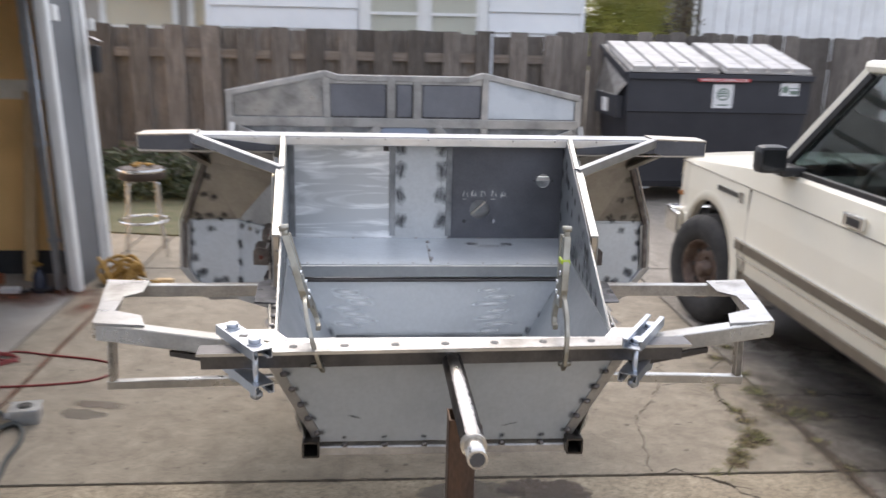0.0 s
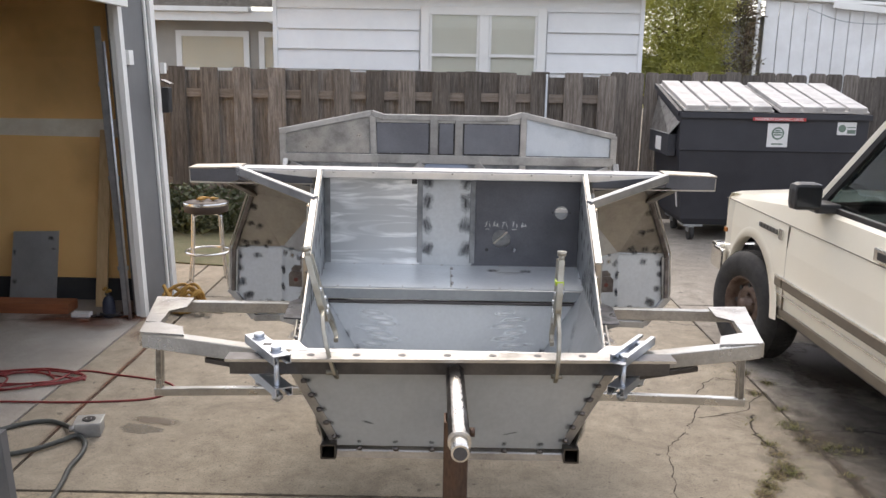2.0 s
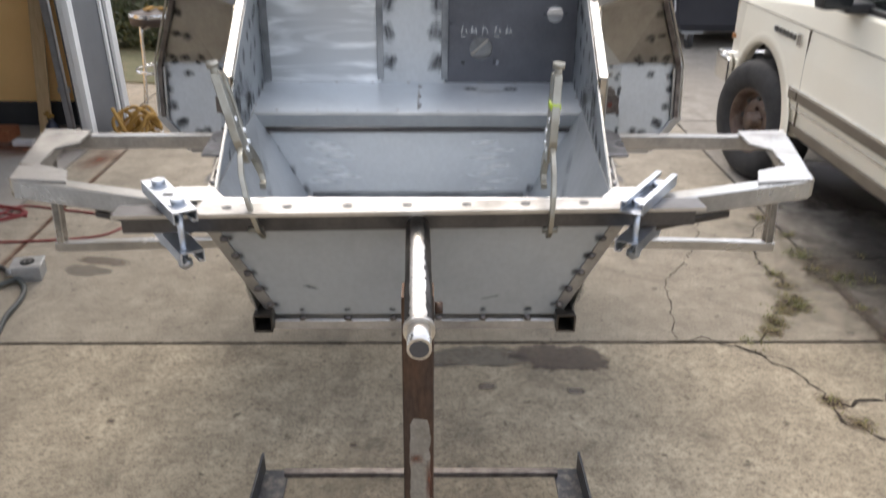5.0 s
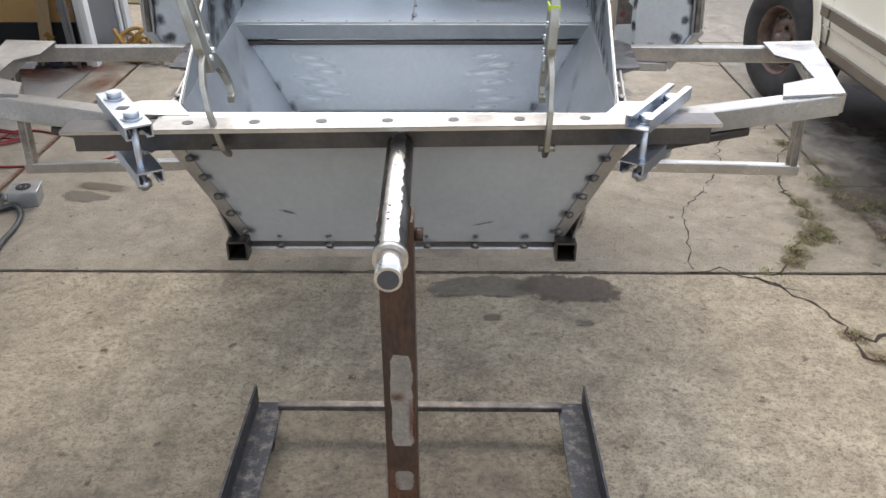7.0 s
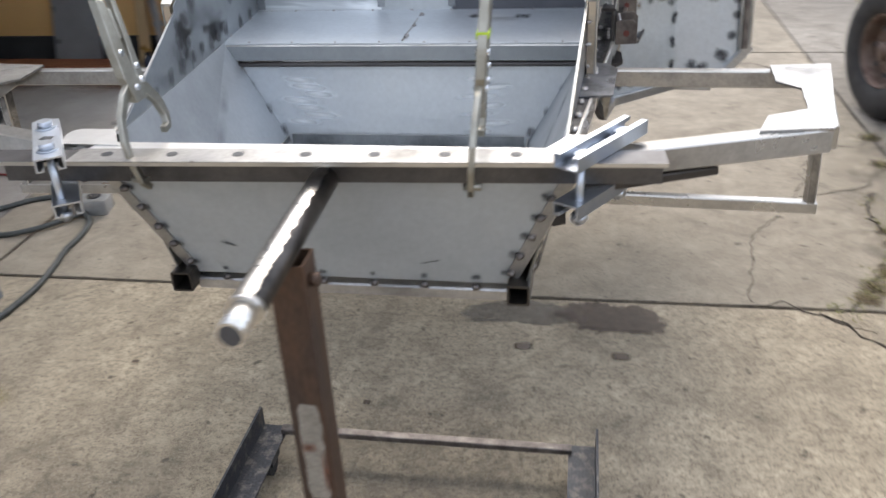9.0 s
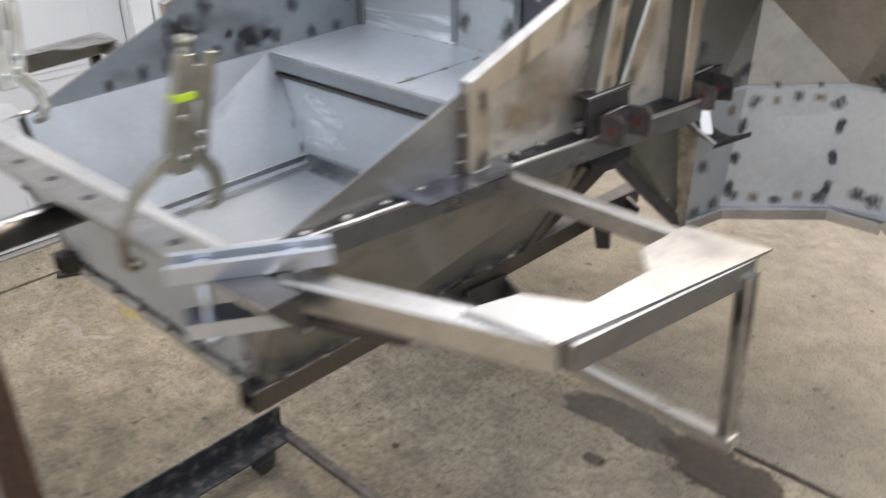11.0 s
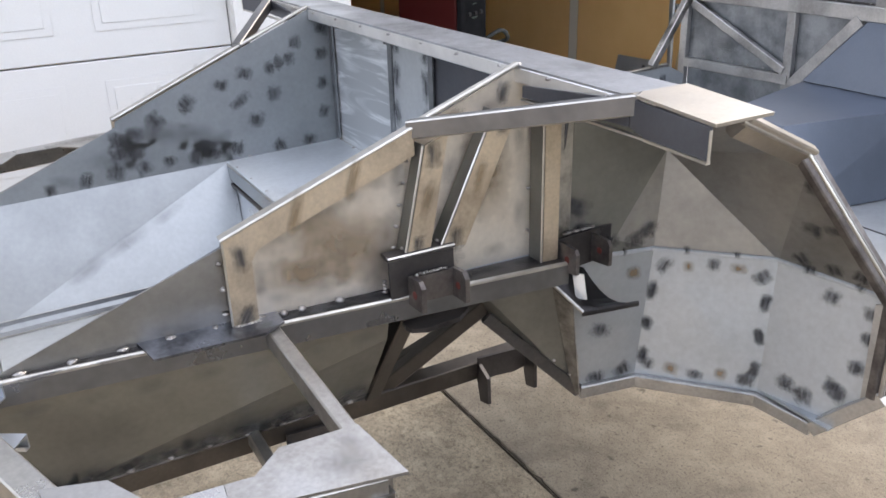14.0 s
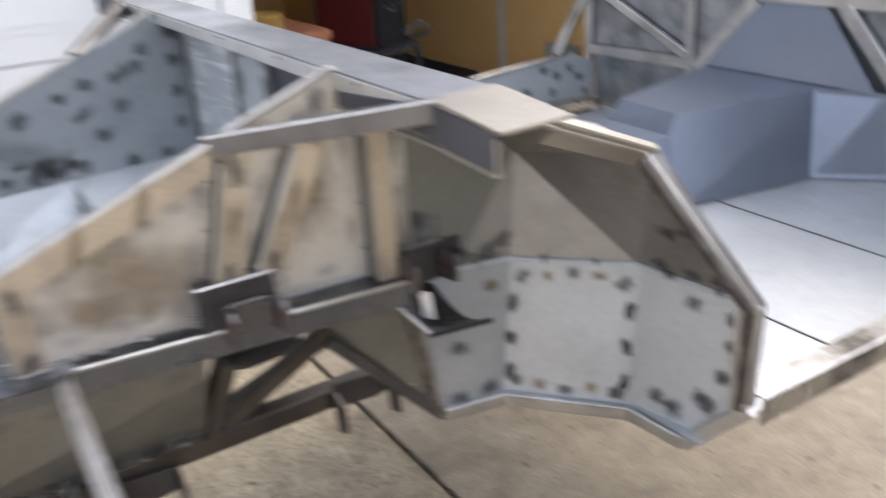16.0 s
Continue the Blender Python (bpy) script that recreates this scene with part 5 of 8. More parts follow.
    part("truss_diagonal", tube(P(rx(0.7) - 0.02, 0.70, LZ), P(px(0.95) - 0.06, 0.90, 1.045), 0.028, 0.028), M_RAIL, body)
    part("truss_diagonal", tube(P(rx(0.7) - 0.075, 0.72, LZ - 0.01), P(px(0.95) - 0.1, 0.93, 1.01), 0.024, 0.024), M_RAIL, body)
    for y0, y1, xo, zt in ((0.888, 1.002, 0.345, 0.905), (0.505, 0.61, 0.337, 0.872)):
        brk = part("lower_bracket", plate([P(xo, y0, zt), P(xo, y1, zt - 0.008), P(xo, y1, zt - 0.05), P(xo, y1 - 0.035, zt - 0.055), P(xo, y0 + 0.035, zt - 0.05), P(xo, y0, zt - 0.055)], 0.006, (-s, 0, 0)), M_HRS, body, "dark lower arm bracket")
        for y in (y0, y1 - 0.007):
            part("lug", plate([P(xo - 0.004, y, zt - 0.012), P(xo + 0.03, y, zt - 0.03), P(xo + 0.032, y, zt - 0.085), P(xo + 0.004, y, zt - 0.092), P(xo - 0.004, y, zt - 0.06)], 0.007, (0, 1, 0)), M_HRS, brk)
    part("corner_post", tube(P(0.452, 0.985, RZ + 0.29), P(0.452, 0.985, 1.10), 0.026, 0.03, worn=True), M_TUBE, body)
    # footwell box behind the wheel arch
    B0, B1, B2, B3, L4 = P(0.45, 1.046, 0.838), P(0.476, 1.16, 0.84), P(0.652, 1.298, 0.845), P(0.760, 1.318, 0.836), P(0.858, 1.343, 0.945)
    M0, M1, M2, M4 = P(0.452, 0.995, 1.118), P(0.49, 1.172, 1.115), P(0.648, 1.312, 1.117), P(0.852, 1.352, 1.108)
    T, U0, U1 = P(0.49, 1.185, 1.30), P(0.69, 1.172, 1.386), P(0.745, 1.226, 1.345)
    back = (0, 1, 0)
    # facets take lighter or darker sheet to paint how light falls on the folds
    box_ = part("wheel_box", plate([B0, B1, M1, M0], 0.003, back), M_FOLD, body, "folded sheet wheel box with grinder marks")
    part("facet", plate([B1, B2, M2, M1], 0.003, back), M_BOXSHEET, box_)
    part("facet", plate([B2, B3, L4, M4, M2], 0.003, back), M_BOXSHEET, box_)
    part("facet", plate([M1, M2, T], 0.003, back), M_STEEL, box_)
    K = lerp(M0, M1, 0.55) + V((0, 0, 0.03))
    H0, H1 = P(0.456, 0.992, 1.445), P(0.805, 0.99, 1.447)
    for tri in ([M0, K, T], [M0, T, H0], [K, M1, T], [M0, M1, K], [T, U0, H0], [U0, H1, H0], [U0, U1, H1], [M2, M4, U1], [M2, U1, T], [U1, U0, T]):
        part("facet", plate(tri, 0.003, (-s, 1, 0)), M_TUBSIDE if M0 in tri else M_STEEL, box_)
    up = (0, 0, 1)
    part("inner_skirt", plate([P(0.455, 0.968, 1.108), P(0.446, 1.046, 0.845), P(0.385, 0.885, 1.02), P(0.415, 0.83, 1.108)], 0.003, (-s, 0, 0)), M_TUBSIDE, box_)
    for k in range(5):
        c = lerp(P(0.388, 0.885, 1.03), P(0.447, 1.04, 0.86), 0.1 + 0.2 * k)
        welds.append((c + V((s * 0.008, 0, 0.004)), 0.007))
        smudges.append((c + V((s * 0.004, 0, 0.02)), (s, 0, 0.1), (0, 0.6, -0.6), 0.05, 0.08))
    part("corner_strip", plate([P(0.452, 0.972, 1.1), P(0.487, 0.995, 1.06), P(0.462, 1.04, 0.838), P(0.447, 1.036, 0.838)], 0.004, (s, -0.6, 0)), M_TUBE, box_)
    for a, b in ((P(0.814, 0.995, 1.443), U1), (U1, M4), (M4, L4)):
        # paler first run, darker others: the light on the rim is painted
        part("rim_bar", tube(lerp(a, b, -0.02) - V((s * 0.013, 0, 0.003)), lerp(a, b, 1.02) - V((s * 0.013, 0, 0.003)), 0.016, 0.036, up=(0, 1, 0)), M_WING if b is U1 else M_LUG, box_)
        part("rim_edge", tube(lerp(a, b, -0.01) + V((s * 0.002, -0.014, 0.006)), lerp(a, b, 1.01) + V((s * 0.002, -0.014, 0.006)), 0.007, 0.006), M_EDGE, box_)
    part("end_strip", plate([lerp(M4, M2, 0.16) + V((0, -0.01, -0.01)), M4, L4, lerp(L4, B3, 0.3) + V((0, -0.006, 0.01))], 0.004, (0, -1, 0)), M_BARGREY, box_)
    for a, b in ((B0, B1), (B1, B2), (B2, B3), (B3, L4)):
        d = (V(b) - V(a)).normalized()
        nrm = V((0, 0, 1)).cross(d).normalized()
        if nrm.y > 0:
            nrm = -nrm
        part("foot_strip", tube(V(a) + nrm * 0.006, V(b) + nrm * 0.006, 0.014, 0.026), M_BARGREY, box_)
    part("foot_strip", tube(P(0.383, 0.88, 1.015), B0, 0.018, 0.024), M_BAR, box_)
    for a, b in ((M0, M1), (M1, M2), (M2, M4)):
        part("ledge_strip", tube(V(a) + V((0, -0.003, 0.002)), V(b) + V((0, -0.003, 0.002)), 0.006, 0.008), M_BOXSHEET, box_)
        for q in (0.3, 0.7):
            burns.append((lerp(a, b, q) + V((0, -0.007, 0.006)), (0, -1, 0.2), (0, 0, 1), 0.03, 0.02))
    part("body_sill", angle(P(0.86, 1.372, 0.95), P(0.86, 2.62, 0.90), (-s, 0, 0), (0, 0, -1), 0.045, 0.05, 0.004, worn=True), M_TUBE, body, "bright sill angle")
    # brace and wing
    part("hood_brace", tube(P(px(0.73) + 0.004, 0.722, 1.394), P(0.71, 0.912, 1.462), 0.022, 0.028, worn=True), M_RAILFACE, body)
    wing = part("wing", plate([P(0.70, 0.901, 1.471), P(0.862, 0.8825, 1.468), P(0.862, 0.978, 1.468), P(0.70, 1.0, 1.471)], 0.004, up), M_WING, body, "warm bright flat wing plate with folded flange")
    # flanges below the plate are set much darker than the plate
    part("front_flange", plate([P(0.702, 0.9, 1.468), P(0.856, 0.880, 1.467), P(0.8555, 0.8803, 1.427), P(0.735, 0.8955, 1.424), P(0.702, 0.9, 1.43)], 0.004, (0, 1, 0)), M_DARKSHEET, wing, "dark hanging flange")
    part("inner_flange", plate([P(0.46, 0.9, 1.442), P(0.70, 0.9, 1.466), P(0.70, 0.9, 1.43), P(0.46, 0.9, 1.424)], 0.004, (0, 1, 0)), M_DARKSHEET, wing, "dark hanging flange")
    part("lip", plate([P(0.856, 0.879, 1.4265), P(0.735, 0.894, 1.4235), P(0.735, 0.901, 1.4235), P(0.856, 0.886, 1.4265)], 0.004, (0, 0, -1)), M_EDGE, wing)
    part("lip", plate([P(0.735, 0.894, 1.4235), P(0.46, 0.897, 1.4225), P(0.46, 0.906, 1.4225), P(0.735, 0.903, 1.4235)], 0.003, (0, 0, -1)), M_EDGE, wing)
    part("flange_edge", tube(P(0.8575, 0.8805, 1.464), P(0.857, 0.881, 1.425), 0.003, 0.004, up=(0, 1, 0)), M_EDGE, wing)
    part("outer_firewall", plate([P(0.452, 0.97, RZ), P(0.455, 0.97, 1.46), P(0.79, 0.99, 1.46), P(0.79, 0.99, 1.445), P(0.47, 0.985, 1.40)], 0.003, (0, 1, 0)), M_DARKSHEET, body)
    # welds and scorch along this side
    for k in range(7):
        y = 0.14 + 0.065 * k
        welds.append((P(px(y) + 0.007, y, RZ + 0.004), 0.0115))
    for k in range(4):
        y = 0.5 + 0.09 * k
        welds.append((P(px(y) + 0.008, y, RZ + 0.004), 0.012))
        burns.append((P(px(y) + 0.02, y, RZ + 0.0005), (0, 0, 1), (0, 1, 0), 0.04, 0.06))
    for k in range(9):
        y = 0.13 + 0.062 * k
        welds.append((P(rx(y) + 0.003, y, LZ + 0.006), 0.0095))
        burns.append((P(tsx(y, LZ + 0.025) + 0.0025, y, LZ + 0.025), (s, 0, -0.5), (0, 0, 1), 0.06, 0.035))
    for z in (1.19, 1.265, 1.37):
        welds.append((P(px(0.925) + 0.006, 0.929, z), 0.0065))
    for k in range(7):
        welds.append((P(px(0.44) + 0.02, 0.427 + 0.0055 * k, RZ + 0.006), 0.0062))
    for k in range(5):
        welds += [(P(px(0.69) + 0.006, 0.684 + 0.007 * k, 1.21 + 0.034 * k), 0.0075)]
    for z in (1.16, 1.2, 1.24):
        welds.append((P(px(0.415) + 0.005, 0.418, z), 0.0085))
    for k in range(9):
        welds.append((P(px(0.7) + 0.05, 0.70 + 0.0062 * k, 1.176 + 0.001 * (k % 2)), 0.0058))
    for k in range(6):
        welds.append((P(px(0.7) + 0.022, 0.692 + 0.0062 * k, 1.213), 0.006))
        welds.append((P(px(0.7) + 0.024, 0.752 + 0.004 * k, 1.213), 0.006))
    for k in range(4):
        welds.append((P(px(0.66) + 0.03, 0.655, 1.15 + 0.006 * k), 0.0065))
    for x, y in [(0.483, 0.985 + 0.0075 * k) for k in range(9)]:
        welds.append((P(x - 0.014, y, 1.181), 0.007))
    # fender grinder marks
    for a, b, m, n0 in ((B1, B2, 0.035, 5), (M1, M2, -0.025, 5)):
        nrm = (V(B2) - V(B1)).cross(V((0, 0, 1))).normalized()
        if nrm.y > 0:
            nrm = -nrm
        for k in range(n0):
            c = lerp(a, b, (k + 0.5) / n0) + V((0, 0, m + random.uniform(-0.01, 0.01)))
            (tints if k % 2 else burns).append((c, nrm, (0.2 * random.uniform(-1, 1), 0, 1), random.uniform(0.03, 0.055), random.uniform(0.03, 0.05)))
        for k in range(3):
            for q in (0.04, 0.95):
                c = lerp(lerp(B1, M1, 0.2 + 0.25 * k), lerp(B2, M2, 0.2 + 0.25 * k), q)
                burns.append((c, nrm, (0.3 * random.uniform(-1, 1), 0, 1), 0.03, 0.045))
    nrm3 = (V(L4) - V(M2)).cross(V(B3) - V(M2)).normalized()
    if nrm3.y > 0:
        nrm3 = -nrm3
    for q, r in ((0.85, 0.15), (0.9, 0.35), (0.9, 0.6), (0.75, 0.8), (0.5, 0.12), (0.3, 0.85), (0.5, 0.92), (0.85, 0.85)):
        c = lerp(lerp(M2, M4, q), lerp(B2, (V(B3) + V(L4)) / 2, q), r)
        burns.append((c - nrm3 * 0.0, nrm3, (0.3 * random.uniform(-1, 1), 0, 1), 0.045, 0.04))
    nrm4 = (V(M4) - V(M2)).cross(V(U1) - V(M2)).normalized()
    if nrm4.y > 0:
        nrm4 = -nrm4
    for q, r in ((0.2, 0.1), (0.5, 0.1), (0.6, 0.45), (0.75, 0.12), (0.3, 0.4), (0.35, 0.75)):
        c = lerp(lerp(M2, M4, q), U1, r)
        burns.append((c, nrm4, (random.uniform(-0.3, 0.3), 0, 1), 0.045, 0.035))
    for q, dz, w in ((0.25, 0.05, 0.07), (0.5, 0.03, 0.06), (0.8, 0.025, 0.05), (0.12, 0.1, 0.07), (0.95, 0.04, 0.04)):
        c = lerp(M0, M1, q) + V((0, -0.004, dz))
        burns.append((c, (s * 0.95, -0.3, 0), (0, 0.2, 1), w, 0.05))
    nrm0 = (V(B1) - V(B0)).cross(V((0, 0, 1))).normalized()
    if nrm0.y > 0:
        nrm0 = -nrm0
    for q, r in ((0.3, 0.08), (0.75, 0.1), (0.4, 0.45), (0.2, 0.8), (0.8, 0.85)):
        c = lerp(lerp(B0, B1, q), lerp(M0, M1, q), r)
        (tints if r > 0.7 else burns).append((c, nrm0, (0.3 * random.uniform(-1, 1), 0, 1), 0.05, 0.045))
    # side plate, outer heat tint and inner grinder marks
    tints += [(P(px(0.62) + 0.003, 0.60, 1.235), (s, 0, 0), (0, 0.4, 1), 0.42, 0.2), (P(px(0.85) + 0.003, 0.85, 1.31), (s, 0, 0), (0, 0, 1), 0.16, 0.3), (P(px(0.56) + 0.003, 0.54, 1.2), (s, 0, 0), (0, 0.1, 1), 0.26, 0.1)]
    for y, z in ((0.669, 1.32), (0.727, 1.34), (0.711, 1.276), (0.791, 1.345), (0.815, 1.352), (0.843, 1.358), (0.862, 1.395), (0.927, 1.291), (0.925, 1.22), (0.748, 1.226), (0.798, 1.282), (0.585, 1.29), (0.51, 1.263), (0.421, 1.235), (0.462, 1.24), (0.421, 1.205), (0.462, 1.197), (0.529, 1.165), (0.589, 1.163), (0.47, 1.162), (0.409, 1.165), (0.345, 1.158), (0.272, 1.152), (0.689, 1.165), (0.64, 1.163), (0.80, 1.155), (0.88, 1.155), (0.93, 1.36), (0.935, 1.42)):
        burns.append((P(px(y) - 0.0052, y, z), (-s, 0, 0), (0, random.uniform(-0.4, 0.4), 1), random.uniform(0.04, 0.062), random.uniform(0.038, 0.055)))
    smudges += [(P(px(0.6) - 0.0054, 0.6, 1.22), (-s, 0, 0), (0, 0.4, 1), 0.2, 0.09), (P(px(0.66) - 0.0056, 0.655, 1.195), (-s, 0, 0), (0, -0.5, 1), 0.13, 0.06), (P(px(0.5) - 0.0053, 0.5, 1.235), (-s, 0, 0), (0, 0.2, 1), 0.16, 0.07), (P(px(0.33) - 0.009, 0.33, 1.115), (-s, 0, 0.2), (0, 0.3, 1), 0.16, 0.06), (P(px(0.42) - 0.0055, 0.40, 1.19), (-s, 0, 0), (0, 0.3, 1), 0.2, 0.1), (P(px(0.55) - 0.0055, 0.54, 1.225), (-s, 0, 0), (0, 0.3, 1), 0.22, 0.12), (P(px(0.64) - 0.0055, 0.63, 1.19), (-s, 0, 0), (0, 0.3, 1), 0.16, 0.07), (P(px(0.3) - 0.0055, 0.3, 1.165), (-s, 0, 0), (0, 0.4, 1), 0.14, 0.06)]
    for q in (0.12, 0.3, 0.48, 0.66):
        c = lerp(P(px(0.67) - 0.01, 0.66, RZ - 0.02), P(0.262, 0.12, 0.91), q)
        smudges.append((c + V((-s * 0.004, 0, 0.003)), (-s, 0, 0.55), V(P(0.1, 0.5, 0.22)), 0.06, 0.2))
    # dark film on the rails, soft darker strips along struts, tub edges and frame
    for k in range(9):
        y = 0.17 + 0.095 * k
        rails.append((P(px(y) + 0.018, y, RZ), (0, 0, 1), (0, 1, 0), 0.044, 0.14))
    for a, b in ((P(px(0.69) + 0.003, 0.665, 1.2), P(px(0.72) + 0.003, 0.705, 1.36)), (P(px(0.75) + 0.003, 0.79, 1.2), P(px(0.87) + 0.003, 0.91, 1.41)), (P(px(0.74) + 0.003, 0.742, 1.2), P(px(0.79) + 0.003, 0.8, 1.36)), (P(px(0.905) + 0.003, 0.912, 1.16), P(px(0.905) + 0.003, 0.912, 1.42))):
        for t in (0.25, 0.75):
            smudges.append((lerp(a, b, t), (s, 0, 0), V(b) - V(a), 0.05, 0.1))
    for k in range(7):
        y = 0.14 + 0.08 * k
        smudges.append((P(tsx(y, 0.925) + 0.0025, y, 0.925), (s, 0, -0.45), (0, 0, 1), 0.1, 0.07))
        smudges.append((P(tsx(y, 1.075) + 0.0025, y, 1.075), (s, 0, -0.27), (0, 0, 1), 0.1, 0.05))
    for k in range(8):
        y = 0.13 + 0.075 * k
        rails.append((P(tsx(y, LZ + 0.012) + 0.0025, y, LZ + 0.012), (s, 0, -0.6), (0, 1, 0), 0.045, 0.088))
    for k in range(6):
        t = (k + 0.5) / 6
        smudges.append((lerp(P(px(0.49) + 0.003, 0.49, 1.252), P(px(0.72) + 0.003, 0.72, 1.344), t), (s, 0, 0), (0, 0.4, 1), 0.07, 0.045))
        smudges.append((lerp(P(px(0.46) + 0.003, 0.46, 1.168), P(px(0.9) + 0.003, 0.9, 1.168), t), (s, 0, 0), (0, 0, 1), 0.085, 0.05))
    # scorch at the ends of the struts and angles
    for y, z, dx in ((0.712, 1.218, 0.0357), (0.744, 1.36, 0.0335), (0.778, 1.218, 0.0357), (0.862, 1.39, 0.0335), (0.443, 1.155, 0.0185), (0.445, 1.25, 0.0185), (0.88, 1.43, 0.0045)):
        burns.append((P(px(y) + dx, y, z), (s, 0, 0), (0, 0.3, 1), 0.034, 0.05))
    for y, z, dx in ((0.73, 1.29, 0.0352), (0.82, 1.31, 0.0352), (0.53, 1.298, 0.0185), (0.62, 1.335, 0.0185), (0.78, 1.40, 0.0045)):
        tints.append((P(px(y) + dx, y, z), (s, 0, 0), (0, 0.9, 0.4) if dx < 0.01 else (0, 0.3, 1), 0.034, 0.12))
    smudges += [(P(px(0.46) + 0.003, 0.475, 1.2), (s, 0, 0), (0, 0, 1), 0.05, 0.12), (P(0.468, 1.0, 1.2), (0.9 * s, -0.4, 0), (0, 0, 1), 0.16, 0.08)]

# front panel
part("front_panel", plate([(-0.39, fy(RZ), RZ - 0.004), (0.39, fy(RZ), RZ - 0.004), (0.282, fy(0.874), 0.874), (-0.282, fy(0.874), 0.874)], 0.003, (0, 1, 0)), M_FRONT, body)
for s in (-1, 1):
    part("front_edge_angle", angle((s * 0.405, fy(RZ) - 0.002, RZ - 0.01), (s * 0.299, fy(0.888) - 0.005, 0.888), (-s, 0, 0), (0, 1, 0), 0.024, 0.03, 0.004), M_BARGREY, body)
    for k in range(5):
        t = 0.3 + 0.16 * k
        c = lerp((s * 0.405, fy(RZ) - 0.005, RZ), (s * 0.299, fy(0.888) - 0.007, 0.888), t)
        dark_welds.append((c - V((s * 0.02, 0, 0)), 0.0095))
        burns.append((c - V((s * 0.03, -0.004, 0)), (0, -1, -0.26), (0, 0, 1), 0.022, 0.02))
part("front_foot_angle", angle((-0.281, YF - 0.006, LZ - 0.026), (0.281, YF - 0.006, LZ - 0.026), (0, 0, -1), (0, 1, 0), 0.02, 0.03, 0.004), M_BARGREY, body)
for k in range(6):
    x = -0.225 + 0.09 * k
    dark_welds.append(((x, YF - 0.008, LZ - 0.02), 0.009))
    burns.append(((x, fy(0.888) - 0.001, 0.888), (0, -1, -0.26), (0, 0, 1), 0.02, 0.014))
burns.append(((-0.2, fy(0.945) - 0.001, 0.945), (0, -1, -0.26), (0.3, 0, 1), 0.05, 0.01))
burns.append(((0.15, fy(0.92) - 0.001, 0.92), (0, -1, -0.26), (0, 0, 1), 0.06, 0.006))
part("front_rim", plate([(-0.385, 0.0016, RZ + 0.002), (0.385, 0.0324, RZ + 0.002), (0.372, 0.052, RZ + 0.002), (-0.372, 0.052, RZ + 0.002)], 0.004, (0, 0, 1)), M_SHINY, body, "bright folded rim of the tub")
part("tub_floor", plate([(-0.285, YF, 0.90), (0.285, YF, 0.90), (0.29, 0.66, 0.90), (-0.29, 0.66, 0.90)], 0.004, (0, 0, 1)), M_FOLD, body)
part("riser_foot_angle", angle((-0.27, 0.647, 0.9055), (0.27, 0.647, 0.9055), (0, -1, 0), (0, 0, 1), 0.03, 0.026, 0.003, worn=True), M_MOTTLED, body)
for k in range(9):
    welds.append(((-0.24 + 0.06 * k, 0.622, 0.911), 0.007))
for s in (-1, 1):
    part("floor_edge_angle", angle((s * 0.272, 0.1, 0.905), (s * 0.28, 0.645, 0.905), (-s, 0, 0), (0, 0, 1), 0.03, 0.022, 0.003, worn=True), M_MOTTLED, body)
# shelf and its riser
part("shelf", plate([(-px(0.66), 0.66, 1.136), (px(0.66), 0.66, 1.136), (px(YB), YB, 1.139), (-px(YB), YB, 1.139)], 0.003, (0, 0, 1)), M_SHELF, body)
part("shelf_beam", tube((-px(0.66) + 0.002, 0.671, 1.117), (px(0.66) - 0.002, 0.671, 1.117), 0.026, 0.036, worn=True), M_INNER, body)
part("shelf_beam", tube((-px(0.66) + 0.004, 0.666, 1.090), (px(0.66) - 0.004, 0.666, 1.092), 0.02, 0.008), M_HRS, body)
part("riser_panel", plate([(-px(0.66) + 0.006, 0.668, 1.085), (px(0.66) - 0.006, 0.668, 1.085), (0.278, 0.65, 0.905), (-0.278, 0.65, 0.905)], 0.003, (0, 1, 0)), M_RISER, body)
part("shelf_seam_strip", box((-0.0022, 0.675, 1.1395), (0.0022, 0.945, 1.1412)), M_BARGREY, body)
for y in (0.70, 0.712, 0.80, 0.81, 0.90, 0.912):
    welds.append(((0.003 * (-1) ** int(y * 1000), y, 1.1425), 0.008))
for x, y, w in ((0.12, 0.93, 0.06), (0.19, 0.935, 0.07), (0.27, 0.93, 0.06), (0.14, 0.89, 0.05), (0.25, 0.885, 0.05)):
    burns.append(((x, y, 1.1397), (0, 0, 1), (0.2, 1, 0), w, 0.05))
for k in range(8):
    x = -0.35 + 0.1 * k
    welds.append(((x, 0.668, 1.139), 0.005))
    welds.append(((x + 0.02, 0.955, 1.143), 0.006))
    burns.append(((x + 0.03, 0.93, 1.1395), (0, 0, 1), (0, 1, 0), 0.06, 0.04))
for s in (-1, 1):
    for y in (0.72, 0.8, 0.88):
        welds.append(((s * (px(y) - 0.006), y, 1.142), 0.006))
    for k in range(13):
        welds.append((lerp((s * (px(0.66) - 0.014), 0.66, 1.09), (s * 0.28, 0.642, 0.915), k / 12), 0.0065 if k % 3 else 0.009))
    for k in range(4):
        c = lerp((s * (px(0.66) - 0.01), 0.665, 1.08), (s * 0.282, 0.645, 0.92), k / 3.5)
        burns.append((c + V((-s * 0.014, -0.006, 0)), (0, -1, 0.35), (0, 0, 1), 0.026, 0.034))
# firewall in three sheets
FW = 0.962
part("firewall_sheet", plate([(-px(YB), FW, 1.142), (-0.105, FW, 1.142), (-0.105, FW, 1.463), (-px(YB), FW, 1.463)], 0.003, (0, 1, 0)), M_SWEPT, body, "bright ground left sheet with wavy grinder sweeps")
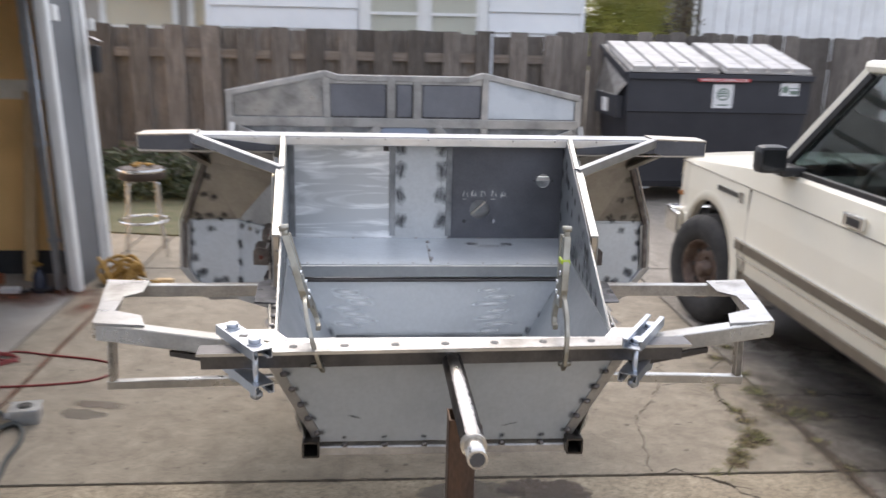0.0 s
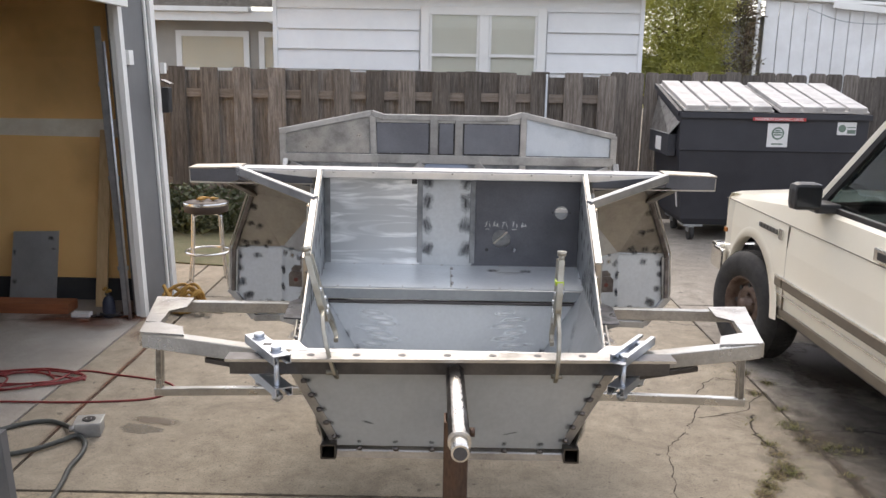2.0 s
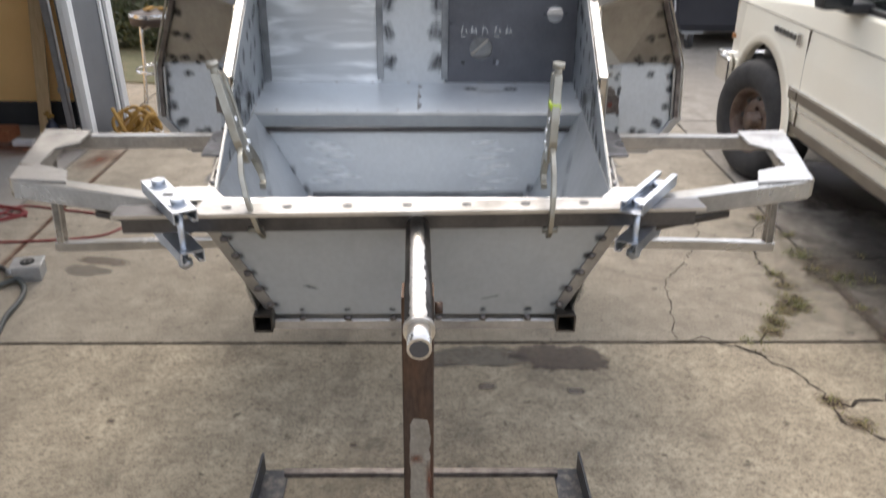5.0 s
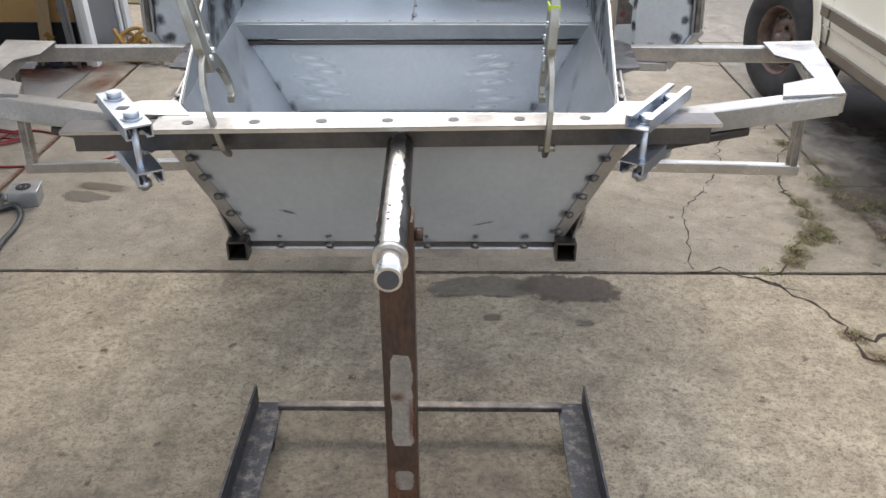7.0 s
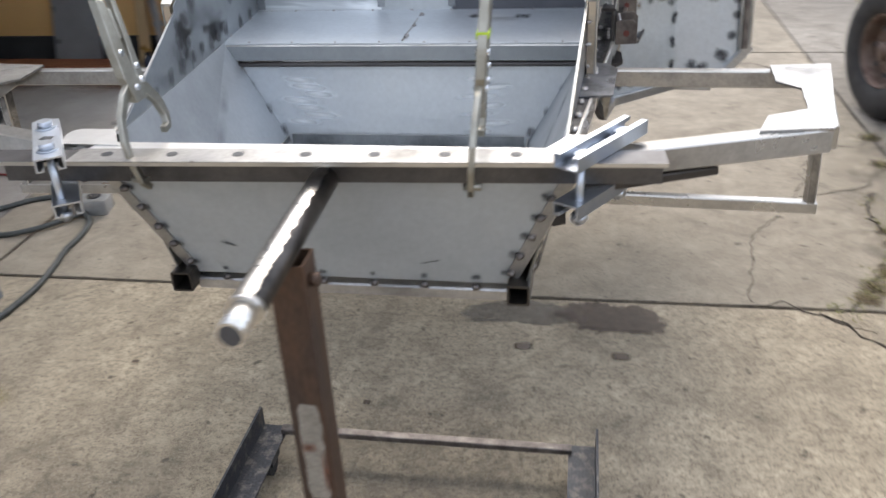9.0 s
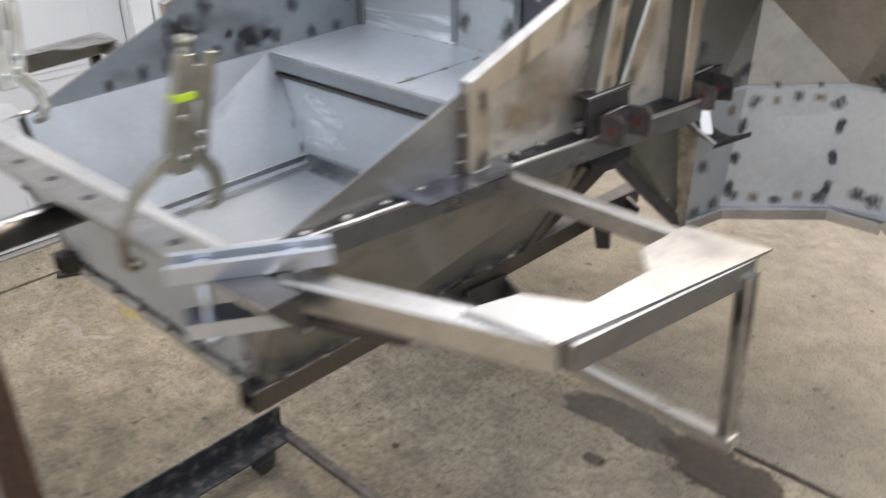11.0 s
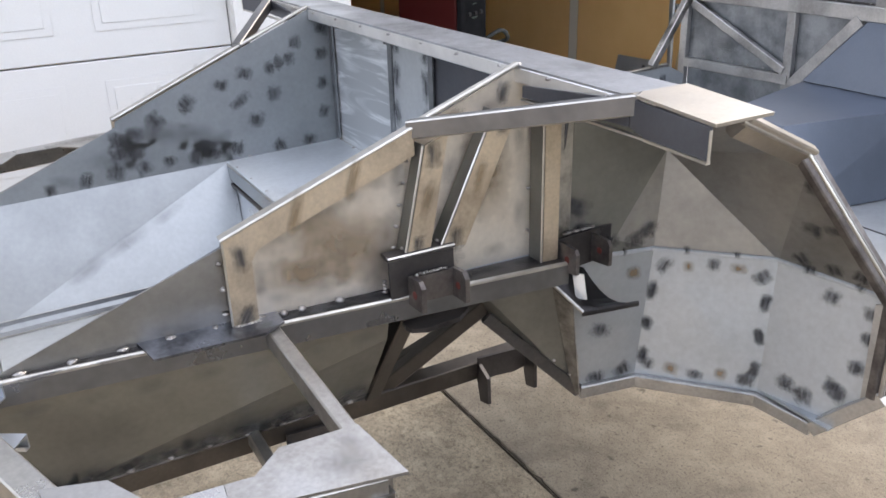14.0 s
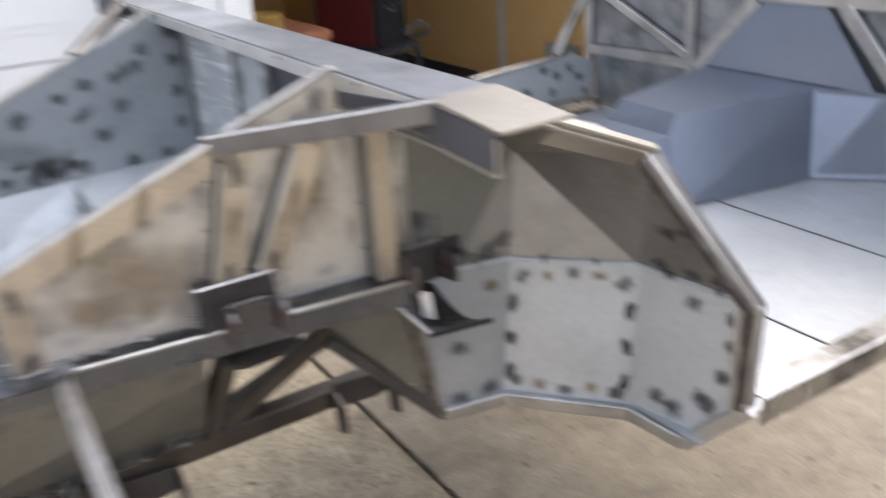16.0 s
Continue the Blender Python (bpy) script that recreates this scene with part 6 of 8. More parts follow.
part("firewall_sheet", plate([(-0.108, FW - 0.003, 1.142), (0.07, FW - 0.003, 1.142), (0.07, FW - 0.003, 1.463), (-0.108, FW - 0.003, 1.463)], 0.003, (0, 1, 0)), M_CLEAN, body)


def holed_sheet(x0, x1, z0, z1, y, holes, t):
    """A sheet with round holes cut right through."""
    bm = bmesh.new()
    xs = sorted({x0, x1, *[c[0] - c[2] * 1.35 for c in holes], *[c[0] + c[2] * 1.35 for c in holes]})
    zs = sorted({z0, z1, *[c[1] - c[2] * 1.35 for c in holes], *[c[1] + c[2] * 1.35 for c in holes]})
    for xa, xb in zip(xs, xs[1:]):
        for za, zb in zip(zs, zs[1:]):
            c = [h for h in holes if abs((xa + xb) / 2 - h[0]) < h[2] * 1.3 and abs((za + zb) / 2 - h[1]) < h[2] * 1.3]
            if not c:
                bm.faces.new([bm.verts.new(p) for p in ((xa, y, za), (xb, y, za), (xb, y, zb), (xa, y, zb))])
    for cx, cz, r in holes:
        n, q = 24, r * 1.35
        inner = [bm.verts.new((cx + r * math.cos(2 * math.pi * (k + 0.5) / n), y, cz + r * math.sin(2 * math.pi * (k + 0.5) / n))) for k in range(n)]
        outer = []
        for k in range(n):
            a = 2 * math.pi * (k + 0.5) / n
            m = q / max(abs(math.cos(a)), abs(math.sin(a)))
            outer.append(bm.verts.new((cx + m * math.cos(a), y, cz + m * math.sin(a))))
        corner = {n // 8 - 1: (q, q), 3 * n // 8 - 1: (-q, q), 5 * n // 8 - 1: (-q, -q), 7 * n // 8 - 1: (q, -q)}
        for k in range(n):
            j = (k + 1) % n
            ring = [inner[k], outer[k], outer[j], inner[j]]
            if k in corner:
                dx, dz = corner[k]
                ring.insert(2, bm.verts.new((cx + dx, y, cz + dz)))
            bm.faces.new(ring)
    bmesh.ops.remove_doubles(bm, verts=bm.verts, dist=1e-5)
    bmesh.ops.recalc_face_normals(bm, faces=bm.faces)
    r = bmesh.ops.extrude_face_region(bm, geom=list(bm.faces))
    for v in [e for e in r["geom"] if isinstance(e, bmesh.types.BMVert)]:
        v.co.y += t
    bmesh.ops.recalc_face_normals(bm, faces=bm.faces)
    return bm


part("firewall_sheet", holed_sheet(0.072, px(YB), 1.142, 1.463, FW - 0.001, [(0.371, 1.33, 0.022), (0.171, 1.236, 0.032), (0.215, 1.198, 0.007)], 0.004), M_DARKSHEET, body, "dark sheet with a large and a small hole")
part("hole_cross_tab", box((0.344, FW + 0.001, 1.330), (0.398, FW + 0.006, 1.343)), M_SHINY, body)
for a, b in (((0.342, 1.33), 0.003), ((0.401, 1.33), 0.003), ((0.122, 1.198), 0.006)):
    part("bolt_hole", cyl((a[0], FW - 0.0022, a[1]), (a[0], FW - 0.0012, a[1]), b, n=12), M_BLACK, body)
part("corner_strip", box((-px(YB) + 0.006, FW - 0.0085, 1.146), (-px(YB) + 0.026, FW - 0.0035, 1.455), 0.0015), M_MOTTLED, body)
for x in (-0.107, 0.071):
    part("seam_strip", box((x - 0.009, FW - 0.008, 1.15), (x + 0.009, FW - 0.0035, 1.455), 0.0015), M_MOTTLED, body)
    for z in (1.2, 1.28, 1.36, 1.43):
        burns.append(((x + (0.025 if x < 0 else -0.022), FW - 0.0035, z), (0, -1, 0), (0, 0, 1), 0.05, 0.07))
smudges.append(((0.2, 0.87, 1.1395), (0, 0, 1), (0, 1, 0), 0.22, 0.13))
part("hole_bracket", cyl((0.171, FW + 0.03, 1.236), (0.171, FW + 0.034, 1.236), 0.05, n=24), M_MOTTLED, body)
part("hole_bracket", tube((0.146, FW + 0.024, 1.214), (0.196, FW + 0.024, 1.26), 0.004, 0.006), M_EDGE, body)
part("drip_tab", box((-0.135, FW - 0.006, 1.42), (-0.118, FW - 0.001, 1.462)), M_HRS, body)
chalk = []
for k, (x, w) in enumerate(((0.118, 0.022), (0.145, 0.03), (0.175, 0.02), (0.21, 0.03), (0.24, 0.025))):
    chalk.append(((x, FW - 0.0012, 1.285 + 0.004 * (k % 2)), (0, -1, 0), (0.2, 0, 1), w * 0.28, 0.036))
    chalk.append(((x + 0.012, FW - 0.0012, 1.284), (0, -1, 0), (-0.3, 0, 1), w * 0.22, 0.026))
    chalk.append(((x + 0.004, FW - 0.0012, 1.27 + 0.012 * (k % 3)), (0, -1, 0), (0, 0, 1), w, 0.006))
marks("chalk_writing", chalk, M_CHALK, body)
# hood bar
hood = part("hood_bar", plate([(-0.71, 0.905, 1.466), (0.71, 0.905, 1.466), (0.70, 1.002, 1.466), (-0.70, 1.002, 1.466)], 0.004, (0, 0, 1)), M_HOOD, body, "long flat-topped hood bar of bright steel")
part("hood_tube", tube((-0.715, 0.917, 1.455), (0.715, 0.917, 1.455), 0.026, 0.025), M_SHINY, hood)
part("hood_rear_tube", tube((-0.70, 0.99, 1.452), (0.70, 0.99, 1.452), 0.022, 0.024, worn=True), M_HRS, hood)
for k in range(11):
    x = -0.65 + 0.13 * k
    welds.append(((x, 0.903, 1.462), 0.006))
for s in (-1, 1):
    for k in range(14):
        welds.append(((s * 0.703, 0.908 + 0.0068 * k, 1.4725), 0.0058))
    welds += [((s * 0.70, 0.905, 1.468), 0.009), ((s * 0.435, 0.91, 1.47), 0.007)]
# cockpit floor, tunnel and rear bulkhead
part("cockpit_floor", plate([(-0.80, 1.3, 0.858), (0.80, 1.3, 0.858), (0.80, 2.62, 0.858), (-0.80, 2.62, 0.858)], 0.004, (0, 0, 1)), M_FOLD, body)
for y in (1.72, 2.15):
    part("floor_seam", box((-0.79, y - 0.0025, 0.8625), (0.79, y + 0.0025, 0.864)), M_BAR, body)
tun = part("tunnel_cover", plate([(-0.22, 1.9, 0.866), (0.09, 1.9, 0.866), (0.03, 1.9, 1.05), (-0.18, 1.9, 1.05)], 0.003, (0, 1, 0)), M_BLUEBOX, body, "smooth blue-grey folded tunnel cover")
for fc in ([(-0.18, 1.9, 1.05), (0.03, 1.9, 1.05), (0.045, 2.04, 1.05), (-0.19, 2.04, 1.05)], [(-0.19, 2.04, 1.05), (0.045, 2.04, 1.05), (0.035, 2.075, 1.10), (-0.176, 2.085, 1.10)], [(0.03, 1.9, 1.05), (0.09, 1.9, 0.866), (0.113, 2.04, 0.866), (0.045, 2.04, 1.05)],
           [(0.045, 2.04, 1.05), (0.113, 2.04, 0.866), (0.186, 2.47, 0.866), (0.128, 2.53, 1.10), (0.035, 2.075, 1.10)], [(0.128, 2.53, 1.10), (0.186, 2.47, 0.866), (0.34, 2.61, 0.866), (0.293, 2.61, 1.10)],
           [(-0.176, 2.085, 1.10), (0.035, 2.075, 1.10), (0.128, 2.53, 1.10), (0.293, 2.612, 1.10), (-0.31, 2.612, 1.10)], [(-0.30, 2.57, 1.1035), (0.28, 2.57, 1.1035), (0.08, 2.612, 1.314), (-0.123, 2.612, 1.314)],
           [(-0.18, 1.9, 1.05), (-0.19, 2.04, 1.05), (-0.25, 2.04, 0.866), (-0.22, 1.9, 0.866)], [(-0.19, 2.04, 1.05), (-0.176, 2.085, 1.10), (-0.31, 2.612, 1.10), (-0.40, 2.612, 0.866), (-0.25, 2.04, 0.866)]):
    part("facet", plate(fc, 0.003, (0, 0.2, -1)), M_BLUEBOX, tun)
RY = 2.63
top = [(-0.905, 1.468), (-0.418, 1.572), (-0.355, 1.552), (0.30, 1.552), (0.37, 1.574), (0.865, 1.468)]
bulk = part("rear_bulkhead", plate([(x * 0.985, RY, z - 0.012) for x, z in top] + [(0.84, RY, 0.86), (-0.86, RY, 0.86)], 0.003, (0, 1, 0)), M_MOTTLED, body, "peaked rear bulkhead of framed steel panels")
for (xa, za), (xb, zb) in zip(top, top[1:]):
    part("frame_bar", tube((xa, RY - 0.012, za), (xb, RY - 0.012, zb), 0.025, 0.03), M_BARGREY, bulk)
bars = [((-0.89, 1.468), (-0.885, 0.88), 0.034), ((0.86, 1.468), (0.86, 0.88), 0.034), ((-0.414, 1.57), (-0.39, 0.88), 0.034), ((0.382, 1.57), (0.382, 0.88), 0.034), ((-0.089, 1.54), (-0.089, 1.352), 0.042), ((0.042, 1.54), (0.042, 1.352), 0.042),
        ((-0.89, 1.333), (0.86, 1.333), 0.046), ((-0.87, 1.075), (-0.39, 1.085), 0.034), ((0.86, 1.085), (0.39, 1.085), 0.034), ((-0.85, 1.30), (-0.41, 1.112), 0.03), ((0.84, 1.30), (0.40, 1.112), 0.03), ((-0.372, 1.07), (-0.15, 1.312), 0.04), ((0.36, 1.07), (0.14, 1.312), 0.04)]
for k, ((xa, za), (xb, zb), w) in enumerate(bars):
    part("frame_bar", tube((xa, RY - 0.011 - 0.0007 * k, za), (xb, RY - 0.011 - 0.0007 * k, zb), w, 0.022, up=(0, -1, 0)), M_BARGREY, bulk)
for x0, x1 in ((-0.398, -0.113), (-0.066, 0.019), (0.066, 0.366)):
    part("panel_joint", box((x0, RY - 0.004, 1.356), (x1, RY - 0.0005, 1.526)), M_HRS, bulk, "dark gap round an inset panel")
    part("inset_panel", box((x0 + 0.005, RY - 0.0075, 1.363), (x1 - 0.005, RY - 0.0042, 1.52), 0.001), M_INSET, bulk)
    for k in range(int((x1 - x0) / 0.06) + 1):
        welds += [((x0 + 0.02 + 0.06 * k, RY - 0.007, 1.361), 0.005), ((x0 + 0.035 + 0.06 * k, RY - 0.007, 1.523), 0.005)]
part("top_web", box((-0.40, RY - 0.012, 1.524), (0.368, RY - 0.002, 1.556), 0.001), M_BARGREY, bulk)
for sx, m_ in ((-1, M_GROUND), (1, M_PALE)):
    part("inset_panel", plate([(sx * 0.416 - 0.016, RY - 0.004, 1.36), (sx * 0.416 - 0.016, RY - 0.004, 1.553), (sx * 0.865 - 0.016, RY - 0.004, 1.453), (sx * 0.865 - 0.016, RY - 0.004, 1.36)], 0.002, (0, -1, 0)), m_, bulk)
    for k in range(9):
        welds += [((sx * (0.44 + 0.052 * k), RY - 0.007, 1.358), 0.0055), ((sx * (0.44 + 0.052 * k), RY - 0.007, 1.553 - 0.0112 * k), 0.005)]
for x in (-0.089, 0.042):
    for z in (1.375, 1.515):
        part("bolt_hole", cyl((x, RY - 0.024, z), (x, RY - 0.0225, z), 0.008, n=12), M_BLACK, bulk)
for s in (-1, 1):
    part("side_tube", tube((s * 0.875, RY - 0.02, 1.32), (s * 0.87, 2.44, 1.075), 0.028, worn=True), M_TUBE, bulk)
    part("rear_side_panel", plate([(s * 0.87, 2.05, 0.86), (s * 0.87, 2.05, 1.05), (s * 0.87, 2.52, 1.072), (s * 0.87, RY - 0.004, 1.02), (s * 0.87, RY - 0.004, 0.86)], 0.003, (s, 0, 0)), M_CLEAN, bulk)
    part("panel_rim", tube((s * 0.872, 2.05, 1.052), (s * 0.872, 2.52, 1.074), 0.02, 0.012, worn=True), M_TUBE, bulk)
    for y, z in ((2.38, 1.03), (2.44, 1.0), (2.5, 1.02), (2.42, 0.94), (2.55, 0.98), (2.36, 0.9), (2.3, 0.96), (2.58, 0.92)):
        burns.append(((s * 0.87, y, z), (-s, 0, 0), (0, 0.2, 1), 0.06, 0.05))
    for k in range(7):
        burns.append(((s * (0.46 + 0.06 * k), RY, 1.362 + 0.006 * (k % 2)), (0, -1, 0), (0, 0, 1), 0.03, 0.012))
        burns.append(((s * (0.45 + 0.06 * k), RY, 1.53 - 0.0145 * k), (0, -1, 0), (0, 0, 1), 0.028, 0.012))
        welds.append(((s * (0.44 + 0.07 * k), RY - 0.004, 1.312), 0.006))
        welds.append(((s * (0.44 + 0.07 * k), RY - 0.004, 1.106), 0.006))
    smudges += [((s * 0.6, RY, 1.23), (0, -1, 0), (0, 0, 1), 0.25, 0.18), ((s * 0.7, RY, 1.16), (0, -1, 0), (0, 0, 1), 0.25, 0.12), ((s * 0.62, RY, 1.0), (0, -1, 0), (0, 0, 1), 0.4, 0.15)]
bm = bmesh.new()
for c, r in welds:
    q = random.uniform(0.8, 1.5)
    add_blob(bm, c, r * 0.82, (q, 2.3 - q, random.uniform(0.55, 0.8)))
wb = part("weld_bead", bm, M_WELD, body)
wb["kind"] = "stuff"
bm = bmesh.new()
for c, r in dark_welds:
    add_blob(bm, c, r, (1.3, 1.1, 1.0))
part("dark_weld_bead", bm, M_LUG, body)["kind"] = "stuff"


def on_side(places):
    """Lay the marks of the side plates along the slight flare of those plates."""
    out = []
    for c, n, u, w, h in places:
        if abs(n[0]) == 1 and n[1] == 0 and n[2] == 0 and 0.1 < c[1] < 0.97 and c[2] > RZ and abs(abs(c[0]) - px(c[1])) < 0.045:
            n = (n[0], -0.072 if n[0] * c[0] > 0 else 0.072, 0)
        out.append((c, n, u, w, h))
    return out


burns, tints, smudges = on_side(burns), on_side(tints), on_side(smudges)
burns = [(c, n, V(u) + V((random.uniform(-0.35, 0.35), random.uniform(-0.35, 0.35), random.uniform(-0.35, 0.35))), w * random.uniform(1.15, 1.7), h * random.uniform(1.15, 1.7)) for c, n, u, w, h in burns]
marks("grinder_mark", burns, M_BURN, body)
marks("heat_tint", tints, M_BROWN, body)
marks("soft_dark_smudge", smudges, M_SMUDGE, body)
marks("dark_film", rails, M_BURN, body)
strokes = []
for k in range(7):
    strokes += [((-0.24 + 0.02 * (k % 3), 0.661 + 0.0014 * k - 0.004 * (k > 4), 1.055 - 0.016 * k), (0, -1, 0.1), (0.1, 0, 1), 0.09 + 0.02 * (k % 2), 0.012), ((0.17 + 0.03 * (k % 2), 0.661 + 0.0014 * k - 0.004 * (k > 4), 1.06 - 0.02 * k), (0, -1, 0.1), (-0.06, 0, 1), 0.07 + 0.02 * (k % 3), 0.01)]
strokes = [((c[0], 0.65 + 0.1 * (c[2] - 0.905) - 0.001, c[2]), n, u, w * 1.4, h * 2.1) for c, n, u, w, h in strokes]
marks("grinder_stroke", strokes, M_SWEEP, body)

# ---- stand that holds the body by its nose ----
stand = thing("body_stand", "home-made steel stand with rusty post and clamped angle bar", "stand")
part("cross_angle", angle((-0.512, 0.015 - 0.02, 1.152), (0.512, 0.015 + 0.02, 1.152), (0, -1, 0), (0, 0, -1), 0.053, 0.052, 0.006, worn=True), M_BAR, stand, "long dark angle iron bar with a row of holes")
# thin lighter plate paints the sky sheen on the angle's upper face
part("top_sheen", plate([(-0.375, -0.0525, 1.1522), (0.39, -0.0219, 1.1522), (0.39, 0.0306, 1.1522), (-0.375, 0.0, 1.1522)], 0.0008, (0, 0, 1)), M_GROUND, stand, "lighter upper face with its sky sheen painted")
for k in range(7):
    part("bolt_hole", cyl((-0.322 + 0.104 * k, 0.04 * (-0.322 + 0.104 * k) - 0.008, 1.1531), (-0.322 + 0.104 * k, 0.04 * (-0.322 + 0.104 * k) - 0.008, 1.1536), 0.009, n=14), M_BLACK, stand)
pipe = part("pipe", cyl((0, 0.048, 0), (0, 0.415, 0), 0.0215, n=28), M_PIPEDARK, stand, "round pipe in dark mill scale")
bm, rp, prev = bmesh.new(), random.Random(77), None
for k in range(47):
    y = 0.054 + 0.36 * k / 46
    a0, a1 = math.radians(128 + rp.uniform(-3, 3)), math.radians(62 + rp.choice((-4, 3)) + rp.uniform(-3, 3))
    row = [bm.verts.new((0.0218 * math.cos(a0 + (a1 - a0) * q / 7), y, 0.0218 * math.sin(a0 + (a1 - a0) * q / 7))) for q in range(8)]
    if prev:
        for i in range(7):
            bm.faces.new((prev[i], prev[i + 1], row[i + 1], row[i])).smooth = True
    prev = row
part("bare_strip", bm, M_PIPE, pipe, "bare bright strip with a ragged edge")
for y, x in ((0.285, -0.002), (0.155, -0.004), (0.135, -0.0045), (0.116, -0.0045)):
    part("pit", box((x - 0.0022, y - 0.0012, 0.0212), (x + 0.0022, y + 0.0012, 0.0222)), M_BLACK, pipe)
pipe.matrix_basis = pose(0.015, -0.40, 1.098, 0.8, 0, 1.0)
part("pipe_stub", cyl((0, 0.0, 0), (0, 0.06, 0), 0.0172, n=28), M_PIPE, pipe, "brighter inner pipe end")
part("pipe_collar", cyl((0, 0.046, 0), (0, 0.056, 0), 0.0228, n=28), M_PIPE, pipe)
bm = bmesh.new()
add_cyl(bm, (0.015, -0.4006, 1.098), (0.015, -0.3995, 1.098), 0.0135, n=20)
part("pipe_bore", bm, M_DARKSHEET, stand)
part("post_bolt", cyl((0.037, -0.185, 1.045), (0.05, -0.185, 1.045), 0.01, n=6), M_RUST, stand, "rusty bolt head on the post side")
part("post", tube((0.01, -0.18, 0.1), (0.01, -0.18, 1.075), 0.052, wall=0.004), M_RUST, stand, "rusty square post")
rp = random.Random(31)
for z0, z1, x0, x1 in ((0.659, 0.845, -0.0065, 0.0315), (0.56, 0.602, -0.004, 0.030)):
    bm, left, right = bmesh.new(), [], []
    for k in range(15):
        z, e = z0 + (z1 - z0) * k / 14, 0.006 if k in (0, 14) else 0.0
        left.append(bm.verts.new((x0 + e + rp.uniform(0, 0.003), -0.2066, z)))
        right.append(bm.verts.new((x1 - e - rp.uniform(0, 0.004), -0.2066, z + rp.uniform(-0.003, 0.003))))
    for a, b, c, d in zip(left, right, right[1:], left[1:]):
        bm.faces.new((a, b, c, d))
    part("primer_patch", bm, M_PATCH, stand, "ragged grey primer patch")
marks("rust_spot", [((0.006, -0.207, 0.762), (0, -1, 0), (0, 0.4, 1), 0.04, 0.03), ((0.028, -0.207, 0.72), (0, -1, 0), (0, 0, 1), 0.016, 0.12), ((-0.004, -0.207, 0.53), (0, -1, 0), (0, 0, 1), 0.03, 0.2), ((0.02, -0.207, 0.5), (0, -1, 0), (0, 0, 1), 0.04, 0.14)], M_RUSTSTAIN, stand)
for s in (-1, 1):
    rail = part("base_rail", angle((0.005 + s * 0.462, 0.6, 0.075), (0.005 + s * 0.462, -0.85, 0.075), (-s, 0, 0), (0, 0, 1), 0.075, 0.068, 0.006), M_BASE, stand, "dark angle iron base rail")
    for y in (0.5, -0.78):
        cx = 0.005 + s * 0.415
        part("caster_fork", box((cx - 0.022, y - 0.03, 0.045), (cx + 0.022, y + 0.03, 0.075), 0.003), M_BLACK, rail)
        part("caster_wheel", cyl((cx - 0.012, y, 0.032), (cx + 0.012, y, 0.032), 0.032, n=20), M_RUBBER, rail)
part("base_crossbar", tube((-0.39, 0.575, 0.09), (0.40, 0.575, 0.088), 0.026, 0.018), M_LUG, stand)
part("base_crossbar", tube((-0.40, -0.18, 0.092), (0.41, -0.18, 0.092), 0.06, 0.03), M_RUST, stand)


def strut_clamp(s, name, lab):
    th = thing(name, lab, "clamp", "channel clamps on the angle bar")
    a, b = V((s * 0.374, -0.068 + 0.02 * s, 0)), V((s * 0.474, 0.088 + 0.02 * s, 0))
    h = 0.021
    base = [(-0.0205, 0), (0.0205, 0), (0.0205, h), (0.010, h), (0.010, h - 0.006), (0.0125, h - 0.006), (0.0125, h - 0.0025), (0.018, h - 0.0025), (0.018, 0.0025), (-0.018, 0.0025), (-0.018, h - 0.0025), (-0.0125, h - 0.0025), (-0.0125, h - 0.006), (-0.010, h - 0.006), (-0.010, h), (-0.0205, h)]
    up_z, up_f = (1.1525, 1) if s > 0 else (1.1735, -1)
    top_z = 1.155 if s > 0 else 1.1735
    for z, flip, nm in ((up_z, up_f, "upper_channel"), (1.094, -1, "lower_channel")):
        bm = bmesh.new()
        off = V((0, 0.0, z)) if nm == "upper_channel" else V((0, 0.012, z))
        add_sweep(bm, a + off, b + off, [(p, q * flip) for p, q in base])
        bmesh.ops.recalc_face_normals(bm, faces=bm.faces)
        part(nm, bm, M_ZINC, th)
    for q in (0.2, 0.78):
        c = lerp(a, b, q)
        bolt = part("bolt", cyl(c + V((0, 0, 1.055)), c + V((0, 0, top_z)), 0.006, n=12), M_ZINC, th)
        part("bolt_head", cyl(c + V((0, 0, top_z + 0.0025)), c + V((0, 0, top_z + 0.012)), 0.0125, n=6), M_ZINC, bolt)
        part("washer", cyl(c + V((0, 0, top_z)), c + V((0, 0, top_z + 0.0025)), 0.0165, n=18), M_ZINC, bolt)
        part("nut", cyl(c + V((0, 0, 1.060)), c + V((0, 0, 1.071)), 0.0125, n=6), M_ZINC, bolt)
    if s < 0:
        c = lerp(a, b, 0.49)
        part("slot", box((c.x - 0.009, c.y - 0.007, 1.1737), (c.x + 0.009, c.y + 0.007, 1.1743)), M_BLACK, th)


strut_clamp(1, "channel_clamp", "zinc-plated open channel clamp with two bolts inside")
strut_clamp(-1, "channel_clamp", "zinc-plated channel clamp with two hex bolts on top")


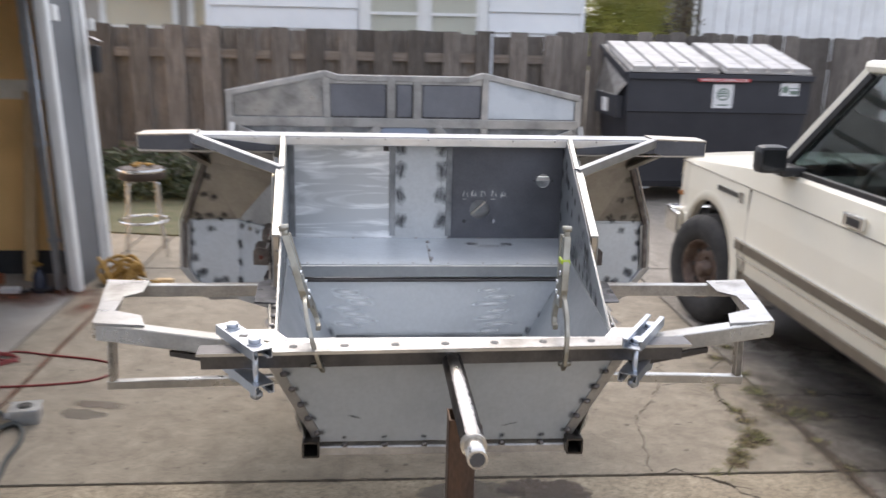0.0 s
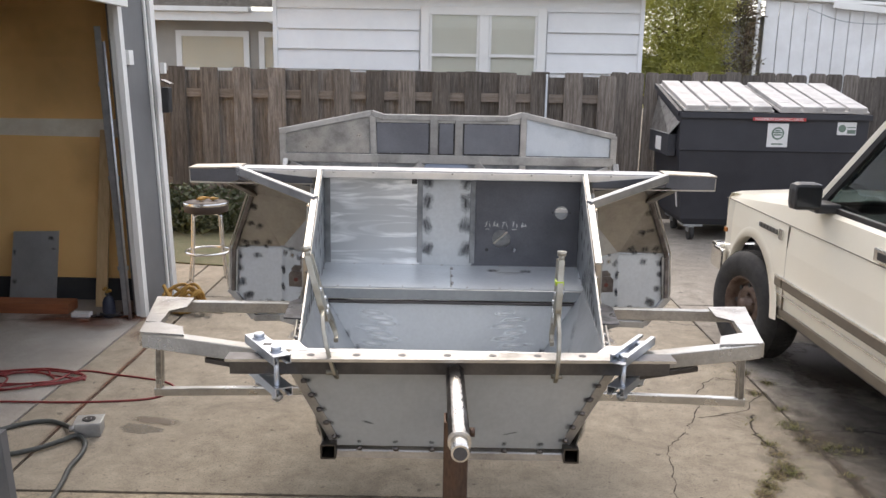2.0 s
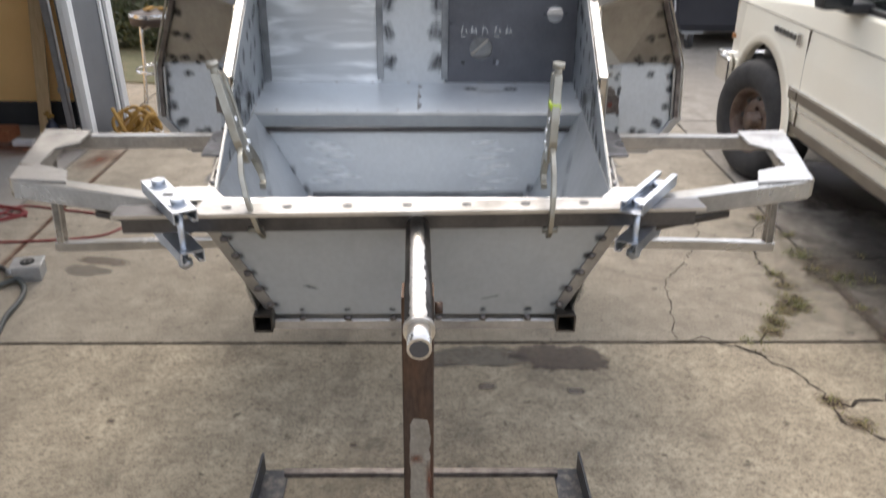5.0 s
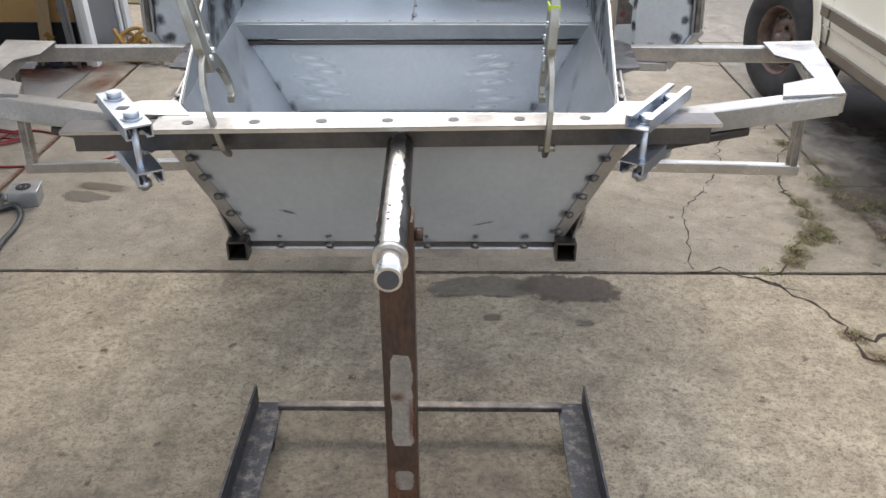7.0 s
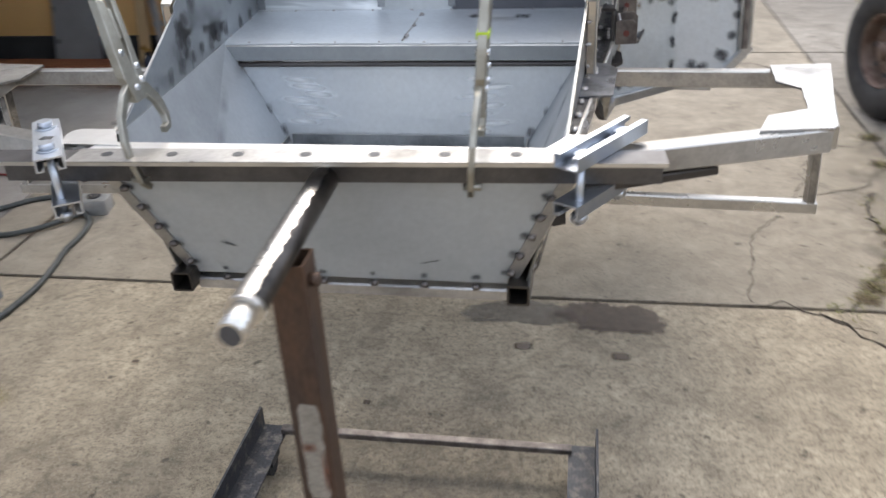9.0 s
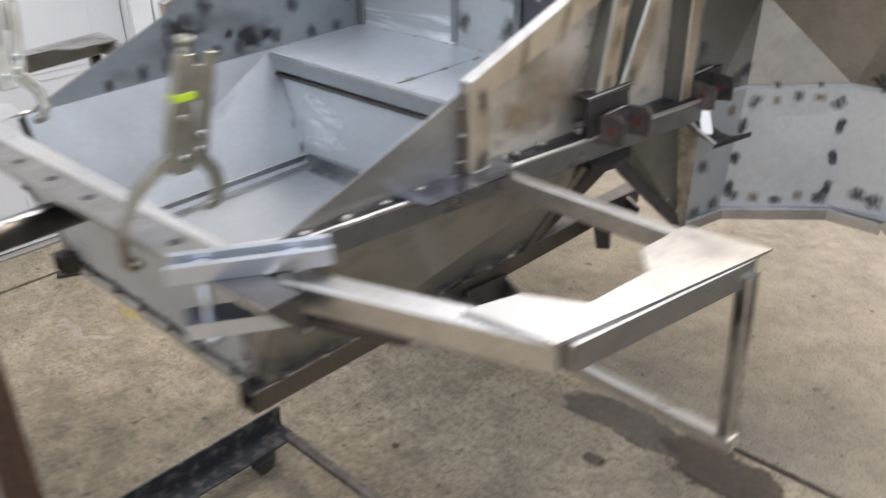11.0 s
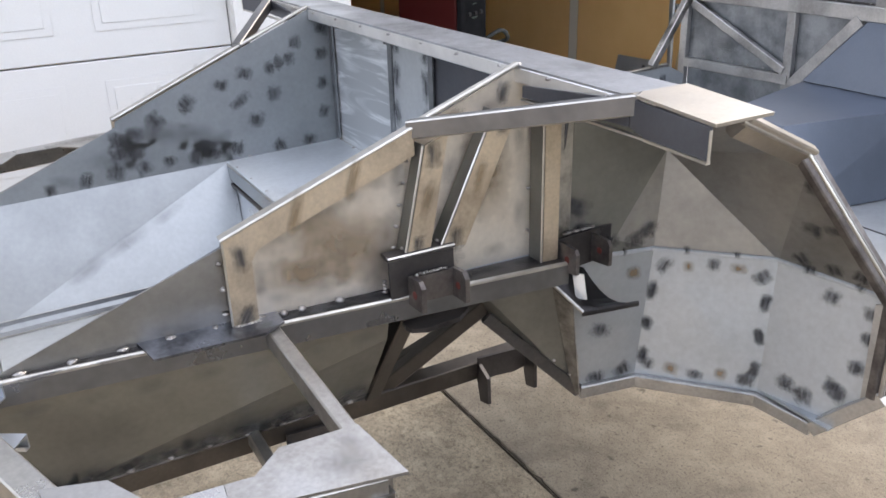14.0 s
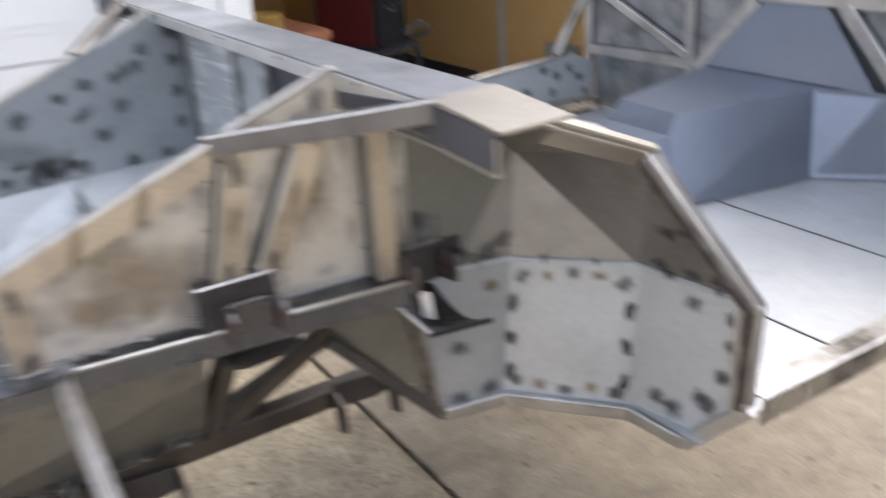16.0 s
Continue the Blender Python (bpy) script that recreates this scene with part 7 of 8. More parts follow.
def locking_pliers(x, lean, tape):
    th = thing("locking_clamp_pliers", "nickel locking C-clamp pliers gripping the angle bar", "pliers", "pliers on the angle bar", at=(x, 0, 0))

    def arm(name, pts, w, t, mat_):
        bm = bmesh.new()
        row = []
        for i, (y, z) in enumerate(pts):
            d = V((0, pts[min(i + 1, len(pts) - 1)][0] - pts[max(i - 1, 0)][0], pts[min(i + 1, len(pts) - 1)][1] - pts[max(i - 1, 0)][1])).normalized()
            n = V((0, -d.z, d.y))
            ww = w[i] if isinstance(w, list) else w
            xx = lean * (1.1 - z)
            row.append([bm.verts.new(V((xx + sx * t / 2, y, z)) + n * sn * ww / 2) for sx, sn in ((-1, -1), (1, -1), (1, 1), (-1, 1))])
        for p, q in zip(row, row[1:]):
            for i in range(4):
                bm.faces.new((p[i], p[(i + 1) % 4], q[(i + 1) % 4], q[i]))
        bm.faces.new(row[0])
        bm.faces.new(list(reversed(row[-1])))
        bmesh.ops.recalc_face_normals(bm, faces=bm.faces)
        bmesh.ops.bevel(bm, geom=list(bm.edges), offset=0.0012, segments=1, affect="EDGES")
        return part(name, bm, mat_, th)
    arm("front_jaw", [(0.058, 1.238), (0.026, 1.226), (-0.006, 1.204), (-0.026, 1.174), (-0.034, 1.142), (-0.034, 1.114), (-0.022, 1.1)], [0.019, 0.019, 0.017, 0.015, 0.013, 0.012, 0.01], 0.009, M_PLIER)
    arm("rear_jaw", [(0.07, 1.24), (0.09, 1.222), (0.106, 1.198), (0.109, 1.172), (0.1, 1.156), (0.084, 1.154)], [0.02, 0.02, 0.018, 0.016, 0.014, 0.012], 0.011, M_PLIER)
    arm("fixed_handle", [(0.06, 1.212), (0.06, 1.25), (0.067, 1.29), (0.076, 1.33), (0.082, 1.362)], [0.03, 0.036, 0.032, 0.026, 0.021], 0.015, M_PLIER)
    arm("lever", [(0.085, 1.225), (0.094, 1.262), (0.104, 1.295), (0.112, 1.33), (0.119, 1.358)], [0.022, 0.02, 0.016, 0.016, 0.012], 0.012, M_PLIER)
    arm("release_lever", [(0.092, 1.30), (0.097, 1.325), (0.1, 1.345)], 0.007, 0.008, M_PLIER)
    part("adjusting_screw", cyl((lean * -0.26, 0.082, 1.352), (lean * -0.275, 0.085, 1.38), 0.007, n=12), M_PLIER, th)
    part("screw_knob", cyl((lean * -0.272, 0.0845, 1.372), (lean * -0.28, 0.0855, 1.383), 0.011, n=14), M_PLIER, th)
    for y, z in ((0.062, 1.232), (0.085, 1.238), (0.09, 1.258), (0.066, 1.285)):
        part("rivet", cyl((lean * (1.1 - z) - 0.0105, y, z), (lean * (1.1 - z) + 0.0105, y, z), 0.005, n=10), M_CHROME, th)
    part("swivel_pad", cyl((lean * -0.04 - 0.013, -0.024, 1.113), (lean * -0.04 + 0.013, -0.024, 1.113), 0.0055, n=10), M_PLIER, th)
    if tape:
        part("tape_band", box((lean * -0.2 - 0.0095, 0.057, 1.305), (lean * -0.2 + 0.0095, 0.088, 1.316), 0.002), M_LIME, th, "lime green tape band")
    return th


locking_pliers(0.238, -0.06, True)
locking_pliers(-0.262, 0.31, False)

# ---- stool, cords and clutter on the yard ----
stool = thing("bar_stool", "chrome bar stool with a brown padded seat", "stool", at=(-2.0, 5.0, 0), rz=20)
part("seat", lathe((0, 0, 0.62), [(0.15, 0.0), (0.178, 0.01), (0.18, 0.06), (0.17, 0.085), (0.12, 0.095), (0.0005, 0.098)], n=28), M_SEAT, stool)
part("seat_band", lathe((0, 0, 0.685), [(0.1815, 0.0), (0.186, 0.006), (0.186, 0.018), (0.1815, 0.024)], n=28, cap=False), M_CHROME, stool)
for k in range(4):
    a = math.pi / 4 + k * math.pi / 2
    c, s = math.cos(a), math.sin(a)
    cord("leg", [(c * 0.05, s * 0.05, 0.612), (c * 0.13, s * 0.13, 0.608), (c * 0.155, s * 0.155, 0.57), (c * 0.17, s * 0.17, 0.3), (c * 0.21, s * 0.21, 0.008)], 0.011, M_CHROME, stool)
part("foot_ring", lathe((0, 0, 0.29), [(0.172, -0.010), (0.184, -0.010), (0.190, 0.0), (0.184, 0.010), (0.172, 0.010), (0.170, 0), (0.172, -0.010)], n=32, cap=False), M_CHROME, stool)
bm = bmesh.new()
for k in range(7):
    add_blob(bm, (0.06 * math.cos(k * 2.1), 0.05 * math.sin(k * 2.1), 0.734), 0.034, (1.7, 1.1, 0.5))
glv = tagged(part("work_glove", bm, M_STRAP), "crumpled yellow work gloves on the stool seat", "gloves")
glv.matrix_basis = pose(-2.0, 5.0, 0)
rnd = random.Random(4)
pile = []
for k in range(34):
    a = k * 1.15
    pile.append((-1.97 + 0.15 * math.cos(a) * rnd.uniform(0.5, 1.15), 4.22 + 0.11 * math.sin(a) * rnd.uniform(0.4, 1.2), 0.015 + 0.2 * rnd.random() ** 1.4))
pile += [(-1.75, 4.2, 0.02), (-1.66, 4.16, 0.02)]
tagged(cord("yellow_strap", pile, 0.013, M_STRAP), "tangled pile of yellow ratchet strap", "strap")
bm = bmesh.new()
for c, r in (((-1.83, 4.09, 0.03), 0.024), ((-1.78, 4.12, 0.03), 0.02), ((-1.75, 4.07, 0.025), 0.022)):
    add_box(bm, V(c) - V((r, r, 0.028)), V(c) + V((r, r, 0.03)), None, 0.006)
tagged(part("ratchet_buckle", bm, M_CHROME), "small metal ratchet buckle beside the strap pile", "buckle")
tagged(part("wood_offcut", box((-1.74, 4.22, 0), (-1.62, 4.27, 0.03), 0.003), M_PINE), "short pale wood offcut on the concrete", "wood offcut")
# quad outlet box with its cable
ob = thing("outlet_box", "galvanised steel outlet box on a cable", "outlet box", at=(-1.77, 2.04, 0), rz=12)
part("box", box((-0.06, -0.055, 0), (0.06, 0.055, 0.07), 0.006), M_GALV, ob)
part("cover", box((-0.066, -0.06, 0.0705), (0.066, 0.06, 0.0745), 0.003), M_GALV, ob)
part("socket", cyl((0, 0, 0.0745), (0, 0, 0.079), 0.031, n=20), M_BLACK, ob)
for a in (-0.011, 0.011):
    part("slot", box((a - 0.002, -0.009, 0.079), (a + 0.002, 0.009, 0.0795)), M_GALV, ob)
part("cable_gland", cyl((-0.06, 0, 0.03), (-0.095, 0, 0.03), 0.016), M_GALV, ob)
tagged(cord("outlet_cable", [(-1.86, 2.03, 0.03), (-1.93, 2.11, 0.012), (-2.03, 2.15, 0.012), (-2.14, 2.11, 0.012), (-2.3, 1.98, 0.012), (-2.6, 2.0, 0.012)], 0.012, M_BLKCORD), "thick dark rubber cable on the concrete", "cable")
tagged(cord("outlet_cable", [(-2.5, 1.72, 0.012), (-2.1, 1.755, 0.012), (-1.95, 1.80, 0.02), (-1.863, 1.893, 0.02), (-1.80, 1.97, 0.02), (-1.735, 1.9, 0.012), (-1.705, 1.78, 0.012), (-1.70, 1.65, 0.012), (-1.668, 1.495, 0.012), (-1.65, 1.3, 0.012), (-1.70, 1.0, 0.012), (-1.9, 0.6, 0.012)], 0.012, M_BLKCORD), "thick dark rubber cable curving over the concrete", "cable")
red = []
for k in range(30):
    a = k * 0.83
    red.append((-2.42 + 0.3 * math.cos(a) * rnd.uniform(0.35, 1.1), 2.75 + 0.19 * math.sin(a) * rnd.uniform(0.35, 1.1), 0.006 + 0.002 * (k % 5)))
red += [(-2.19, 2.89, 0.006), (-1.95, 2.84, 0.006), (-1.674, 2.761, 0.006), (-1.56, 2.68, 0.006), (-1.545, 2.59, 0.006), (-1.64, 2.48, 0.006), (-1.958, 2.42, 0.006), (-2.38, 2.406, 0.006), (-2.8, 2.4, 0.006)]
tagged(cord("red_extension_cord", red, 0.0058, M_REDCORD), "red extension cord coiled loosely on the concrete", "cord")
# steel post at the garage pier side
tagged(part("bollard_post", tube((-1.78, 1.28, 0), (-1.80, 1.28, 0.35), 0.05), M_GREYWALL), "short grey steel post beside the door", "post")

# ---- ivy and fence ----
ivy = thing("ivy_bank", "dark green ivy climbing the fence foot", "ivy", at=(0, 0, 0))
part("stems", cyl((-2.8, 7.3, 0), (-2.6, 7.35, 0.45), 0.02, 0.008, 8), M_BARK, ivy)
leaf_cloud("leaves", M_LEAFD, ivy, [((-3.3, 7.3, 0.25), (0.45, 0.3, 0.32)), ((-2.8, 7.3, 0.26), (0.4, 0.32, 0.33)), ((-2.35, 7.35, 0.24), (0.4, 0.3, 0.3)), ((-1.85, 7.4, 0.22), (0.4, 0.3, 0.28)), ((-3.8, 7.3, 0.22), (0.4, 0.3, 0.3))], 5600, 0.035, 3)
tagged(part("grass_strip", plate([(-4.4, 6.1, 0.004), (-1.4, 5.55, 0.004), (-1.4, 8.45, 0.004), (-4.4, 8.45, 0.004)], 0.01, (0, 0, 1)), mat("dry_lawn", (0.10, 0.105, 0.05), 0.95, color2=(0.16, 0.14, 0.085), scale=7, fine=0.3, bump=0.6)), "patchy dry lawn in front of the ivy", "lawn", kind="structure")
spots = [(random.uniform(-4.3, -1.5), random.uniform(6.0, 7.3), 0.1, 16) for _ in range(110)]
tufts("lawn_blades", spots, 12, "short dry lawn blades")

FY = 8.5
fence = thing("fence", "weathered grey-brown board fence with alternating boards", "fence")
for z in (0.35, 1.44):
    part("rail", box((-6.7, FY + 0.022, z), (9.5, FY + 0.06, z + 0.1)), M_RAILWOOD, fence)
rf = random.Random(21)


def board_mesh(w, h, seed, cut):
    r = random.Random(seed)
    bm = bmesh.new()
    c = 0.025 if cut else 0.004
    prof = [(-w / 2, 0), (w / 2, 0), (w / 2 - r.uniform(0, 0.004), h - c), (w / 2 - c, h - r.uniform(0, 0.006)), (-w / 2 + c, h), (-w / 2 + r.uniform(0, 0.004), h - c)]
    a = [bm.verts.new((x, -0.01, z)) for x, z in prof]
    b = [bm.verts.new((x, 0.01, z)) for x, z in prof]
    bm.faces.new(a)
    bm.faces.new(list(reversed(b)))
    for i in range(6):
        bm.faces.new((a[(i + 1) % 6], a[i], b[i], b[(i + 1) % 6]))
    me = bpy.data.meshes.new("board")
    bm.to_mesh(me)
    bm.free()
    me.materials.append(M_FENCE)
    return me


boards = [board_mesh(rf.uniform(0.205, 0.225), rf.uniform(1.755, 1.80), k, k % 3 == 0) for k in range(12)]
wide = [board_mesh(rf.uniform(0.25, 0.27), rf.uniform(1.74, 1.79), 20 + k, False) for k in range(8)]
narrow = [board_mesh(rf.uniform(0.165, 0.205), rf.uniform(1.76, 1.81), 40 + k, True) for k in range(10)]
x = -6.508
while x < 2.0:
    o = new("board", rf.choice(boards))
    o.parent = fence
    o.matrix_basis = pose(x, FY + rf.uniform(-0.004, 0.004), 0.015 + rf.uniform(0, 0.02), 0, rf.uniform(-0.6, 0.6), rf.uniform(-1.2, 1.2))
    o = new("board", rf.choice(wide))
    o.parent = fence
    o.matrix_basis = pose(x + 0.20, FY + 0.085, 0.01 + rf.uniform(-0.01, 0.02), 0, rf.uniform(-0.4, 0.4), 0)
    x += 0.40
x = 2.03
while x < 9.4:
    o = new("board", rf.choice(narrow))
    o.parent = fence
    o.matrix_basis = pose(x, FY + rf.uniform(-0.004, 0.004), 0.04, 0, rf.uniform(-0.6, 0.6), rf.uniform(-1.5, 1.5))
    x += 0.2
for x in (-5.2, -2.75, -0.35, 2.05, 4.5, 6.9):
    part("fence_post", box((x - 0.045, FY + 0.1, 0), (x + 0.045, FY + 0.19, 1.72)), M_FENCE, fence)
part("conduit", cyl((1.17, FY - 0.03, 0), (1.17, FY - 0.03, 1.78), 0.014), M_GALV, fence, "thin grey conduit")

# ---- houses beyond the fence ----
HY = 11.0
house = thing("blue_house", "pale blue house with wide horizontal siding", "house")
part("core_wall", box((-2.58, HY + 0.03, 0), (2.82, HY + 5, 3.0)), M_SIDING, house)
SIDE = 0.293
z = 0.334
while z < 2.95:
    for x0, x1 in ((-2.61, -0.46), (1.44, 2.84)) if 1.2 < z < 2.6 else ((-2.61, 2.84),):
        bm = bmesh.new()
        face_pts = [(x0, HY - 0.016, z), (x1, HY - 0.016, z), (x1, HY + 0.022, z + 0.298), (x0, HY + 0.022, z + 0.298)]
        add_plate(bm, face_pts, 0.016, (0, 1, 0))
        part("siding_board", bm, M_SIDING, house)
    z += SIDE
part("corner_board", box((2.80, HY - 0.03, 0), (2.86, HY + 0.06, 3.0)), M_SIDING, house)
part("corner_board", box((-2.63, HY - 0.03, 0), (-2.57, HY + 0.06, 3.0)), M_SIDING, house)
win = part("window", box((-0.30, HY - 0.012, 1.40), (1.29, HY + 0.02, 2.62)), M_BLIND, house, "paired sash window with drawn cream blinds")
for x0, x1, z0, z1 in ((-0.44, -0.31, 1.3, 2.73), (1.29, 1.42, 1.3, 2.73), (-0.31, 1.29, 2.61, 2.73), (-0.31, 1.29, 1.3, 1.42), (0.43, 0.57, 1.42, 2.61)):
    part("frame", box((x0, HY - 0.06, z0), (x1, HY - 0.013, z1), 0.006), M_WHITE, win)
part("sill", box((-0.48, HY - 0.1, 1.26), (1.46, HY - 0.01, 1.3), 0.006), M_WHITE, win)
for x0, x1 in ((-0.305, 0.425), (0.575, 1.285)):
    part("meeting_rail", box((x0, HY - 0.05, 2.01), (x1, HY - 0.014, 2.055), 0.004), M_WHITE, win)
    for z0, z1 in ((1.42, 2.01), (2.055, 2.61)):
        g = part("pane", box((x0 + 0.035, HY - 0.035, z0), (x1 - 0.035, HY - 0.031, z1)), M_GLASS, win)
        g.visible_shadow = False
        for xa, xb in ((x0, x0 + 0.034), (x1 - 0.034, x1)):
            part("sash", box((xa, HY - 0.045, z0), (xb, HY - 0.015, z1)), M_WHITE, win)
part("fascia", box((-2.95, HY - 0.42, 2.93), (3.2, HY - 0.38, 3.1)), M_WHITE, house)
part("soffit", box((-2.95, HY - 0.38, 3.0), (3.2, HY + 0.02, 3.03)), M_SIDING, house)
part("roof", plate([(-3.0, HY - 0.45, 3.1), (3.25, HY - 0.45, 3.1), (3.25, HY + 2.6, 4.3), (-3.0, HY + 2.6, 4.3)], 0.12, (0, 0, 1)), M_ROOF, house)

H2 = 14.0
grey = thing("grey_house", "shaded warm grey house with white windows", "house")
part("wall", box((-9.5, H2, 0), (-2.9, H2 + 4, 2.62)), M_GREYHOUSE, grey)
part("eave_board", box((-9.8, H2 - 0.55, 2.60), (-2.6, H2 - 0.5, 2.78)), M_WHITE, grey)
part("soffit", box((-9.8, H2 - 0.5, 2.62), (-2.6, H2 + 0.05, 2.66)), M_GREYHOUSE, grey)
part("gutter", tube((-9.8, H2 - 0.6, 2.80), (-3.55, H2 - 0.6, 2.80), 0.1, 0.09), M_WHITE, grey)
cord("downpipe", [(-3.55, H2 - 0.58, 2.86), (-3.5, H2 - 0.5, 2.74), (-3.25, H2 - 0.15, 2.62), (-3.1, H2 - 0.06, 2.4), (-3.1, H2 - 0.06, 0.2)], 0.035, M_WHITE, grey)
part("roof", plate([(-9.9, H2 - 0.65, 2.84), (-2.5, H2 - 0.65, 2.84), (-2.5, H2 + 2.4, 3.9), (-9.9, H2 + 2.4, 3.9)], 0.12, (0, 0, 1)), M_ROOF, grey)
for x0, x1 in ((-7.4, -6.1), (-5.02, -3.68), (-3.5, -2.95)):
    w = part("window", box((x0 + 0.1, H2 - 0.02, 1.2), (x1 - 0.1, H2 - 0.001, 2.35)), M_BLIND, grey, "white-framed sash window")
    for a, b, c, d in ((x0, x0 + 0.1, 1.1, 2.45), (x1 - 0.1, x1, 1.1, 2.45), (x0 + 0.1, x1 - 0.1, 2.35, 2.45), (x0 + 0.1, x1 - 0.1, 1.75, 1.79), (x0 + 0.1, x1 - 0.1, 1.1, 1.2)):
        part("frame", box((a, H2 - 0.06, c), (b, H2 - 0.021, d)), M_WHITE, w)
    p = part("pane", box((x0 + 0.1, H2 - 0.04, 1.2), (x1 - 0.1, H2 - 0.036, 2.35)), M_GLASS, w)
    p.visible_shadow = False

shed = thing("white_shed", "white corrugated metal shed with a low roofline", "shed")
SY = 12.0
# grey core paints the shade lines in the gaps between the sheets
part("wall", box((5.0, SY + 0.03, 0), (12, SY + 4, 2.75)), M_GREYWALL, shed)
x = 5.0
while x < 11.9:
    part("batten_sheet", box((x, SY - 0.005, 0.1), (x + 0.213, SY + 0.028, 2.98 - 0.035 * (x - 5)), 0.004), M_SHED, shed)
    x += 0.225
part("eave_tube", tube((4.85, SY - 0.09, 3.03), (12, SY - 0.09, 2.75), 0.07, 0.05), M_WHITE, shed)
part("rail_board", tube((6.0, SY - 0.16, 2.92), (11.5, SY - 0.16, 2.45), 0.04, 0.1), M_WHITE, shed)
part("corner_pipe", cyl((4.86, SY - 0.1, 0), (4.86, SY - 0.1, 3.1), 0.03), M_WHITE, shed)
cord("sagging_cable", [(5.6, SY - 0.2, 2.85), (6.2, SY - 0.22, 2.66), (7.0, SY - 0.22, 2.66), (7.8, SY - 0.2, 2.9)], 0.008, M_GALV, shed)
part("roof", plate([(4.7, SY - 0.1, 3.08), (12.2, SY - 0.1, 2.8), (12.2, SY + 4.2, 3.1), (4.7, SY + 4.2, 3.4)], 0.05, (0, 0, 1)), M_SHED, shed)


def tree(name, label, at, trunk, blobs, count, size, material, seed):
    t = thing(name, label, "tree", at=at)
    bm = bmesh.new()
    add_cyl(bm, (0, 0, 0), (0.05, 0, trunk), 0.11, 0.07, 10)
    rr = random.Random(seed)
    for c, r in blobs:
        mid = lerp((0.05, 0, trunk), c, 0.5) + V((rr.uniform(-0.1, 0.1), rr.uniform(-0.1, 0.1), 0.1))
        add_cyl(bm, (0.05, 0, trunk * rr.uniform(0.6, 1)), mid, 0.05, 0.03, 7)
        add_cyl(bm, mid, c, 0.03, 0.008, 6)
        for _ in range(4):
            e = V(c) + V((rr.uniform(-1, 1) * r[0], rr.uniform(-1, 1) * r[1], rr.uniform(-0.5, 1) * r[2]))
            add_cyl(bm, c, e, 0.012, 0.004, 5)
    part("trunk", bm, M_BARK, t)
    leaf_cloud("crown", material, t, blobs, count, size, seed)
    return t


tree("yellow_green_shrub_tree", "feathery yellow-green tree behind the fence", (3.9, 12.6, 0), 1.4,
     [((-0.5, 0, 2.6), (0.75, 0.7, 0.8)), ((0.2, 0.1, 2.3), (0.7, 0.6, 0.6)), ((-0.2, 0.2, 3.3), (0.8, 0.7, 0.6)), ((0.5, 0, 3.0), (0.6, 0.6, 0.5)), ((0.0, -0.2, 1.8), (0.9, 0.6, 0.5)), ((-0.7, 0, 1.7), (0.6, 0.5, 0.5))], 52000, 0.026, M_LEAF, 31)
tree("brown_vine_tree", "reddish-brown vine mass beside the shed", (4.75, 12.0, 0), 1.4,
     [((0.0, 0, 2.3), (0.2, 0.3, 0.5)), ((-0.02, 0, 2.8), (0.24, 0.3, 0.35)), ((-0.05, 0, 1.8), (0.35, 0.35, 0.4))], 2200, 0.03, M_LEAFB, 32)
tree("far_tree", "tall green tree far beyond the houses", (-1.5, 22, 0), 3.0,
     [((-1, 0, 5), (1.8, 1.5, 1.5)), ((1, 0, 5.5), (1.6, 1.5, 1.3)), ((0, 0, 6.5), (1.5, 1.4, 1.2))], 5000, 0.16, M_LEAF, 33)

# ---- dumpster ----
DX0, DX1, DY0, DY1 = 2.47, 4.47, 7.2, 8.32
dump = thing("dumpster", "dark navy steel dumpster with grey ribbed lids", "dumpster")
bm = bmesh.new()
prof = [(DY0, 1.38, 0), (DY0, 1.02, 0), (DY0 + 0.015, 1.0, 0.008), (DY0 + 0.10, 0.25, 0.10), (DY0 + 0.14, 0.18, 0.15), (DY1 - 0.12, 0.18, 0.15), (DY1 - 0.06, 0.25, 0.10), (DY1, 1.02, 0), (DY1, 1.66, 0)]
a = [bm.verts.new((DX0 + i, y, z)) for y, z, i in prof]
b = [bm.verts.new((DX1 - i, y, z)) for y, z, i in prof]
for i in range(len(prof)):
    j = (i + 1) % len(prof)
    bm.faces.new((a[j], a[i], b[i], b[j]))
for e in (a, b):
    bm.faces.new((e[0], e[1], e[7], e[8]))
    bm.faces.new((e[1], e[2], e[7]))
    bm.faces.new((e[2], e[3], e[6], e[7]))
    bm.faces.new((e[3], e[4], e[5], e[6]))
bmesh.ops.recalc_face_normals(bm, faces=bm.faces)
part("hull", bm, M_DUMP, dump)
part("rim", tube((DX0 - 0.02, DY0 - 0.012, 1.385), (DX1 + 0.02, DY0 - 0.012, 1.385), 0.05, 0.06), M_DUMP, dump)
part("rim", tube((DX0 - 0.015, DY0, 1.40), (DX0 - 0.015, DY1, 1.67), 0.04, 0.05), M_DUMP, dump)
part("waist_rib", tube((DX0 + 0.002, DY0 - 0.001, 1.018), (DX1 - 0.002, DY0 - 0.001, 1.018), 0.008, 0.012), M_DUMP, dump)
pocket = part("lift_pocket", box((DX0 - 0.09, DY0 + 0.12, 0.93), (DX0 - 0.002, DY1 - 0.15, 1.17), 0.008), M_DUMP, dump, "worn side lifting pocket")
part("worn_edge", tube((DX0 - 0.09, DY0 + 0.12, 1.174), (DX0 - 0.09, DY1 - 0.15, 1.174), 0.012, 0.008), M_GALV, pocket)
part("worn_edge", tube((DX0 - 0.09, DY0 + 0.118, 1.174), (DX0 - 0.004, DY0 + 0.03, 1.31), 0.012, 0.01), M_GALV, pocket)
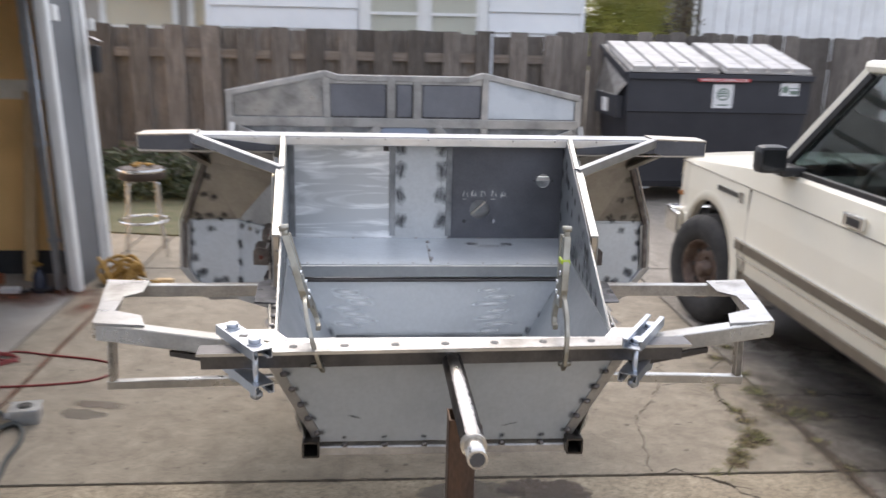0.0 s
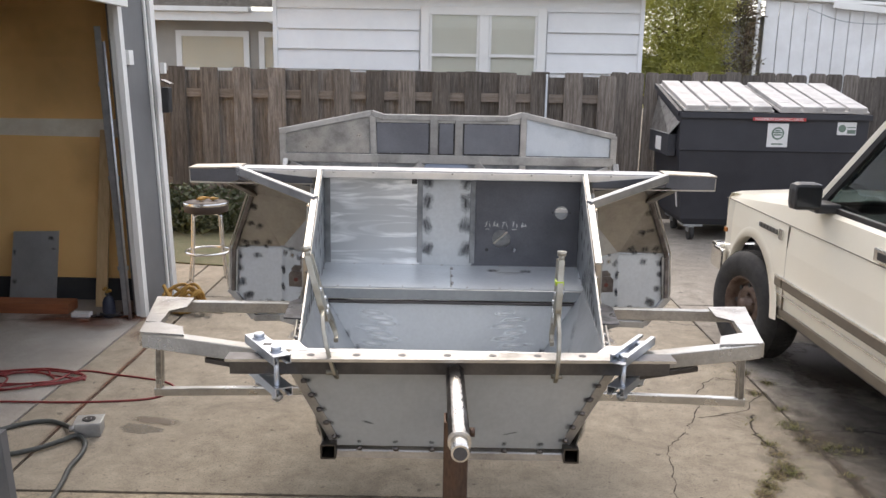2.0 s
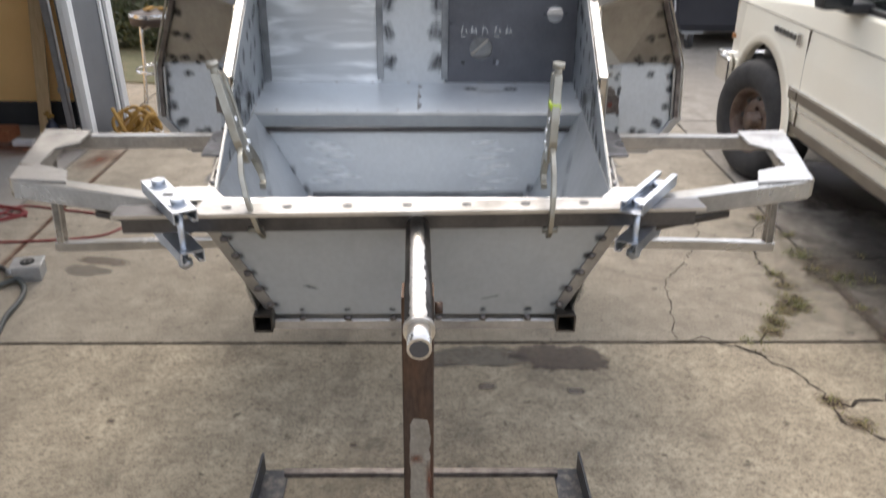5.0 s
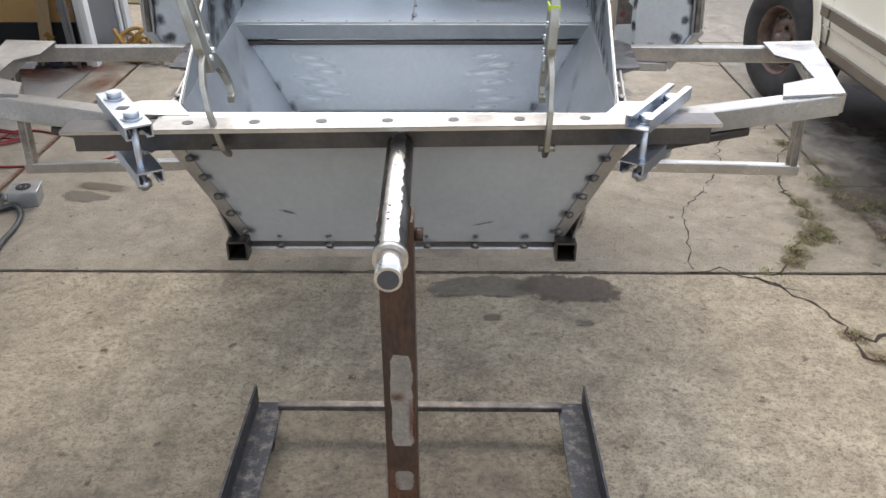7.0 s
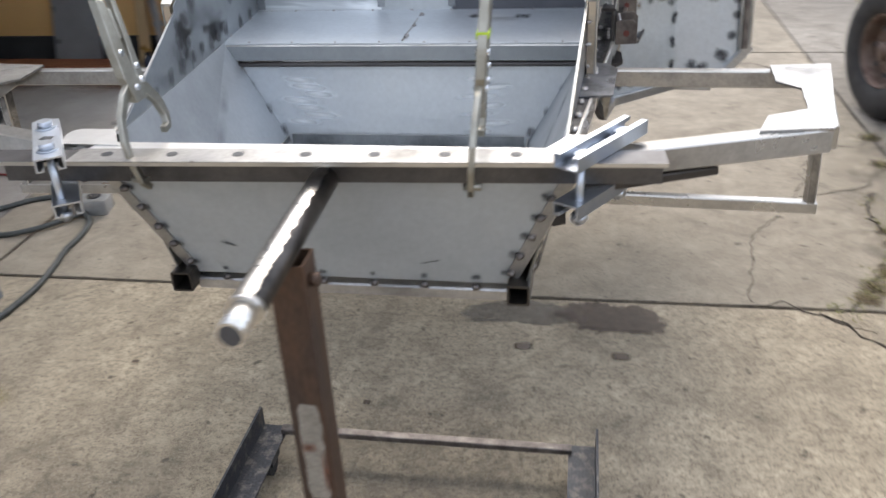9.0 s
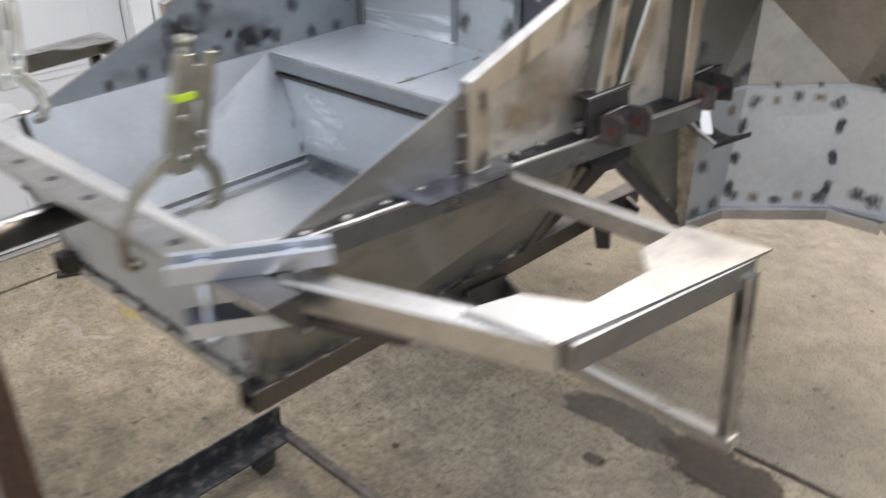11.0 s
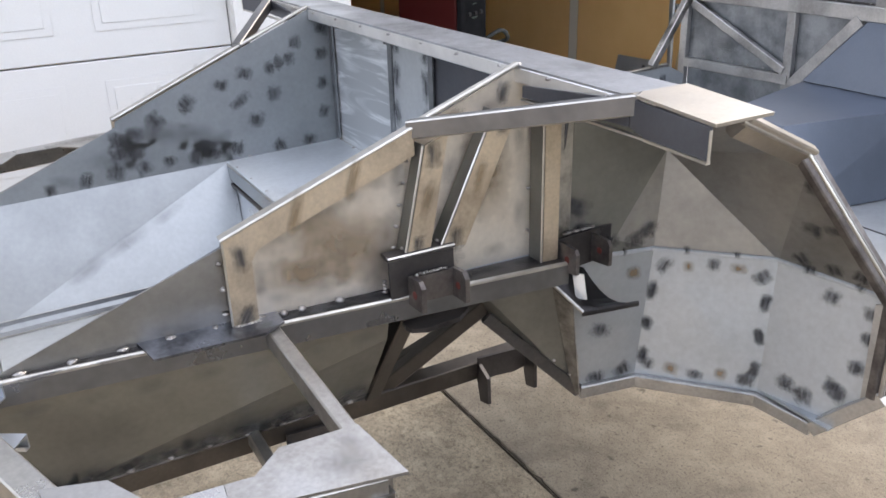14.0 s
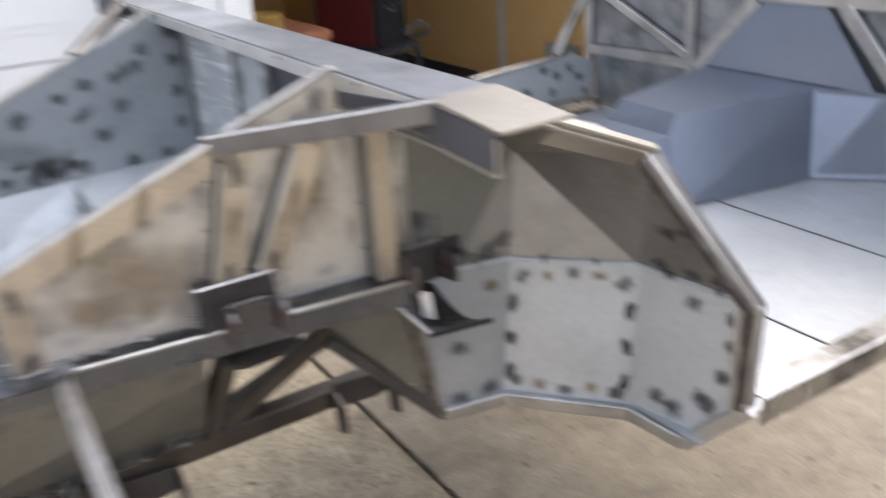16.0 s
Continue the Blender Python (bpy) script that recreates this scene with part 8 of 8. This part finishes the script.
part("side_gusset", plate([(DX0 - 0.088, DY0 + 0.14, 1.172), (DX0 - 0.006, DY0 + 0.05, 1.30), (DX0 - 0.006, DY1 - 0.1, 1.56), (DX0 - 0.088, DY1 - 0.16, 1.172)], 0.008, (1, 0, 0)), M_GROUND, pocket)
for s0, s1 in ((DX0 + 0.02, (DX0 + DX1) / 2 - 0.03), ((DX0 + DX1) / 2 + 0.03, DX1 - 0.02)):
    lid = part("lid", plate([(s0, DY0 - 0.03, 1.425), (s1, DY0 - 0.03, 1.425), (s1, DY1 + 0.02, 1.675), (s0, DY1 + 0.02, 1.675)], 0.02, (0, 0, 1)), M_LID, dump, "weathered grey plastic lid")
    n = 4
    w = (s1 - s0) / n
    for k in range(n):
        bm = bmesh.new()
        m = Matrix.Translation((s0 + w * (k + 0.5), (DY0 + DY1) / 2 - 0.01, 1.58)) @ Matrix.Rotation(math.atan2(0.25, 1.15), 4, "X")
        add_box(bm, (-w / 2 + 0.018, -0.59, -0.015), (w / 2 - 0.018, 0.56, 0.035), m, 0.012)
        part("lid_rib", bm, M_LID, lid)
        part("emboss", plate([tuple(m @ V(q)) for q in ((-0.07, -0.42, 0.0365), (0.07, -0.42, 0.0365), (0.07, -0.32, 0.0365), (-0.07, -0.32, 0.0365))], 0.002), M_LID, lid)
def sticker(name, x0, x1, z0, z1, y, material, label=""):
    return part(name, box((x0, y - 0.004, z0), (x1, y, z1)), material, dump, label)


st = sticker("sticker", 3.40, 3.62, 1.06, 1.31, DY0 - 0.001, M_STICK, "white sticker with a round plant emblem")
part("emblem", lathe((3.51, DY0 - 0.0055, 1.205), [(0.068, -0.0005), (0.068, -0.0015)], "y", 24), M_GREENLBL, st)
part("emblem_core", lathe((3.51, DY0 - 0.0075, 1.205), [(0.05, -0.0002), (0.05, -0.001)], "y", 24), M_STICK, st)
for q, w_ in ((1.19, 0.045), (1.215, 0.055), (1.235, 0.03)):
    part("emblem_leaf", box((3.51 - w_, DY0 - 0.0105, q - 0.008), (3.51 + w_ * 0.8, DY0 - 0.009, q + 0.008)), M_GREENLBL, st)
part("print_bar", box((3.45, DY0 - 0.0065, 1.085), (3.57, DY0 - 0.0052, 1.10)), M_GREENLBL, st)
st2 = sticker("sticker", 4.14, 4.34, 1.20, 1.335, DY0 - 0.001, M_STICK, "white and green printed sticker")
part("print_bar", box((4.245, DY0 - 0.0065, 1.215), (4.335, DY0 - 0.0052, 1.255)), M_GREENLBL, st2)
part("print_bar", box((4.245, DY0 - 0.0065, 1.275), (4.335, DY0 - 0.0052, 1.285)), M_GREENLBL, st2)
part("print_bar", lathe((4.19, DY0 - 0.0055, 1.268), [(0.04, -0.0005), (0.04, -0.0015)], "y", 18), M_GREENLBL, st2)
part("sticker", box((DX0 - 0.0935, 7.62, 0.97), (DX0 - 0.0905, 7.86, 1.12)), M_STICK, dump, "small white side sticker")


def text_part(name, body_, size, m, material, parent):
    cu = bpy.data.curves.new(name, "FONT")
    cu.body, cu.size, cu.extrude = body_, size, 0.001
    cu.align_x, cu.align_y = "CENTER", "CENTER"
    tmp = bpy.data.objects.new(name, cu)
    scene.collection.objects.link(tmp)
    dg = bpy.context.evaluated_depsgraph_get()
    me = bpy.data.meshes.new_from_object(tmp.evaluated_get(dg))
    bpy.data.objects.remove(tmp)
    me.materials.clear()
    me.materials.append(material)
    o = new(name, me)
    o.matrix_basis = m
    o.parent = parent
    return o


ld = sticker("warning_strip", 3.22, 3.78, 1.338, 1.372, DY0 - 0.0385, M_REDSTICK, "red strip with white capital letters")
text_part("lettering", "MAXIMUM LOADING LEVEL", 0.042, pose(3.50, DY0 - 0.0445, 1.3545, 90, 0, 0), M_STICK, ld)
for cx in (DX0 + 0.24, DX1 - 0.24):
    for cy in (DY0 + 0.2, DY1 - 0.24):
        part("caster_plate", box((cx - 0.09, cy - 0.07, 0.158), (cx + 0.12, cy + 0.07, 0.179)), M_GALV, dump)
        part("caster_fork", box((cx - 0.035, cy - 0.05, 0.09), (cx + 0.035, cy + 0.05, 0.157), 0.006), M_GALV, dump)
        part("caster_wheel", cyl((cx - 0.025, cy - 0.02, 0.075), (cx + 0.025, cy - 0.02, 0.075), 0.075, n=22), M_RUBBER, dump)
part("sticker", plate([(DX0 + 0.061, DY0 + 0.2, 0.55), (DX0 + 0.061, DY0 + 0.26, 0.55), (DX0 + 0.084, DY0 + 0.26, 0.36), (DX0 + 0.084, DY0 + 0.2, 0.36)], 0.003, (-1, 0, 0)), M_STICK, dump, "small worn side sticker")

# ---- pickup truck ----
TX = 1.962
truck = thing("pickup_truck", "cream-white older pickup truck with rusty wheels", "pickup truck")
WY, WR = 3.46, 0.352
W = 1.66
RYW = 0.75


def side_panel(x, outer):
    """The body side as one sheet: outline with wheel openings cut out, as strips along the length."""
    bm = bmesh.new()
    ys = [4.14] + [WY + 0.42 * math.cos(math.pi * k / 14) for k in range(15)] + [2.72, 2.62, 1.44, 1.40, RYW + 0.42]
    ys += [RYW + 0.42 * math.cos(math.pi * k / 14) for k in range(1, 15)] + [-0.55]

    def low(y):
        for c in (WY, RYW):
            if abs(y - c) < 0.4201:
                return 0.37 + 0.42 * math.sqrt(max(0, 1 - ((y - c) / 0.42) ** 2))
        return 0.47 if y > WY else 0.42

    def rows(y):
        lo, hi = low(y), (0.985 + 0.13 * (4.14 - y) / 1.45 if y > 2.7 else 1.112)
        hi = min(hi, 1.112)
        zs = [lo, max(lo + 0.004, 0.60), 0.80, 0.95, hi - 0.03, hi]
        zs = [max(z, lo + 0.002 * i) for i, z in enumerate(zs)]
        dx = [0.03, 0.0, 0.0, 0.012, 0.03, 0.055]
        nose = 0.05 * max(0, (y - 3.95) / 0.19) ** 2
        return [bm.verts.new((x + outer * (dx[i] + nose), y, zs[i])) for i in range(6)]
    prev = None
    for y in ys:
        r = rows(y)
        if prev:
            for i in range(5):
                bm.faces.new((prev[i], prev[i + 1], r[i + 1], r[i])).smooth = False
        prev = r
    bmesh.ops.recalc_face_normals(bm, faces=bm.faces)
    q = bmesh.ops.extrude_face_region(bm, geom=list(bm.faces))
    for v in [e for e in q["geom"] if isinstance(e, bmesh.types.BMVert)]:
        v.co.x += outer * 0.02
    bmesh.ops.recalc_face_normals(bm, faces=bm.faces)
    return bm


part("body_side", side_panel(TX, 1), M_TRUCK, truck)
part("body_side", side_panel(TX + W, -1), M_TRUCK, truck)
# hood
bm = bmesh.new()
rowsx = (0.055, 0.12, 0.45, 0.83, 1.21, 1.54, 1.605)
prev = None
for y, z in ((4.16, 0.84), (4.155, 0.948), (4.10, 0.99), (3.6, 1.042), (3.0, 1.095), (2.70, 1.12)):
    r = [bm.verts.new((TX + a, y, z + 0.03 * math.sin(math.pi * a / W) - (0.012 if i in (0, 6) else 0))) for i, a in enumerate(rowsx)]
    if prev:
        for i in range(6):
            bm.faces.new((prev[i], prev[i + 1], r[i + 1], r[i])).smooth = True
    prev = r
part("hood", bm, M_TRUCK, truck)
part("grille", box((TX + 0.08, 4.12, 0.62), (TX + W - 0.08, 4.15, 0.86), 0.01), M_BLACK, truck)
for a in (0.12, W - 0.42):
    part("headlight", box((TX + a, 4.15, 0.66), (TX + a + 0.3, 4.17, 0.83), 0.01), M_GLASS, truck)
part("front_bumper", box((TX + 0.0, 4.16, 0.42), (TX + W, 4.29, 0.60), 0.02), M_CHROME, truck, "chrome front bumper")
part("bumper_end", box((TX - 0.012, 4.02, 0.43), (TX + 0.03, 4.20, 0.585), 0.015), M_CHROME, truck, "chrome bumper end")
part("side_marker", box((TX + 0.012, 4.04, 0.71), (TX + 0.03, 4.075, 0.74), 0.003), M_AMBER, truck)
part("floor_pan", box((TX + 0.06, -0.5, 0.36), (TX + W - 0.06, 4.0, 0.46)), M_BLACK, truck)
part("engine_bay", box((TX + 0.25, 2.7, 0.45), (TX + W - 0.25, 4.1, 0.95)), M_BLACK, truck)
part("inner_arch", box((TX + 0.24, WY - 0.45, 0.38), (TX + 0.27, WY + 0.45, 0.85)), M_BLACK, truck)
part("cab_floor", box((TX + 0.05, 1.2, 0.46), (TX + W - 0.05, 2.62, 0.60)), M_DARKINT, truck)
part("dashboard", box((TX + 0.08, 2.36, 0.75), (TX + W - 0.08, 2.66, 1.08), 0.03), M_DARKINT, truck)
part("bench_seat", box((TX + 0.12, 1.45, 0.60), (TX + W - 0.12, 1.95, 0.80), 0.04), M_DARKINT, truck)
part("bench_back", box((TX + 0.12, 1.36, 0.78), (TX + W - 0.12, 1.50, 1.32), 0.04), M_DARKINT, truck)
wheel_ring = bmesh.new()
add_lathe(wheel_ring, (TX + 0.42, 2.22, 1.05), [(0.175, -0.012), (0.195, -0.012), (0.195, 0.012), (0.175, 0.012), (0.175, -0.012)], "y", 24, cap=False)
part("steering_wheel", wheel_ring, M_BLACK, truck)
# cab: pillars, roof, glass
A0, A1 = (TX + 0.07, 2.74, 1.11), (TX + 0.19, 2.20, 1.655)
B0_, B1_ = (TX + 0.06, 1.40, 1.07), (TX + 0.20, 1.42, 1.65)
for mir in (0, 1):
    q = lambda p: (p[0], p[1], p[2]) if not mir else (2 * TX + W - p[0], p[1], p[2])
    part("windshield_pillar", tube(q(A0), q(A1), 0.045, 0.05), M_TRUCK, truck)
    part("door_pillar", tube(q(B0_), q(B1_), 0.06, 0.09), M_TRUCK, truck)
    part("window_seal", tube(q((TX + 0.058, 2.66, 1.115)), q((TX + 0.058, 1.44, 1.115)), 0.025, 0.03), M_BLACK, truck)
    part("window_seal", tube(q((TX + 0.062, 2.685, 1.115)), q((TX + 0.178, 2.175, 1.632)), 0.03, 0.034), M_BLACK, truck)
    g = part("side_glass", plate([q((TX + 0.075, 2.66, 1.115)), q((TX + 0.19, 2.165, 1.63)), q((TX + 0.19, 1.45, 1.63)), q((TX + 0.075, 1.45, 1.115))], 0.005), M_CARGLASS, truck)
    g.visible_shadow = False
part("windshield", plate([(TX + 0.12, 2.735, 1.11), (TX + W - 0.12, 2.735, 1.11), (TX + W - 0.24, 2.20, 1.635), (TX + 0.24, 2.20, 1.635)], 0.006), M_CARGLASS, truck).visible_shadow = False
part("rear_glass", plate([(TX + 0.12, 1.37, 1.085), (TX + W - 0.12, 1.37, 1.085), (TX + W - 0.24, 1.40, 1.635), (TX + 0.24, 1.40, 1.635)], 0.006), M_CARGLASS, truck).visible_shadow = False
part("roof", box((TX + 0.16, 1.36, 1.64), (TX + W - 0.16, 2.24, 1.70), 0.03), M_TRUCK, truck)
part("back_wall", box((TX + 0.06, 1.33, 0.46), (TX + W - 0.06, 1.36, 1.09)), M_TRUCK, truck)
part("bed_floor", box((TX + 0.05, -0.52, 0.60), (TX + W - 0.05, 1.30, 0.63)), M_TRUCK, truck)
part("tailgate", box((TX + 0.05, -0.57, 0.5), (TX + W - 0.05, -0.53, 1.05), 0.01), M_TRUCK, truck)
part("rear_bumper", box((TX, -0.72, 0.42), (TX + W, -0.58, 0.58), 0.02), M_CHROME, truck)
# lines and trim on the side
for y in (2.93, 1.41):
    part("panel_gap", box((TX - 0.0004, y - 0.0013, 0.45), (TX + 0.012, y + 0.0013, 0.95)), M_TRIM, truck)
part("side_trim", box((TX - 0.012, 1.42, 0.58), (TX - 0.0005, 2.922, 0.632), 0.006), M_TRIM, truck, "grey-brown rubbing strip")
part("side_trim", box((TX - 0.012, 2.938, 0.58), (TX - 0.0005, 3.04, 0.632), 0.006), M_TRIM, truck, "grey-brown rubbing strip")
part("trim_line", box((TX - 0.014, 1.42, 0.633), (TX - 0.001, 3.04, 0.645), 0.002), M_CHROME, truck)
# thin dark strip paints the shade line of the pressed crease
part("crease_shade", box((TX + 0.0095, 1.42, 0.953), (TX + 0.02, 4.05, 0.957)), M_TRIM, truck)
part("trim_line", box((TX - 0.004, 1.42, 0.536), (TX - 0.0005, 3.0, 0.546), 0.001), M_CHROME, truck)
part("rocker", tube((TX + 0.025, 1.2, 0.425), (TX + 0.025, 3.03, 0.425), 0.03, 0.05), M_TRIM, truck)
bm = bmesh.new()
for k in range(21):
    a, b = math.pi * k / 20, math.pi * (k + 1) / 20
    if k < 20:
        p = lambda t, r, dx: bm.verts.new((TX + dx, WY + r * math.cos(t), 0.37 + r * math.sin(t)))
        bm.faces.new((p(a, 0.415, -0.018), p(b, 0.415, -0.018), p(b, 0.475, -0.001), p(a, 0.475, -0.001)))
        bm.faces.new((p(a, 0.415, 0.02), p(b, 0.415, 0.02), p(b, 0.415, -0.018), p(a, 0.415, -0.018)))
bmesh.ops.remove_doubles(bm, verts=bm.verts, dist=1e-5)
part("wheel_arch_flare", bm, M_TRUCK, truck, smooth=True)
badge = part("badge", box((TX - 0.006, 3.005, 0.852), (TX + 0.004, 3.055, 0.915), 0.002), M_CHROME, truck, "chrome emblem block")
for k in range(6):
    part("badge_bar", box((TX - 0.005, 3.09 + 0.05 * k, 0.873), (TX + 0.004, 3.128 + 0.05 * k, 0.902), 0.001), M_BADGE, truck)
hd = part("door_handle", box((TX - 0.012, 1.78, 0.975), (TX + 0.014, 1.94, 1.035), 0.006), M_CHROME, truck, "chrome recessed door handle")
part("handle_recess", box((TX - 0.0135, 1.80, 0.985), (TX - 0.0125, 1.90, 1.02)), M_BLACK, hd)
mir = part("wing_mirror", box((TX - 0.185, 2.46, 1.115), (TX - 0.028, 2.56, 1.26), 0.036), M_BLACK, truck, "black wing mirror")
part("mirror_arm", box((TX - 0.06, 2.47, 1.10), (TX + 0.075, 2.64, 1.15), 0.014), M_BLACK, mir)
part("mirror_glass", box((TX - 0.168, 2.457, 1.136), (TX - 0.046, 2.4595, 1.24)), M_DARKGLASS, mir)


def wheel(x, y, outer, steer=0.0):
    """A wheel whose outer face lies at x; o points inwards."""
    o = outer
    c0 = 0.1 * o
    tyre = [(0.17, 0.03), (0.186, 0.004), (0.20, -0.012), (0.235, -0.022), (0.275, -0.024), (0.31, -0.016), (0.335, 0.004), (0.347, 0.03), (0.350, 0.10), (0.347, 0.17), (0.335, 0.196), (0.31, 0.216), (0.235, 0.222), (0.186, 0.196), (0.17, 0.17)]
    w = part("wheel", lathe((-c0, 0, 0), [(r, h * o) for r, h in tyre], "x", 40, cap=False), M_RUBBER, truck)
    w.matrix_basis = pose(x + c0, y, WR, 0, 0, steer)
    bm = bmesh.new()
    add_lathe(bm, (-c0, 0, 0), [(r, h * o) for r, h in ((0.190, 0.004), (0.187, -0.002), (0.180, 0.002), (0.168, 0.02), (0.163, 0.062), (0.152, 0.082), (0.138, 0.068), (0.115, 0.046), (0.085, 0.044), (0.07, 0.055), (0.048, 0.052), (0.044, 0.012), (0.036, 0.0), (0.0005, -0.002))], "x", 36, cap=False)
    part("rim", bm, M_RIM, w, "rusty pressed steel rim")
    for k in range(8):
        a = 2 * math.pi * k / 8
        c = V((-c0, 0.128 * math.cos(a), 0.128 * math.sin(a)))
        part("rim_slot", cyl(c + V((o * 0.045, 0, 0)), c + V((o * 0.058, 0, 0)), 0.015, n=12), M_BLACK, w)
    for k in range(5):
        a = 2 * math.pi * k / 5 + 0.3
        c = V((-c0, 0.066 * math.cos(a), 0.066 * math.sin(a)))
        part("lug_nut", cyl(c + V((o * 0.05, 0, 0)), c + V((o * 0.028, 0, 0)), 0.011, n=6), M_RIM, w)
    bm = bmesh.new()
    for k in range(72):
        a = 2 * math.pi * k / 72
        for side in (-0.038, 0.038):
            m = Matrix.Translation((side * o, 0, 0)) @ Matrix.Rotation(a, 4, "X") @ Matrix.Rotation(0.3 * (1 if side > 0 else -1), 4, "Z")
            add_box(bm, (-0.032, -0.008, 0.346), (0.032, 0.008, 0.3515), m)
    part("tread", bm, M_RUBBER, w)["kind"] = "stuff"


wheel(TX - 0.07, WY - 0.05, 1, 13)
wheel(TX + W + 0.025, WY, -1, 17)
wheel(TX - 0.01, RYW, 1)
wheel(TX + W + 0.01, RYW, -1)

# ---- unseen walls added behind and beside the camera to darken reflections ----
tagged(part("reflection_wall_south", box((-9, -9.3, 0), (9, -9.1, 3.4)), M_GREYHOUSE), "unseen warm grey wall added behind the yard to darken reflections", "wall", kind="structure")
tagged(part("reflection_wall_east", box((8.4, -9.1, 0), (8.6, 8.4, 2.6)), M_GREYHOUSE), "unseen warm grey wall added beside the yard to darken reflections", "wall", kind="structure")
